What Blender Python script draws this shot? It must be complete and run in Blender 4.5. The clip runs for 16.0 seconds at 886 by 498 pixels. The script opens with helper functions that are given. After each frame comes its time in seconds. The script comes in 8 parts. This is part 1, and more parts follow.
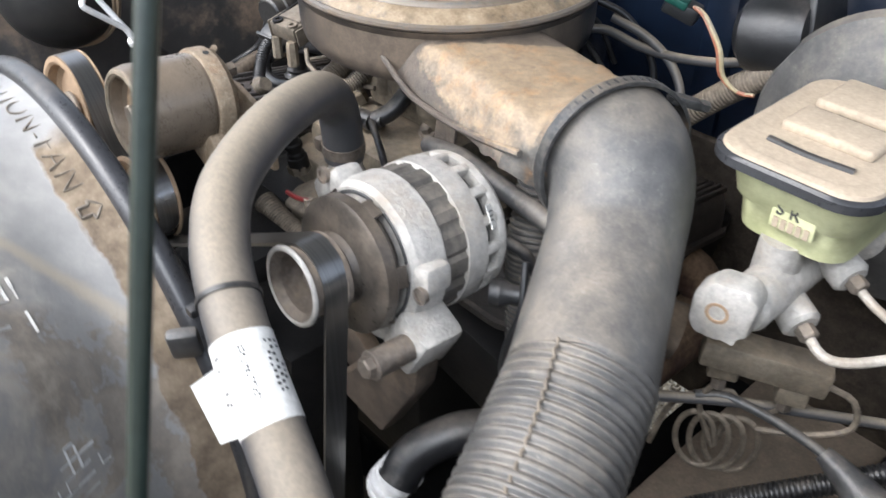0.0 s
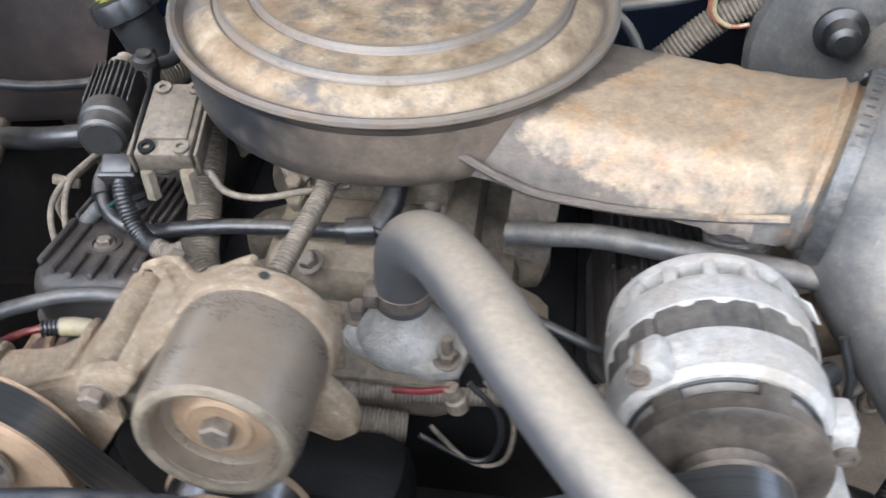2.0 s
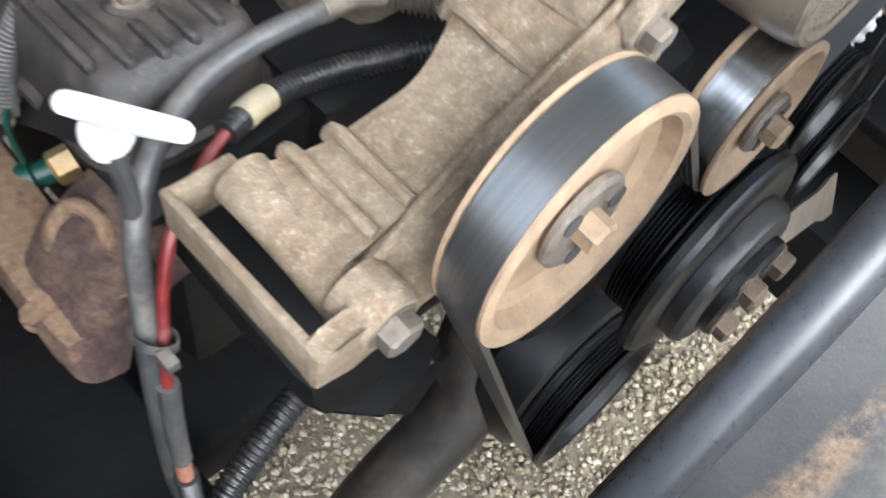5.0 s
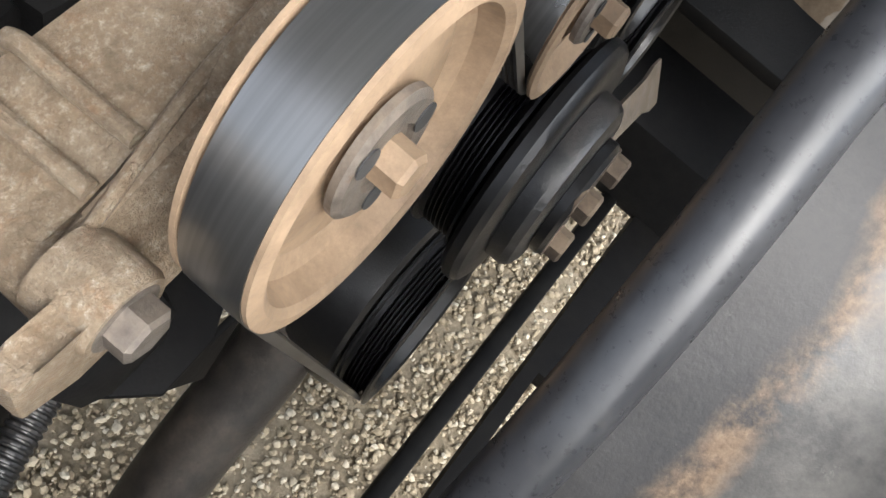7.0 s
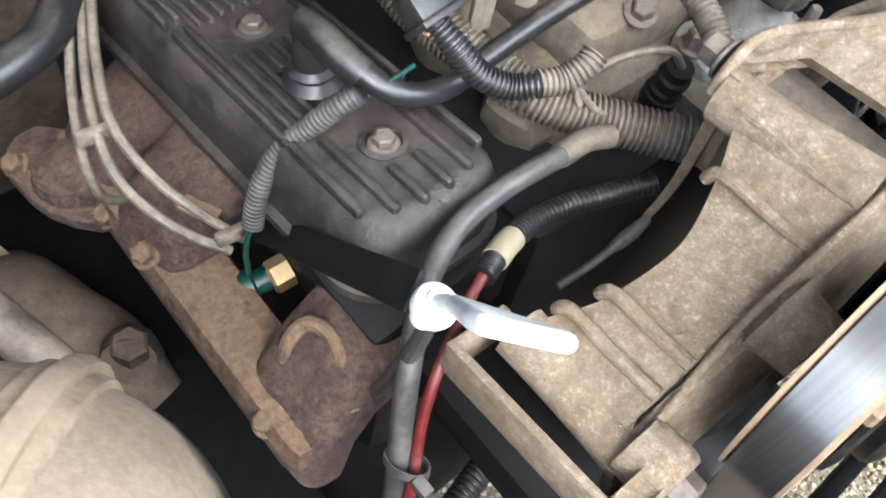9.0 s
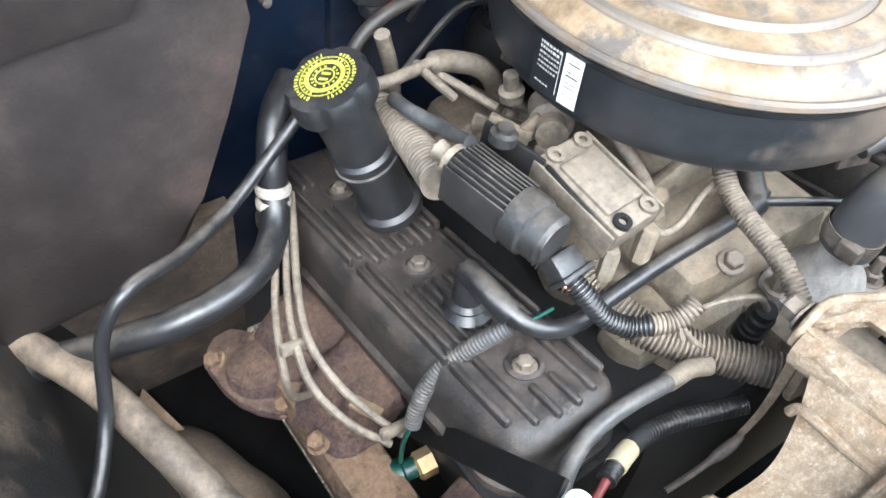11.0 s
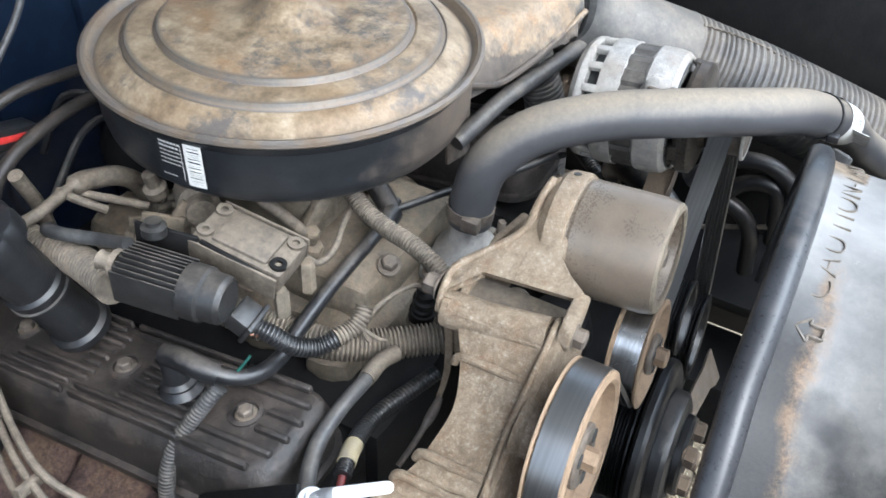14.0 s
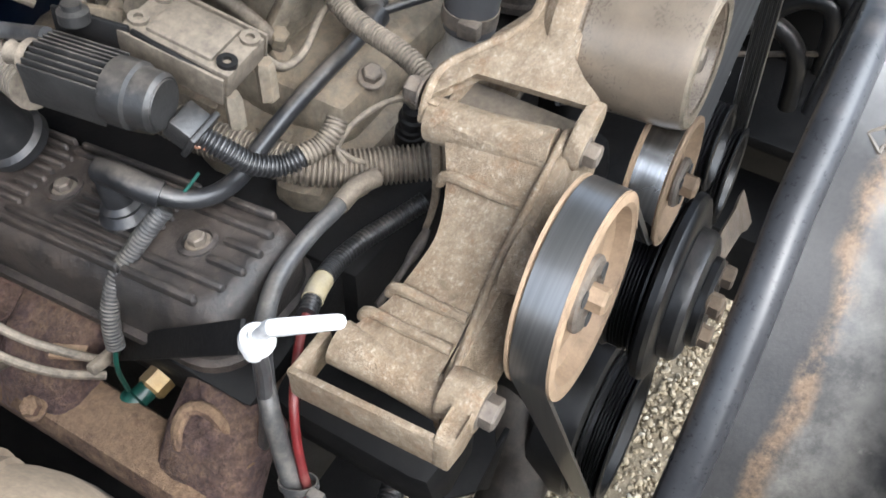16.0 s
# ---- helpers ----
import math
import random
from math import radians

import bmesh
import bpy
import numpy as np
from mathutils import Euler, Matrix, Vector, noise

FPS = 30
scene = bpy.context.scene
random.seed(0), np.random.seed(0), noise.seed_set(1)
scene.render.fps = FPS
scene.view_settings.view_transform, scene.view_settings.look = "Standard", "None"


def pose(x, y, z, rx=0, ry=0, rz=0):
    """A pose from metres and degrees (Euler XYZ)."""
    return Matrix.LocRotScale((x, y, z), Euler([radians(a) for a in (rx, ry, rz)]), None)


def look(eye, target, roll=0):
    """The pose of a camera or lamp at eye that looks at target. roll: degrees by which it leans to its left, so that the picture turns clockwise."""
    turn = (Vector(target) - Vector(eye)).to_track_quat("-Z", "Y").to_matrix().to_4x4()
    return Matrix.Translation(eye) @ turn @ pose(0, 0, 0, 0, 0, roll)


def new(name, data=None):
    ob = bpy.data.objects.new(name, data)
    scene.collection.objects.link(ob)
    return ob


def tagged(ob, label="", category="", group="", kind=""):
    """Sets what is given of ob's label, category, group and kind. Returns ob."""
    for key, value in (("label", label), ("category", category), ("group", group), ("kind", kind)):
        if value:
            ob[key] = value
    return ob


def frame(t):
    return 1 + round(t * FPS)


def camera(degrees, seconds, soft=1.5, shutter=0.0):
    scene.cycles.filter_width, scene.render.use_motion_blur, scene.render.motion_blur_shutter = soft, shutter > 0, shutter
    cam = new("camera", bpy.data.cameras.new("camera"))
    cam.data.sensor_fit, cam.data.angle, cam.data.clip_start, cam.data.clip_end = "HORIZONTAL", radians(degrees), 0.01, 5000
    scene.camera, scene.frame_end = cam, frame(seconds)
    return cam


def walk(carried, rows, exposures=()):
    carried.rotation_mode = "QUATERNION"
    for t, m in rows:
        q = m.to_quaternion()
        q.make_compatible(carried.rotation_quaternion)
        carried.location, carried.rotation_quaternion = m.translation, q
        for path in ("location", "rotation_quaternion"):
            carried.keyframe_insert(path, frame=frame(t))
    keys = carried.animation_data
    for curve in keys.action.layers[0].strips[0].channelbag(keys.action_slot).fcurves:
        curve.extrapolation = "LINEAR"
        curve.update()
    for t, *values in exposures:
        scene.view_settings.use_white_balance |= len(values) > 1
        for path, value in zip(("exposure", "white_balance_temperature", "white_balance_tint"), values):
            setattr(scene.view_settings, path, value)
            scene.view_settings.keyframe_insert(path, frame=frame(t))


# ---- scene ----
cam = camera(55.3, 16.0, shutter=0.3)
PATH = [
    (0, (0.7705, -0.7146, 1.4985), (0.3574, -0.3340, 1.0808), 0.44),
    (0.5, (0.6111, -0.7490, 1.5151), (0.2537, -0.3289, 1.0840), -0.96),
    (1, (0.4214, -0.7818, 1.5104), (0.2032, -0.2947, 1.0576), 2.24),
    (1.5, (0.2819, -0.7501, 1.5114), (0.1595, -0.2483, 1.0390), 1.75),
    (2, (0.1291, -0.6783, 1.5128), (0.0661, -0.1831, 1.0221), 0.19),
    (2.2, (0.0342, -0.6774, 1.4971), (0.0366, -0.1792, 1.0053), 2.98),
    (2.5, (-0.0748, -0.6867, 1.5158), (-0.0112, -0.2009, 1.0158), 4.79),
    (3, (-0.2108, -0.6507, 1.5112), (-0.0712, -0.1783, 1.0138), 5.95),
    (3.5, (-0.3116, -0.5909, 1.5022), (-0.1549, -0.1324, 0.9970), 2.81),
    (4, (-0.4583, -0.5612, 1.4794), (-0.2123, -0.1709, 0.9530), 5.73),
    (4.2, (-0.5005, -0.5437, 1.4421), (-0.2017, -0.1953, 0.9135), 8.93),
    (4.5, (-0.4972, -0.5224, 1.3997), (-0.1790, -0.2503, 0.8387), 13.00),
    (5, (-0.4421, -0.4868, 1.3156), (-0.1221, -0.3017, 0.7212), 19.52),
    (5.2, (-0.4149, -0.4815, 1.2810), (-0.0862, -0.3268, 0.6826), 22.58),
    (7.3, (-0.3703, -0.4589, 1.2435), (-0.0080, -0.4371, 0.6449), 37.90),
    (7.5, (-0.3939, -0.4520, 1.2529), (-0.0398, -0.4111, 0.6505), 36.16),
    (8, (-0.4414, -0.4216, 1.2750), (-0.1073, -0.3193, 0.6684), 28.97),
    (8.5, (-0.4833, -0.3887, 1.3205), (-0.1650, -0.2151, 0.7217), 20.94),
    (9, (-0.5083, -0.3771, 1.3540), (-0.2028, -0.1492, 0.7668), 15.55),
    (9.5, (-0.5328, -0.3702, 1.3806), (-0.2304, -0.1085, 0.8061), 13.48),
    (10, (-0.5574, -0.3673, 1.4075), (-0.2568, -0.0707, 0.8492), 12.11),
    (10.2, (-0.5715, -0.3680, 1.4266), (-0.2720, -0.0533, 0.8778), 11.42),
    (12.3, (-0.6081, -0.4221, 1.5383), (-0.2370, -0.0594, 1.0686), 2.03),
    (12.5, (-0.6254, -0.4261, 1.5501), (-0.2330, -0.0817, 1.0839), 1.56),
    (13, (-0.6571, -0.4442, 1.5757), (-0.2181, -0.1463, 1.1191), 2.02),
    (13.5, (-0.6446, -0.4691, 1.5717), (-0.1760, -0.2142, 1.1184), 3.20),
    (14, (-0.6189, -0.4823, 1.5518), (-0.1432, -0.2551, 1.0913), 3.86),
    (14.5, (-0.6009, -0.4845, 1.5229), (-0.1339, -0.2739, 1.0459), 4.40),
    (15, (-0.5841, -0.4860, 1.4958), (-0.1337, -0.2842, 0.9994), 4.75),
    (15.5, (-0.5661, -0.4884, 1.4664), (-0.1393, -0.2881, 0.9490), 4.42),
    (16, (-0.5487, -0.4825, 1.4400), (-0.1516, -0.2822, 0.8995), 3.87),
]
walk(cam, [(t, look(eye, target, roll)) for t, eye, target, roll in PATH],
     exposures=[(0.0, 1.6, 6000, 9), (0.5, 1.42, 6000, 9), (2.0, 1.66, 5620, 8.5), (3.5, 1.96, 5270, 7), (4.0, 2.08, 5350, 6.5), (5.0, 2.02, 5700, 6), (7.5, 1.58, 6200, 8), (8.0, 1.84, 6200, 7), (9.0, 2.08, 5770, 6.5), (10.2, 2.6, 5700, 5.5), (12.5, 2.04, 5500, 4.5), (14.5, 1.6, 5620, 6), (16.0, 1.86, 5840, 7)])

# world and light
world = bpy.data.worlds.new("world")
scene.world = world
world.use_nodes = True
wn = world.node_tree.nodes
sky = wn.new("ShaderNodeTexSky")
sky.sky_type = "NISHITA"
sky.sun_disc = False
sky.sun_elevation = radians(48)
sky.sun_rotation = radians(212)
sky.air_density, sky.dust_density, sky.ozone_density = 1.0, 5.0, 1.0
wn["Background"].inputs["Strength"].default_value = 0.15
# thin cloud takes much of the blue out of the sky
veil = wn.new("ShaderNodeHueSaturation")
veil.inputs["Saturation"].default_value = 0.45
world.node_tree.links.new(sky.outputs["Color"], veil.inputs["Color"])
world.node_tree.links.new(veil.outputs["Color"], wn["Background"].inputs["Color"])
sun = new("sun", bpy.data.lights.new("sun", "SUN"))
sun.data.energy, sun.data.angle, sun.data.color = 0.9, radians(40), (1.0, 0.98, 0.95)
sun.matrix_world = look((1.25, -2.0, 2.5), (0, 0, 0))


# materials
def nodes_of(name):
    m = bpy.data.materials.new(name)
    m.use_nodes = True
    nt = m.node_tree
    return m, nt.nodes, nt.links, nt.nodes["Principled BSDF"]


def noise_node(n, l, co, scale, detail=6, rough=0.6):
    t = n.new("ShaderNodeTexNoise")
    t.inputs["Scale"].default_value, t.inputs["Detail"].default_value, t.inputs["Roughness"].default_value = scale, detail, rough
    l.new(co, t.inputs["Vector"])
    return t.outputs["Fac"]


def ramp(n, l, fac, stops):
    r = n.new("ShaderNodeValToRGB")
    e = r.color_ramp.elements
    e[0].position, e[0].color = stops[0][0], (*stops[0][1], 1)
    e[1].position, e[1].color = stops[-1][0], (*stops[-1][1], 1)
    for p, c in stops[1:-1]:
        e.new(p).color = (*c, 1)
    l.new(fac, r.inputs["Fac"])
    return r.outputs["Color"]


def math_node(n, l, op, a, b=0.0, clamp=False):
    m = n.new("ShaderNodeMath")
    m.operation, m.use_clamp = op, clamp
    for i, v in enumerate((a, b)):
        if isinstance(v, (int, float)):
            m.inputs[i].default_value = v
        else:
            l.new(v, m.inputs[i])
    return m.outputs["Value"]


def mix(n, l, fac, a, b):
    m = n.new("ShaderNodeMix")
    m.data_type = "RGBA"
    if isinstance(fac, (int, float)):
        m.inputs["Factor"].default_value = fac
    else:
        l.new(fac, m.inputs["Factor"])
    for k, v in (("A", a), ("B", b)):
        sock = [s for s in m.inputs if s.name == k and s.type == "RGBA"][0]
        if isinstance(v, tuple):
            sock.default_value = (*v, 1)
        else:
            l.new(v, sock)
    return [s for s in m.outputs if s.type == "RGBA"][0]


DUST = (0.26, 0.225, 0.18)


def surface(name, base, base2, rough=0.5, metal=0.0, dust=0.0, dust_color=DUST, up=0.5, scale=18, fine=160, bump=0.15,
            rust=0.0, rust_color=(0.16, 0.06, 0.025), edge=1.6, spots=0.0, spot_color=(0.75, 0.73, 0.70), spec=0.5, bump_dist=0.0022, dust_rough=0.3,
            toward=(0, 0, 0), smudge=0.35, coat=0.0):
    """A worn engine-bay surface: two tones of the material itself, settled dust (more on faces that look up), rust spots and fine relief."""
    m, n, l, b = nodes_of(name)
    co = n.new("ShaderNodeTexCoord").outputs["Object"]
    big = noise_node(n, l, co, scale)
    small = noise_node(n, l, co, fine, 5, 0.7)
    mid = noise_node(n, l, co, scale * 3.3, 12, 0.72)
    tone = math_node(n, l, "ADD", math_node(n, l, "MULTIPLY", big, 0.45), math_node(n, l, "MULTIPLY", mid, 0.35))
    tone = math_node(n, l, "ADD", tone, math_node(n, l, "MULTIPLY", small, 0.20))
    col = ramp(n, l, tone, [(0.40, base), (0.60, base2)])
    rough_s = math_node(n, l, "ADD", rough - 0.12, math_node(n, l, "MULTIPLY", small, 0.24), True)
    if dust:
        geo = n.new("ShaderNodeNewGeometry")
        sep = n.new("ShaderNodeSeparateXYZ")
        l.new(geo.outputs["Normal"], sep.inputs[0])
        patch = math_node(n, l, "ADD", math_node(n, l, "MULTIPLY", noise_node(n, l, co, scale * 0.6, 10, 0.68), 0.75), math_node(n, l, "MULTIPLY", mid, 0.25))
        f = math_node(n, l, "ADD", math_node(n, l, "MULTIPLY", sep.outputs["Z"], up), math_node(n, l, "MULTIPLY", patch, 1.6))
        f = math_node(n, l, "ADD", f, dust - 1.15)
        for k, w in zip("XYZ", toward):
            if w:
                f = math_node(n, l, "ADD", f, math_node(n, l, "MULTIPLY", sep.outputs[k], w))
        f = math_node(n, l, "MULTIPLY", f, edge * 1.5, True)
        f = math_node(n, l, "MULTIPLY", f, math_node(n, l, "ADD", 0.72, math_node(n, l, "MULTIPLY", small, 0.42)), True)
        dcol = ramp(n, l, small, [(0.3, tuple(c * 0.86 for c in dust_color)), (0.7, tuple(min(1, c * 1.1) for c in dust_color))])
        col = mix(n, l, f, col, dcol)
        rough_s = math_node(n, l, "ADD", rough_s, math_node(n, l, "MULTIPLY", f, dust_rough), True)
        if metal > 0:
            l.new(math_node(n, l, "MULTIPLY", math_node(n, l, "SUBTRACT", 1.0, f), metal), b.inputs["Metallic"])
    elif metal > 0:
        b.inputs["Metallic"].default_value = metal
    if rust > 0:
        rn = noise_node(n, l, co, scale * 1.7, 10, 0.72)
        rf = math_node(n, l, "MULTIPLY", math_node(n, l, "ADD", rn, rust - 0.75), 5.0, True)
        rcol = ramp(n, l, small, [(0.3, rust_color), (0.7, tuple(min(1, c * 1.9) for c in rust_color))])
        col = mix(n, l, rf, col, rcol)
    if spots > 0:
        sn = noise_node(n, l, co, fine * 0.6, 9, 0.78)
        sf = math_node(n, l, "MULTIPLY", math_node(n, l, "ADD", sn, spots - 0.75), 6.0, True)
        sf = math_node(n, l, "MULTIPLY", sf, math_node(n, l, "MULTIPLY", math_node(n, l, "SUBTRACT", mid, 0.36), 3.0, True), True)
        col = mix(n, l, sf, col, spot_color)
    if smudge > 0:
        dark = math_node(n, l, "MULTIPLY", math_node(n, l, "SUBTRACT", 0.62, mid), 3.2, True)
        col = mix(n, l, math_node(n, l, "MULTIPLY", dark, smudge), col, tuple(c * 0.32 for c in base))
    l.new(col, b.inputs["Base Color"])
    l.new(rough_s, b.inputs["Roughness"])
    b.inputs["Specular IOR Level"].default_value = spec
    b.inputs["Coat Weight"].default_value, b.inputs["Coat Roughness"].default_value = coat, 0.16
    if bump > 0:
        bp = n.new("ShaderNodeBump")
        bp.inputs["Strength"].default_value, bp.inputs["Distance"].default_value = bump, bump_dist
        l.new(math_node(n, l, "ADD", math_node(n, l, "MULTIPLY", small, 0.8), math_node(n, l, "MULTIPLY", mid, 1.3)), bp.inputs["Height"])
        l.new(bp.outputs["Normal"], b.inputs["Normal"])
    return m


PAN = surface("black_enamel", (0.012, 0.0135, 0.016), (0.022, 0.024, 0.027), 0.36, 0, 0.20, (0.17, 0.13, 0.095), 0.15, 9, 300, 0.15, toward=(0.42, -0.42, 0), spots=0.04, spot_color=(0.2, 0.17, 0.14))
SNORKEL = surface("snorkel_steel", (0.085, 0.084, 0.085), (0.18, 0.168, 0.150), 0.36, 0.1, -0.03, (0.325, 0.243, 0.158), 1.40, 20, 300, 0.4, 0.25, (0.25, 0.145, 0.07), edge=2.0, spots=0.19, spot_color=(0.50, 0.36, 0.20), dust_rough=0.14, smudge=0.5)
CAST = surface("cast_aluminium", (0.225, 0.165, 0.106), (0.385, 0.305, 0.215), 0.40, 0.1, 0.34, (0.275, 0.190, 0.112), 0.10, 34, 620, 0.9, 0.21, (0.18, 0.100, 0.050), spots=0.25, spot_color=(0.66, 0.59, 0.49), edge=1.9, dust_rough=0.10, smudge=0.42)
DRUM = surface("drum_aluminium", (0.150, 0.122, 0.093), (0.215, 0.178, 0.139), 0.28, 0.25, 0.40, (0.205, 0.150, 0.100), 0.05, 12, 500, 0.04, 0.0, edge=1.2, smudge=0.10)
BRIGHT = surface("alternator_aluminium", (0.365, 0.348, 0.322), (0.545, 0.525, 0.49), 0.42, 0.15, 0.32, (0.32, 0.265, 0.20), 0.1, 30, 350, 0.8, 0.10, (0.22, 0.185, 0.15), spots=0.16, edge=2.0, smudge=0.35)
STEEL = surface("dull_steel", (0.13, 0.112, 0.095), (0.24, 0.21, 0.185), 0.42, 0.5, 0.40, (0.21, 0.165, 0.12), 0.2, 40, 300, 0.3, 0.16, (0.14, 0.075, 0.035))
TAN = surface("dusty_steel", (0.20, 0.135, 0.085), (0.30, 0.21, 0.135), 0.5, 0.1, 0.58, (0.35, 0.245, 0.155), 0.1, 16, 300, 0.15, 0.10, (0.16, 0.085, 0.045), smudge=0.3)
FANDISC = surface("fan_disc_steel", (0.060, 0.053, 0.047), (0.12, 0.105, 0.090), 0.30, 0.5, 0.30, (0.17, 0.13, 0.095), 0.1, 12, 300, 0.1)
BLACK = surface("black_plastic", (0.012, 0.0125, 0.0135), (0.024, 0.0245, 0.026), 0.34, 0, 0.16, (0.13, 0.11, 0.095), 0.25, 24, 300, 0.25, spots=0.05, spot_color=(0.14, 0.125, 0.11), spec=0.6)
SOLENOID = surface("dusty_black_plastic", (0.014, 0.0138, 0.0138), (0.030, 0.029, 0.028), 0.38, 0, 0.20, (0.14, 0.12, 0.10), 0.30, 30, 300, 0.25, spots=0.10, spot_color=(0.20, 0.18, 0.155), spec=0.7, smudge=0.3)
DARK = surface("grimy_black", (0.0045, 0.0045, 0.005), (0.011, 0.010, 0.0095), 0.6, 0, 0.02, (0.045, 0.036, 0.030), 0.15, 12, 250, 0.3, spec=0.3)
DIRT = surface("brown_grime", (0.040, 0.031, 0.025), (0.095, 0.072, 0.054), 0.7, 0, 0.36, (0.20, 0.15, 0.105), 0.45, 14, 250, 0.5)
COVER = surface("valve_cover_paint", (0.019, 0.0172, 0.0165), (0.038, 0.0335, 0.031), 0.33, 0, 0.34, (0.112, 0.087, 0.071), 0.15, 30, 420, 0.6, 0.13, (0.095, 0.055, 0.034), spots=0.21, spot_color=(0.22, 0.175, 0.135), spec=0.8, smudge=0.42, dust_rough=0.12, edge=1.6)
HOSE = surface("grey_rubber", (0.056, 0.056, 0.060), (0.076, 0.076, 0.080), 0.40, 0, 0.105, (0.255, 0.214, 0.162), 0.95, 3.5, 200, 0.06, edge=1.0, smudge=0.08)
HOSEBLACK = surface("black_rubber", (0.011, 0.0113, 0.0125), (0.024, 0.0245, 0.0265), 0.34, 0, 0.10, (0.17, 0.145, 0.12), 0.4, 18, 260, 0.15, spec=0.6)
DUCT = surface("duct_plastic", (0.066, 0.065, 0.064), (0.115, 0.112, 0.108), 0.42, 0, 0.29, (0.235, 0.200, 0.158), 0.26, 8, 260, 0.3, edge=2.0, spots=0.19, spot_color=(0.32, 0.295, 0.26), smudge=0.3)
LOOM = surface("dusty_loom", (0.085, 0.071, 0.056), (0.165, 0.140, 0.108), 0.5, 0, 0.40, (0.27, 0.222, 0.168), 0.3, 36, 300, 0.3, smudge=0.45)
LOOMBLACK = surface("black_loom", (0.012, 0.0123, 0.013), (0.026, 0.026, 0.027), 0.32, 0, 0.04, (0.20, 0.17, 0.14), 0.3, 30, 300, 0.1, spec=0.7)
GREYWIRE = surface("grey_cable", (0.042, 0.042, 0.044), (0.080, 0.080, 0.080), 0.38, 0, 0.20, (0.22, 0.19, 0.155), 0.3, 20, 300, 0.08)
MANIFOLD = surface("intake_casting", (0.150, 0.126, 0.094), (0.250, 0.215, 0.165), 0.45, 0.1, 0.36, (0.235, 0.182, 0.124), 0.2, 28, 300, 0.6, 0.17, (0.075, 0.05, 0.032), edge=2.0, smudge=0.5)
RUST = surface("rusty_iron", (0.075, 0.042, 0.032), (0.165, 0.096, 0.068), 0.72, 0, 0.38, (0.28, 0.185, 0.115), 0.35, 34, 300, 1.0, 0.17, (0.075, 0.033, 0.02), edge=2.4, smudge=0.5)
PURPLE = surface("heat_stained_iron", (0.066, 0.040, 0.040), (0.165, 0.100, 0.092), 0.55, 0, 0.26, (0.23, 0.15, 0.10), 0.30, 44, 300, 1.0, 0.20, (0.085, 0.040, 0.026), spots=0.18, spot_color=(0.25, 0.19, 0.175), edge=2.4, smudge=0.6, bump_dist=0.004)
BLUE = surface("blue_body_paint", (0.003, 0.0075, 0.019), (0.007, 0.014, 0.032), 0.34, 0, 0.30, (0.060, 0.055, 0.052), 0.2, 9, 250, 0.06)
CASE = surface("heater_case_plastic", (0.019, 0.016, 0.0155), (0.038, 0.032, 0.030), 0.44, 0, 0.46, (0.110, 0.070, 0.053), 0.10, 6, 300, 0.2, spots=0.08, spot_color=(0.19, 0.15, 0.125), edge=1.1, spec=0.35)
LIP = surface("lip_plastic", (0.026, 0.0265, 0.029), (0.048, 0.049, 0.053), 0.30, 0, 0.02, (0.16, 0.14, 0.12), 0.25, 12, 260, 0.05, edge=2.0, spec=0.5, smudge=0.15)
WHITE = surface("white_plastic", (0.74, 0.74, 0.74), (0.82, 0.82, 0.81), 0.4, 0, 0.06, (0.5, 0.45, 0.4), 0.1, 30, 300, 0.05)
PAPER = surface("label_paper", (0.66, 0.65, 0.61), (0.78, 0.77, 0.74), 0.5, 0, 0.20, (0.46, 0.40, 0.32), 0.1, 40, 300, 0.03)
INK = surface("label_ink", (0.03, 0.03, 0.03), (0.06, 0.06, 0.06), 0.6, bump=0)
YELLOW = surface("yellow_print", (0.42, 0.42, 0.05), (0.54, 0.54, 0.09), 0.5, bump=0)
RED = surface("red_insulation", (0.115, 0.010, 0.011), (0.185, 0.021, 0.021), 0.4, 0, 0.24, (0.17, 0.10, 0.085), 0.2, 30, 300, 0.05)
BRIGHTRED = surface("red_plastic", (0.55, 0.03, 0.03), (0.65, 0.06, 0.05), 0.4, bump=0)
ORANGE = surface("orange_insulation", (0.34, 0.12, 0.065), (0.44, 0.18, 0.105), 0.5, 0, 0.34, DUST, 0.3, 60, 300, 0.05)
CREAM = surface("cream_insulation", (0.40, 0.33, 0.19), (0.50, 0.43, 0.27), 0.5, 0, 0.34, DUST, 0.2, 60, 300, 0.05, 0.12, (0.25, 0.16, 0.08))
GREEN = surface("green_insulation", (0.006, 0.045, 0.035), (0.012, 0.08, 0.06), 0.4, 0, 0.1, DUST, 0.1, 30, 300, 0.05)
BRASS = surface("brass", (0.36, 0.24, 0.10), (0.50, 0.36, 0.16), 0.4, 0.6, 0.3, DUST, 0.2, 30, 300, 0.1)
RESERVOIR = surface("reservoir_plastic", (0.44, 0.45, 0.24), (0.56, 0.57, 0.35), 0.38, 0, 0.22, (0.34, 0.30, 0.19), 0.3, 12, 260, 0.04)
RESCAP = surface("reservoir_cap", (0.10, 0.095, 0.088), (0.16, 0.15, 0.135), 0.45, 0, 0.66, (0.40, 0.325, 0.24), 0.6, 20, 260, 0.2, edge=3.5, smudge=0.2)
GROUND = surface("gravel_dirt", (0.15, 0.12, 0.078), (0.28, 0.23, 0.16), 0.9, 0, 0, DUST, 0, 40, 190, 1.0)
SHIELD = surface("scaled_sheet_steel", (0.24, 0.15, 0.09), (0.37, 0.245, 0.155), 0.7, 0, 0.4, (0.42, 0.30, 0.195), 0.2, 30, 300, 0.6, 0.18, (0.13, 0.065, 0.036), edge=2.5)
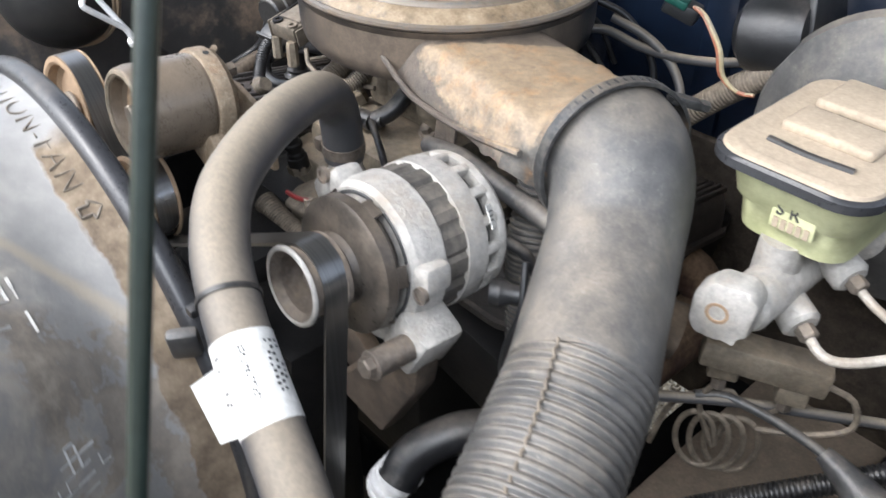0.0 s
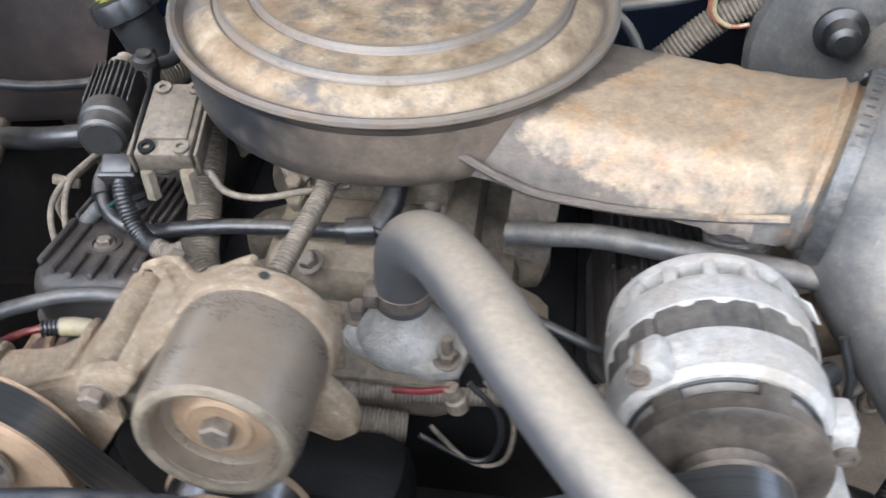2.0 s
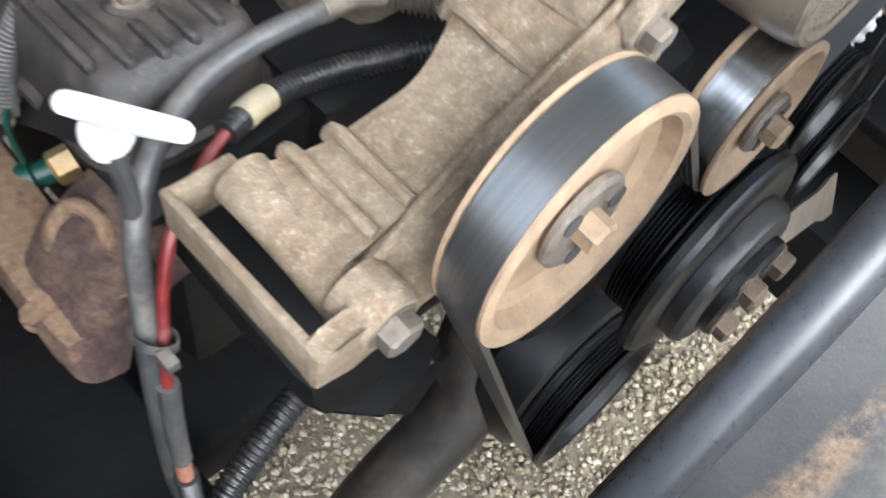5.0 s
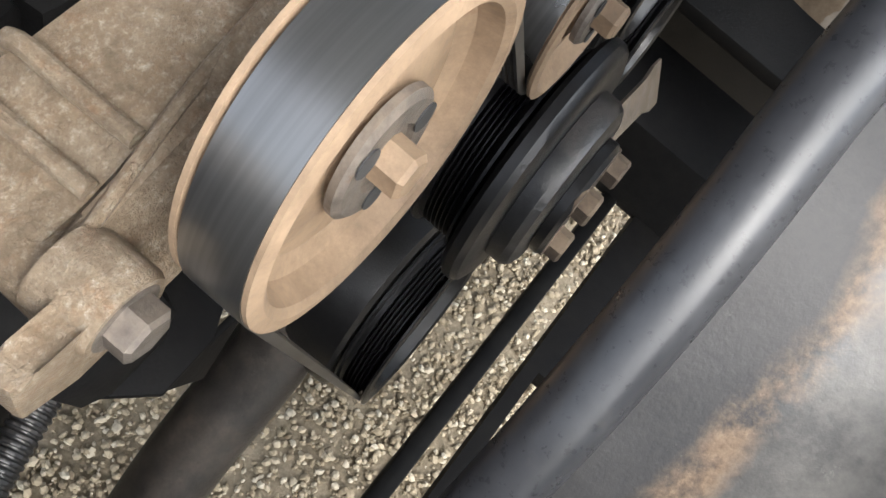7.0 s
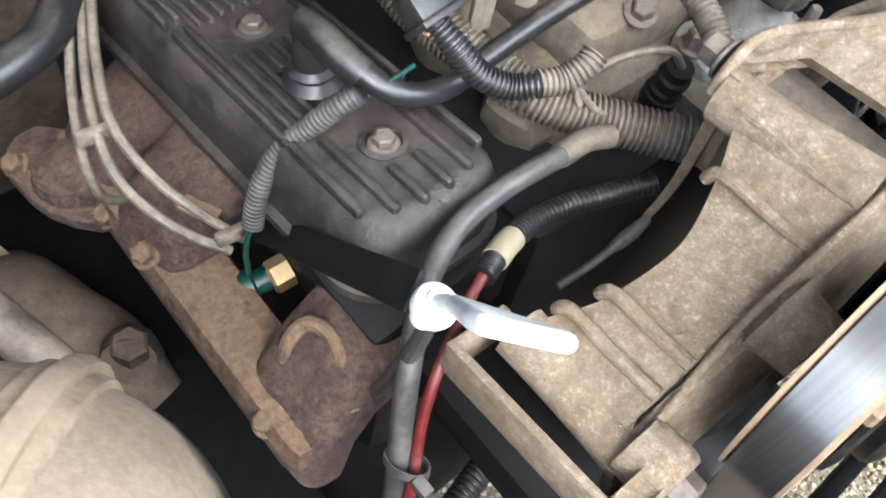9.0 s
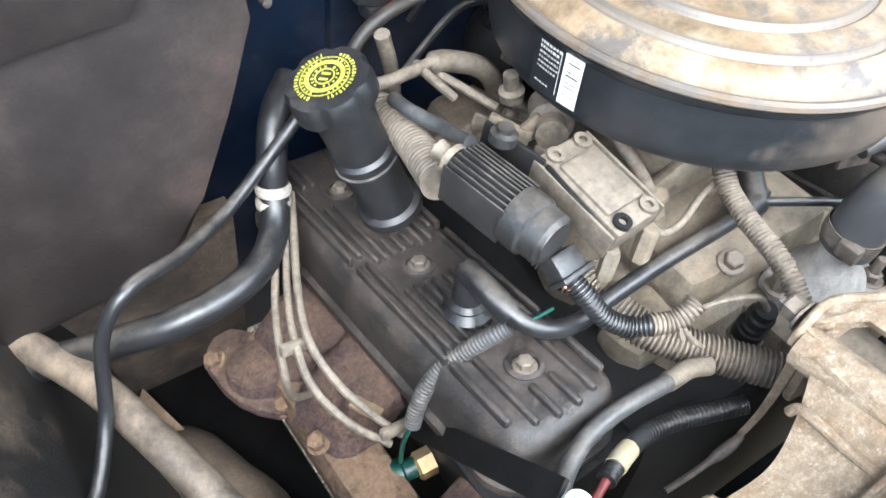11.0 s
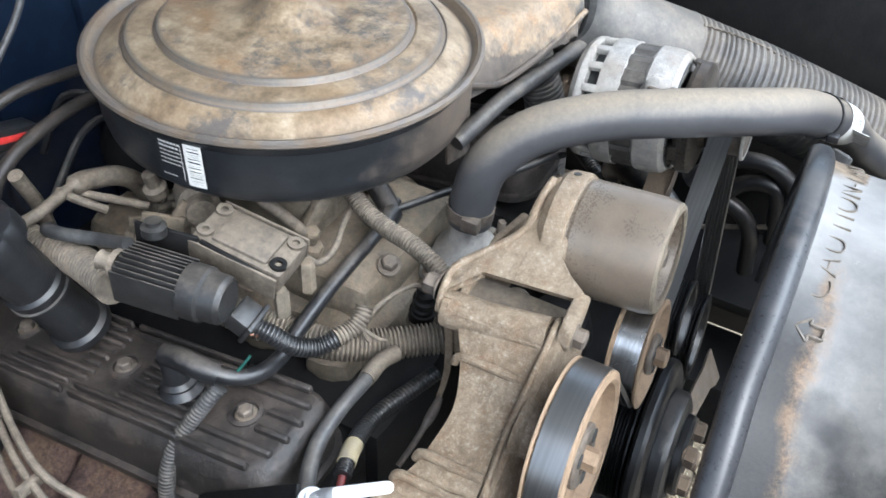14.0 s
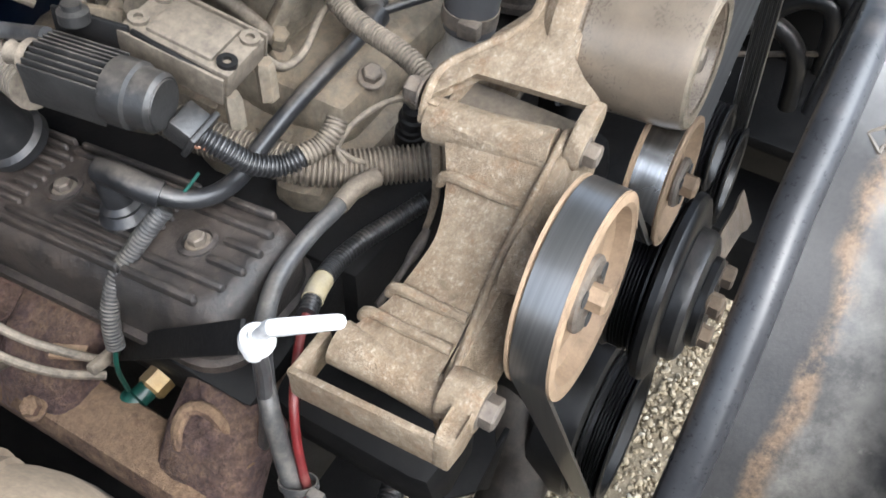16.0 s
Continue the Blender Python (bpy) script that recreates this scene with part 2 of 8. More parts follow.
LAMINATION = surface("stator_laminations", (0.075, 0.070, 0.064), (0.13, 0.12, 0.11), 0.5, 0.3, 0.34, (0.19, 0.165, 0.135), 0.2, 30, 300, 0.2)
# near-black, hardly glossy: the shade under the engine is put into this colour
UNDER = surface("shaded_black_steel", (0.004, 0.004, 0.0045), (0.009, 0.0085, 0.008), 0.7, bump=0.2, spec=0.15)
CLAMP = surface("stained_clamp", (0.40, 0.36, 0.31), (0.62, 0.59, 0.54), 0.4, 0.1, 0.42, (0.26, 0.20, 0.14), 0.1, 60, 300, 0.2)
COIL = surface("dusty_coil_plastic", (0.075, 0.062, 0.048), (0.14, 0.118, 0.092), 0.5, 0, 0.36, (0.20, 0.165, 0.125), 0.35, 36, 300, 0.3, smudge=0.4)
LETTER = surface("rubbed_lettering", (0.12, 0.102, 0.082), (0.22, 0.19, 0.155), 0.4, 0, 0.30, (0.24, 0.18, 0.12), 0.1, 40, 300, 0.05)
PRINT = surface("rubbed_print", (0.50, 0.49, 0.47), (0.66, 0.65, 0.62), 0.5, 0, 0.4, (0.30, 0.26, 0.22), 0.1, 60, 300, 0.0)
TANK = surface("dusty_canister_paint", (0.25, 0.185, 0.125), (0.35, 0.27, 0.19), 0.42, 0, 0.45, (0.39, 0.295, 0.205), 0.3, 12, 300, 0.15, 0.20, (0.022, 0.02, 0.019), edge=2.4, smudge=0.4)
TANKFRONT = surface("black_and_tan_canister", (0.014, 0.014, 0.0145), (0.028, 0.027, 0.026), 0.42, 0, -0.05, (0.35, 0.268, 0.185), 2.20, 10, 300, 0.15, edge=2.2, smudge=0.3)
WHEELHOUSE = surface("muddy_black_panel", (0.010, 0.0098, 0.0098), (0.024, 0.021, 0.019), 0.55, 0, 0.22, (0.16, 0.115, 0.078), 0.20, 7, 250, 0.5, edge=2.6, smudge=0.4)
PIPE = surface("worn_pipe", (0.12, 0.098, 0.078), (0.25, 0.205, 0.160), 0.36, 0.2, 0.42, (0.34, 0.26, 0.185), 0.1, 16, 300, 0.3, 0.17, (0.11, 0.066, 0.04), edge=2.0, smudge=0.5)
BANDSTEEL = surface("clamp_band_steel", (0.050, 0.051, 0.053), (0.105, 0.104, 0.102), 0.36, 0.4, 0.30, (0.19, 0.155, 0.12), 0.2, 40, 300, 0.1, smudge=0.4)
RUBBER = surface("dirty_hose_rubber", (0.026, 0.023, 0.021), (0.055, 0.048, 0.042), 0.45, 0, 0.26, (0.105, 0.082, 0.062), 0.2, 14, 260, 0.3, smudge=0.5)
PULLEYBLACK = surface("oily_black_steel", (0.007, 0.007, 0.0078), (0.015, 0.0148, 0.015), 0.34, 0, 0.05, (0.06, 0.05, 0.042), 0.1, 24, 300, 0.15, spec=0.5)
FELT = surface("dusty_felt", (0.034, 0.028, 0.023), (0.080, 0.065, 0.052), 0.8, 0, 0.34, (0.13, 0.10, 0.076), 0.3, 14, 200, 0.8, spec=0.2)
LEDGE = surface("dusty_ledge_steel", (0.09, 0.075, 0.06), (0.19, 0.16, 0.13), 0.6, 0, 0.55, (0.27, 0.215, 0.16), 0.3, 10, 260, 0.3, 0.12, (0.06, 0.035, 0.022), spec=0.3)
ROD = surface("green_black_paint", (0.012, 0.020, 0.017), (0.02, 0.030, 0.026), 0.35, 0, 0.12, (0.06, 0.06, 0.055), 0.1, 20, 300, 0.1)


def lid_material():
    """Black enamel under dried mud: thin on the steps of the lid, rust-tinted in the middle."""
    m, n, l, b = nodes_of("muddy_lid")
    co = n.new("ShaderNodeTexCoord").outputs["Object"]
    sep = n.new("ShaderNodeSeparateXYZ")
    l.new(co, sep.inputs[0])
    rad = math_node(n, l, "SQRT", math_node(n, l, "ADD", math_node(n, l, "POWER", sep.outputs["X"], 2.0), math_node(n, l, "POWER", sep.outputs["Y"], 2.0)))
    big, mid, small = noise_node(n, l, co, 8, 12, 0.70), noise_node(n, l, co, 34, 12, 0.74), noise_node(n, l, co, 330, 4, 0.7)
    mud = ramp(n, l, mid, [(0.36, (0.105, 0.074, 0.044)), (0.47, (0.205, 0.153, 0.096)), (0.58, (0.315, 0.245, 0.162)), (0.70, (0.46, 0.385, 0.285))])
    inner = math_node(n, l, "MULTIPLY", math_node(n, l, "SUBTRACT", 0.126, rad), 90.0, True)
    rustf = math_node(n, l, "MULTIPLY", math_node(n, l, "SUBTRACT", big, 0.49), 9.0, True)
    mud = mix(n, l, math_node(n, l, "MULTIPLY", rustf, math_node(n, l, "ADD", math_node(n, l, "MULTIPLY", inner, 0.42), 0.25)), mud, (0.235, 0.125, 0.052))
    wear = math_node(n, l, "MULTIPLY", math_node(n, l, "SUBTRACT", noise_node(n, l, co, 13, 13, 0.78), 0.515), 11.0, True)
    for r0, w in ((0.1570, 380.0), (0.1250, 380.0), (0.1945, 110.0), (0.1845, 190.0), (0.1530, 260.0), (0.1225, 260.0)):
        d = math_node(n, l, "ABSOLUTE", math_node(n, l, "SUBTRACT", rad, r0))
        ring = math_node(n, l, "SUBTRACT", 1.2, math_node(n, l, "MULTIPLY", d, w), True)
        wear = math_node(n, l, "MAXIMUM", wear, math_node(n, l, "MULTIPLY", ring, math_node(n, l, "MULTIPLY", math_node(n, l, "SUBTRACT", mid, 0.30), 4.0, True)))
    col = mix(n, l, math_node(n, l, "MULTIPLY", wear, 0.82), mud, (0.055, 0.058, 0.066))
    l.new(mix(n, l, math_node(n, l, "MULTIPLY", small, 0.22), col, (0.24, 0.195, 0.145)), b.inputs["Base Color"])
    l.new(math_node(n, l, "ADD", 0.24, math_node(n, l, "MULTIPLY", mid, 0.36)), b.inputs["Roughness"])
    b.inputs["Specular IOR Level"].default_value = 0.5
    bp = n.new("ShaderNodeBump")
    bp.inputs["Strength"].default_value, bp.inputs["Distance"].default_value = 0.35, 0.0016
    l.new(math_node(n, l, "ADD", math_node(n, l, "MULTIPLY", mid, 1.5), math_node(n, l, "SUBTRACT", math_node(n, l, "MULTIPLY", small, 0.6), math_node(n, l, "MULTIPLY", wear, 0.25))), bp.inputs["Height"])
    l.new(bp.outputs["Normal"], b.inputs["Normal"])
    return m


LID = lid_material()


def shroud_material():
    """Satin plastic, painted black on the shaded flank and grey on the lit one, with a torn band of dried mud behind
    the lip, a rusty tide line and dusty patches.
    """
    m, n, l, b = nodes_of("shroud_plastic")
    co = n.new("ShaderNodeTexCoord").outputs["Object"]
    sep = n.new("ShaderNodeSeparateXYZ")
    l.new(co, sep.inputs[0])
    X, Y = sep.outputs["X"], sep.outputs["Y"]

    def lin(v, at, slope, clamp=True):
        return math_node(n, l, "MULTIPLY", math_node(n, l, "SUBTRACT", v, at), slope, clamp)

    def add(p, q):
        return math_node(n, l, "ADD", p, q)

    def mul(p, q, clamp=False):
        return math_node(n, l, "MULTIPLY", p, q, clamp)

    big, mid, small = noise_node(n, l, co, 9, 12, 0.62), noise_node(n, l, co, 40, 10, 0.7), noise_node(n, l, co, 320, 4, 0.7)
    cloud = noise_node(n, l, co, 16, 3, 0.5)
    # side light put into the plastic: 0 on the black shaded flank, 1 on the lit one
    side_lit0 = lin(add(X, mul(lin(big, 0.5, 1.0, False), 0.12)), -0.145, 9.0)
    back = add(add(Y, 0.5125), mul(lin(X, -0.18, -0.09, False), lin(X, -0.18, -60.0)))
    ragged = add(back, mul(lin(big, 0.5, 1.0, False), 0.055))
    # away from the lip the dark flank takes the paler tone too
    side_lit = math_node(n, l, "MAXIMUM", side_lit0, mul(lin(ragged, -0.030, -140.0), mul(lin(add(X, mul(lin(cloud, 0.5, 1.0, False), 0.25)), -0.26, 8.0), 0.72)))
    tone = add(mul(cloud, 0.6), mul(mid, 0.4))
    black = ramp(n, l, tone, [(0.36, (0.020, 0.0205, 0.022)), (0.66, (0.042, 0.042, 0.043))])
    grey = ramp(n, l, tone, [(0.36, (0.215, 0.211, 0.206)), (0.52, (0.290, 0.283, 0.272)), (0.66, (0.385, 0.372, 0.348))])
    col = mix(n, l, side_lit, black, grey)
    # dusty film farther back
    film = mul(mul(lin(ragged, -0.085, -45.0), lin(mid, 0.34, 4.0)), side_lit)
    dusty = ramp(n, l, mid, [(0.34, (0.27, 0.240, 0.202)), (0.50, (0.37, 0.333, 0.285)), (0.66, (0.47, 0.430, 0.372))])
    col = mix(n, l, mul(film, 0.95), col, dusty)
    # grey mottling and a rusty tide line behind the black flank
    dark_side = math_node(n, l, "SUBTRACT", 1.0, side_lit0)
    mottle = mul(mul(lin(ragged, -0.034, -120.0), math_node(n, l, "SUBTRACT", 1.0, side_lit)), lin(cloud, 0.36, 7.0))
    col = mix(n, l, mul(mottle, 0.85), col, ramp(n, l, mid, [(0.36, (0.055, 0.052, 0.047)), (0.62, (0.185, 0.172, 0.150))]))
    tide = math_node(n, l, "ABSOLUTE", add(ragged, 0.033), 0.0)
    tide = mul(mul(lin(tide, 0.010, -130.0), lin(add(dark_side, mul(cloud, 0.3)), 0.30, 3.0)), lin(mid, 0.36, 5.0))
    col = mix(n, l, mul(tide, 0.8), col, ramp(n, l, small, [(0.3, (0.13, 0.080, 0.045)), (0.7, (0.24, 0.165, 0.10))]))
    # dust that lies along the crease where the cone meets the flat top
    crease = math_node(n, l, "ABSOLUTE", add(add(Y, 0.760), add(mul(X, -0.95), mul(lin(mid, 0.5, 1.0, False), 0.02))), 0.0)
    crease = mul(mul(lin(crease, 0.012, -110.0), side_lit), lin(X, 0.06, 20.0))
    col = mix(n, l, mul(crease, 0.7), col, (0.40, 0.34, 0.26))
    # mud band
    band = mul(lin(ragged, -0.040, 260.0), lin(add(X, mul(lin(big, 0.5, 1.0, False), 0.10)), 0.052, 40.0))
    low = mul(mul(lin(X, 0.205, 60.0), lin(add(mul(big, 0.6), mul(mid, 0.4)), 0.48, 30.0)), lin(back, -0.15, 50.0))
    mud = math_node(n, l, "MAXIMUM", band, mul(low, 0.55))
    tan = ramp(n, l, mid, [(0.34, (0.105, 0.076, 0.050)), (0.50, (0.180, 0.134, 0.088)), (0.66, (0.28, 0.220, 0.153))])
    col = mix(n, l, mul(mud, 0.92), col, tan)
    pale = mul(lin(noise_node(n, l, co, 70, 8, 0.8), 0.62, 14.0), add(0.15, mul(side_lit, 0.30)))
    col = mix(n, l, pale, col, (0.46, 0.43, 0.38))
    l.new(mix(n, l, mul(small, 0.10), col, (0.20, 0.17, 0.135)), b.inputs["Base Color"])
    l.new(add(add(0.30, mul(mud, 0.45)), add(mul(small, 0.12), mul(film, 0.08))), b.inputs["Roughness"])
    l.new(mul(add(0.22, mul(side_lit, 0.33)), math_node(n, l, "SUBTRACT", 1.0, mul(mud, 0.7))), b.inputs["Specular IOR Level"])
    bp = n.new("ShaderNodeBump")
    bp.inputs["Strength"].default_value, bp.inputs["Distance"].default_value = 0.30, 0.0015
    l.new(add(mud, mul(add(mid, small), 0.35)), bp.inputs["Height"])
    l.new(bp.outputs["Normal"], b.inputs["Normal"])
    return m


SHROUD = shroud_material()


def burnished(name, base, rough, metal):
    """A surface rubbed smooth by the belt, with faint streaks along its run."""
    m, n, l, b = nodes_of(name)
    co = n.new("ShaderNodeTexCoord").outputs["Object"]
    across = n.new("ShaderNodeMapping")
    across.inputs["Scale"].default_value = (6.0, 420.0, 6.0)
    l.new(co, across.inputs["Vector"])
    streak = noise_node(n, l, across.outputs["Vector"], 1.0, 3, 0.5)
    wear = noise_node(n, l, co, 14, 4, 0.5)
    l.new(ramp(n, l, math_node(n, l, "ADD", math_node(n, l, "MULTIPLY", streak, 0.6), math_node(n, l, "MULTIPLY", wear, 0.4)), [(0.35, tuple(c * 0.82 for c in base)), (0.65, tuple(c * 1.14 for c in base))]), b.inputs["Base Color"])
    l.new(math_node(n, l, "ADD", rough - 0.04, math_node(n, l, "MULTIPLY", wear, 0.08)), b.inputs["Roughness"])
    b.inputs["Metallic"].default_value = metal
    return m


BELT = burnished("belt_rubber", (0.215, 0.212, 0.206), 0.31, 0.9)
POLISHED = burnished("polished_belt_track", (0.48, 0.475, 0.465), 0.27, 1.0)


def bare_shoulder(m):
    """Keeps the dust of the snorkel off its front shoulder and the strip beside the housing, with a torn edge."""
    n, l = m.node_tree.nodes, m.node_tree.links
    b = n["Principled BSDF"]
    col = b.inputs["Base Color"].links[0].from_socket
    co = n.new("ShaderNodeTexCoord").outputs["Object"]
    sep = n.new("ShaderNodeSeparateXYZ")
    l.new(co, sep.inputs[0])
    X, Y = sep.outputs["X"], sep.outputs["Y"]
    torn = math_node(n, l, "MULTIPLY", math_node(n, l, "SUBTRACT", noise_node(n, l, co, 45, 10, 0.7), 0.5), 0.045)
    front = math_node(n, l, "SUBTRACT", math_node(n, l, "MULTIPLY", math_node(n, l, "SUBTRACT", X, 0.127), -0.28), math_node(n, l, "ADD", Y, 0.156))
    beside = math_node(n, l, "ADD", math_node(n, l, "SUBTRACT", 0.281, X), Y)
    mask = math_node(n, l, "MULTIPLY", math_node(n, l, "ADD", math_node(n, l, "MAXIMUM", front, beside), torn), 190.0, True)
    tone = ramp(n, l, noise_node(n, l, co, 60, 8, 0.7), [(0.35, (0.050, 0.043, 0.038)), (0.65, (0.105, 0.086, 0.070))])
    l.new(mix(n, l, math_node(n, l, "MULTIPLY", mask, 0.93), col, tone), b.inputs["Base Color"])


bare_shoulder(SNORKEL)


# mesh helpers
def make(name, bm, material, smooth=30):
    me = bpy.data.meshes.new(name)
    bmesh.ops.recalc_face_normals(bm, faces=bm.faces)
    bm.to_mesh(me)
    bm.free()
    me.materials.append(material)
    if smooth:
        for p in me.polygons:
            p.use_smooth = True
        me.set_sharp_from_angle(angle=radians(smooth))
    return new(name, me)


def thing(name, base, label, category, group="", kind=""):
    """An Empty at the base of a thing, which its parts hang on."""
    ob = new(name)
    ob.empty_display_size = 0.02
    ob.location = base
    return tagged(ob, label, category, group, kind)


def part(name, bm, material, parent, label="", smooth=30):
    """Links a mesh, in world coordinates, under a thing or a part."""
    ob = make(name, bm, material, smooth)
    ob.parent = parent
    if parent.type == "EMPTY":
        ob.matrix_parent_inverse = Matrix.Translation(-Vector(parent.location))
    return tagged(ob, label)


def frame_of(axis, hint=(0, 0, 1)):
    """A rotation whose z is axis and whose x is near hint."""
    z = Vector(axis).normalized()
    x = Vector(hint) - z * Vector(hint).dot(z)
    if x.length < 1e-4:
        x = Vector((1, 0, 0)) - z * z.x
    x.normalize()
    y = z.cross(x)
    return Matrix((x, y, z)).transposed()


def lathe(bm, centre, axis, profile, segs=48, hint=(0, 0, 1), squash=1.0, wave=None):
    """Turns (radius, height) pairs about an axis through centre. wave(angle): a factor on the radius."""
    rot, c = frame_of(axis, hint), Vector(centre)
    rings = []
    for r, h in profile:
        if r < 1e-6:
            rings.append([bm.verts.new(c + rot @ Vector((0, 0, h)))])
        else:
            ring = []
            for i in range(segs):
                a = 2 * math.pi * i / segs
                k = wave(a) if wave else 1.0
                ring.append(bm.verts.new(c + rot @ Vector((r * k * math.cos(a), r * k * squash * math.sin(a), h))))
            rings.append(ring)
    for a, b in zip(rings[:-1], rings[1:]):
        for i in range(segs):
            j = (i + 1) % segs
            if len(a) == 1 and len(b) > 1:
                bm.faces.new((a[0], b[i], b[j]))
            elif len(b) == 1 and len(a) > 1:
                bm.faces.new((a[i], a[j], b[0]))
            elif len(a) > 1:
                bm.faces.new((a[i], a[j], b[j], b[i]))
    return bm


def spline(points, step=0.004):
    """Catmull-Rom through the points, resampled evenly."""
    p = [Vector(q) for q in points]
    p = [2 * p[0] - p[1]] + p + [2 * p[-1] - p[-2]]
    out = []
    for i in range(1, len(p) - 2):
        n = max(2, int((p[i + 1] - p[i]).length / step))
        for k in range(n):
            t = k / n
            out.append(0.5 * ((2 * p[i]) + (p[i + 1] - p[i - 1]) * t + (2 * p[i - 1] - 5 * p[i] + 4 * p[i + 1] - p[i + 2]) * t * t
                              + (3 * p[i] - p[i - 1] - 3 * p[i + 1] + p[i + 2]) * t ** 3))
    out.append(p[-2])
    return out


def sweep(bm, points, radius, segs=16, step=0.006, ribs=0.0, depth=0.12, cap=True, wall=0.0):
    """A tube along a smooth curve. ribs: spacing of the corrugations in metres; depth: their share of the radius.
    radius may be a function of the share of the length that is passed."""
    pattern = (0.0, 0.0, 0.12, 0.85, 1.0, 0.85, 0.12)
    if ribs:
        step = ribs / len(pattern)
    pts = spline(points, step)
    if ribs:
        acc, even, want = 0.0, [pts[0]], step
        for a, b in zip(pts[:-1], pts[1:]):
            acc += (b - a).length
            if acc >= want:
                even.append(b)
                acc -= want
        pts = even
    n = len(pts)
    rings, up = [], None
    for i, q in enumerate(pts):
        t = (pts[min(i + 1, n - 1)] - pts[max(i - 1, 0)]).normalized()
        if up is None:
            up = Vector((0, 0, 1)) if abs(t.z) < 0.9 else Vector((1, 0, 0))
        up = (up - t * up.dot(t)).normalized()
        side = t.cross(up)
        r = radius(i / max(1, n - 1)) if callable(radius) else radius
        if ribs:
            r *= 1 - depth * pattern[i % len(pattern)]
        rings.append([bm.verts.new(q + (up * math.cos(2 * math.pi * k / segs) + side * math.sin(2 * math.pi * k / segs)) * r) for k in range(segs)])
    for a, b in zip(rings[:-1], rings[1:]):
        for k in range(segs):
            j = (k + 1) % segs
            bm.faces.new((a[k], a[j], b[j], b[k]))
    if cap:
        bm.faces.new(rings[0])
        bm.faces.new(list(reversed(rings[-1])))
    return bm


def box(bm, centre, size, rot=None, bevel=0.002, segs=2):
    """A rounded block. rot: a 3x3 rotation."""
    b2 = bmesh.new()
    bmesh.ops.create_cube(b2, size=1.0)
    for v in b2.verts:
        v.co = Vector((v.co.x * size[0], v.co.y * size[1], v.co.z * size[2]))
    if bevel > 0:
        bmesh.ops.bevel(b2, geom=list(b2.edges), offset=min(bevel, min(size) * 0.45), segments=segs, affect="EDGES", profile=0.5)
    rot = rot or Matrix.Identity(3)
    for v in b2.verts:
        v.co = Vector(centre) + rot @ v.co
    join(bm, b2)
    return bm


def join(bm, other):
    me = bpy.data.meshes.new("tmp")
    other.to_mesh(me)
    other.free()
    bm.from_mesh(me)
    bpy.data.meshes.remove(me)


def slab(bm, outline, origin, ax, ay, thick, bevel=0.002):
    """A plate: an outline in the plane of ax and ay about origin, thick along ax x ay."""
    ax, ay, o = Vector(ax).normalized(), Vector(ay).normalized(), Vector(origin)
    nrm = ax.cross(ay)
    b2 = bmesh.new()
    a = [b2.verts.new(o + ax * u + ay * v - nrm * thick / 2) for u, v in outline]
    b = [b2.verts.new(o + ax * u + ay * v + nrm * thick / 2) for u, v in outline]
    b2.faces.new(list(reversed(a)))
    b2.faces.new(b)
    for i in range(len(a)):
        j = (i + 1) % len(a)
        b2.faces.new((a[i], a[j], b[j], b[i]))
    if bevel > 0:
        bmesh.ops.bevel(b2, geom=list(b2.edges), offset=bevel, segments=2, affect="EDGES", profile=0.5)
    join(bm, b2)
    return bm


def beam(bm, a, b, w, h, hint=(0, 0, 1), bevel=0.002):
    """A rounded bar from a to b, h along hint and w across."""
    a, b = Vector(a), Vector(b)
    rot = frame_of(b - a, hint)
    return box(bm, (a + b) / 2, (h, w, (b - a).length), rot, bevel)


def hexbolt(bm, at, axis, size=0.009, height=0.006, washer=0.0):
    c, ax = Vector(at), Vector(axis).normalized()
    rot = frame_of(ax)
    b2 = bmesh.new()
    lathe(b2, c, ax, [(0, 0), (size, 0), (size, height * 0.85), (size * 0.82, height), (0, height)], 6)
    if washer:
        lathe(b2, c, ax, [(washer, -0.002), (washer, 0.0), (washer * 0.9, 0.0008), (size * 0.8, 0.0008)], 20)
    join(bm, b2)
    return bm


def B():
    return bmesh.new()


# ---- the large structure ----
def ground():
    bm = B()
    n, ext = 40, 1.6
    vs = {}
    for i in range(n + 1):
        for j in range(n + 1):
            x, y = -ext + 2 * ext * i / n, -ext + 2 * ext * j / n
            vs[i, j] = bm.verts.new((x, y, 0.008 * noise.noise(Vector((x * 6, y * 6, 0)))))
    for i in range(n):
        for j in range(n):
            bm.faces.new((vs[i, j], vs[i + 1, j], vs[i + 1, j + 1], vs[i, j + 1]))
    far = [bm.verts.new((sx * 300, sy * 300, 0)) for sx, sy in ((-1, -1), (1, -1), (1, 1), (-1, 1))]
    cor = [vs[0, 0], vs[n, 0], vs[n, n], vs[0, n]]
    for k in range(4):
        bm.faces.new((far[k], far[(k + 1) % 4], cor[(k + 1) % 4], cor[k]))
    tagged(make("ground", bm, GROUND), "dusty tan gravel ground under the truck", "ground", kind="structure")


ground()


def wall_panel(name, label, bm, material, category):
    return tagged(make(name, bm, material), label, category, kind="structure")


def firewall():
    bm = B()
    box(bm, (0, 0.325, 0.94), (1.5, 0.05, 0.82), bevel=0.01)
    wall = wall_panel("wall_firewall", "dark blue painted steel firewall with pressed ribs", bm, BLUE, "firewall")
    for x in (-0.18, 0.02, 0.22):
        bm = B()
        box(bm, (x, 0.298, 0.95), (0.05, 0.02, 0.5), bevel=0.009)
        part("rib", bm, BLUE, wall)
    bm = B()
    box(bm, (0, 0.36, 1.33), (1.5, 0.16, 0.05), bevel=0.012)
    wall_panel("trim", "dark blue cowl panel above the firewall", bm, BLUE, "cowl")


firewall()


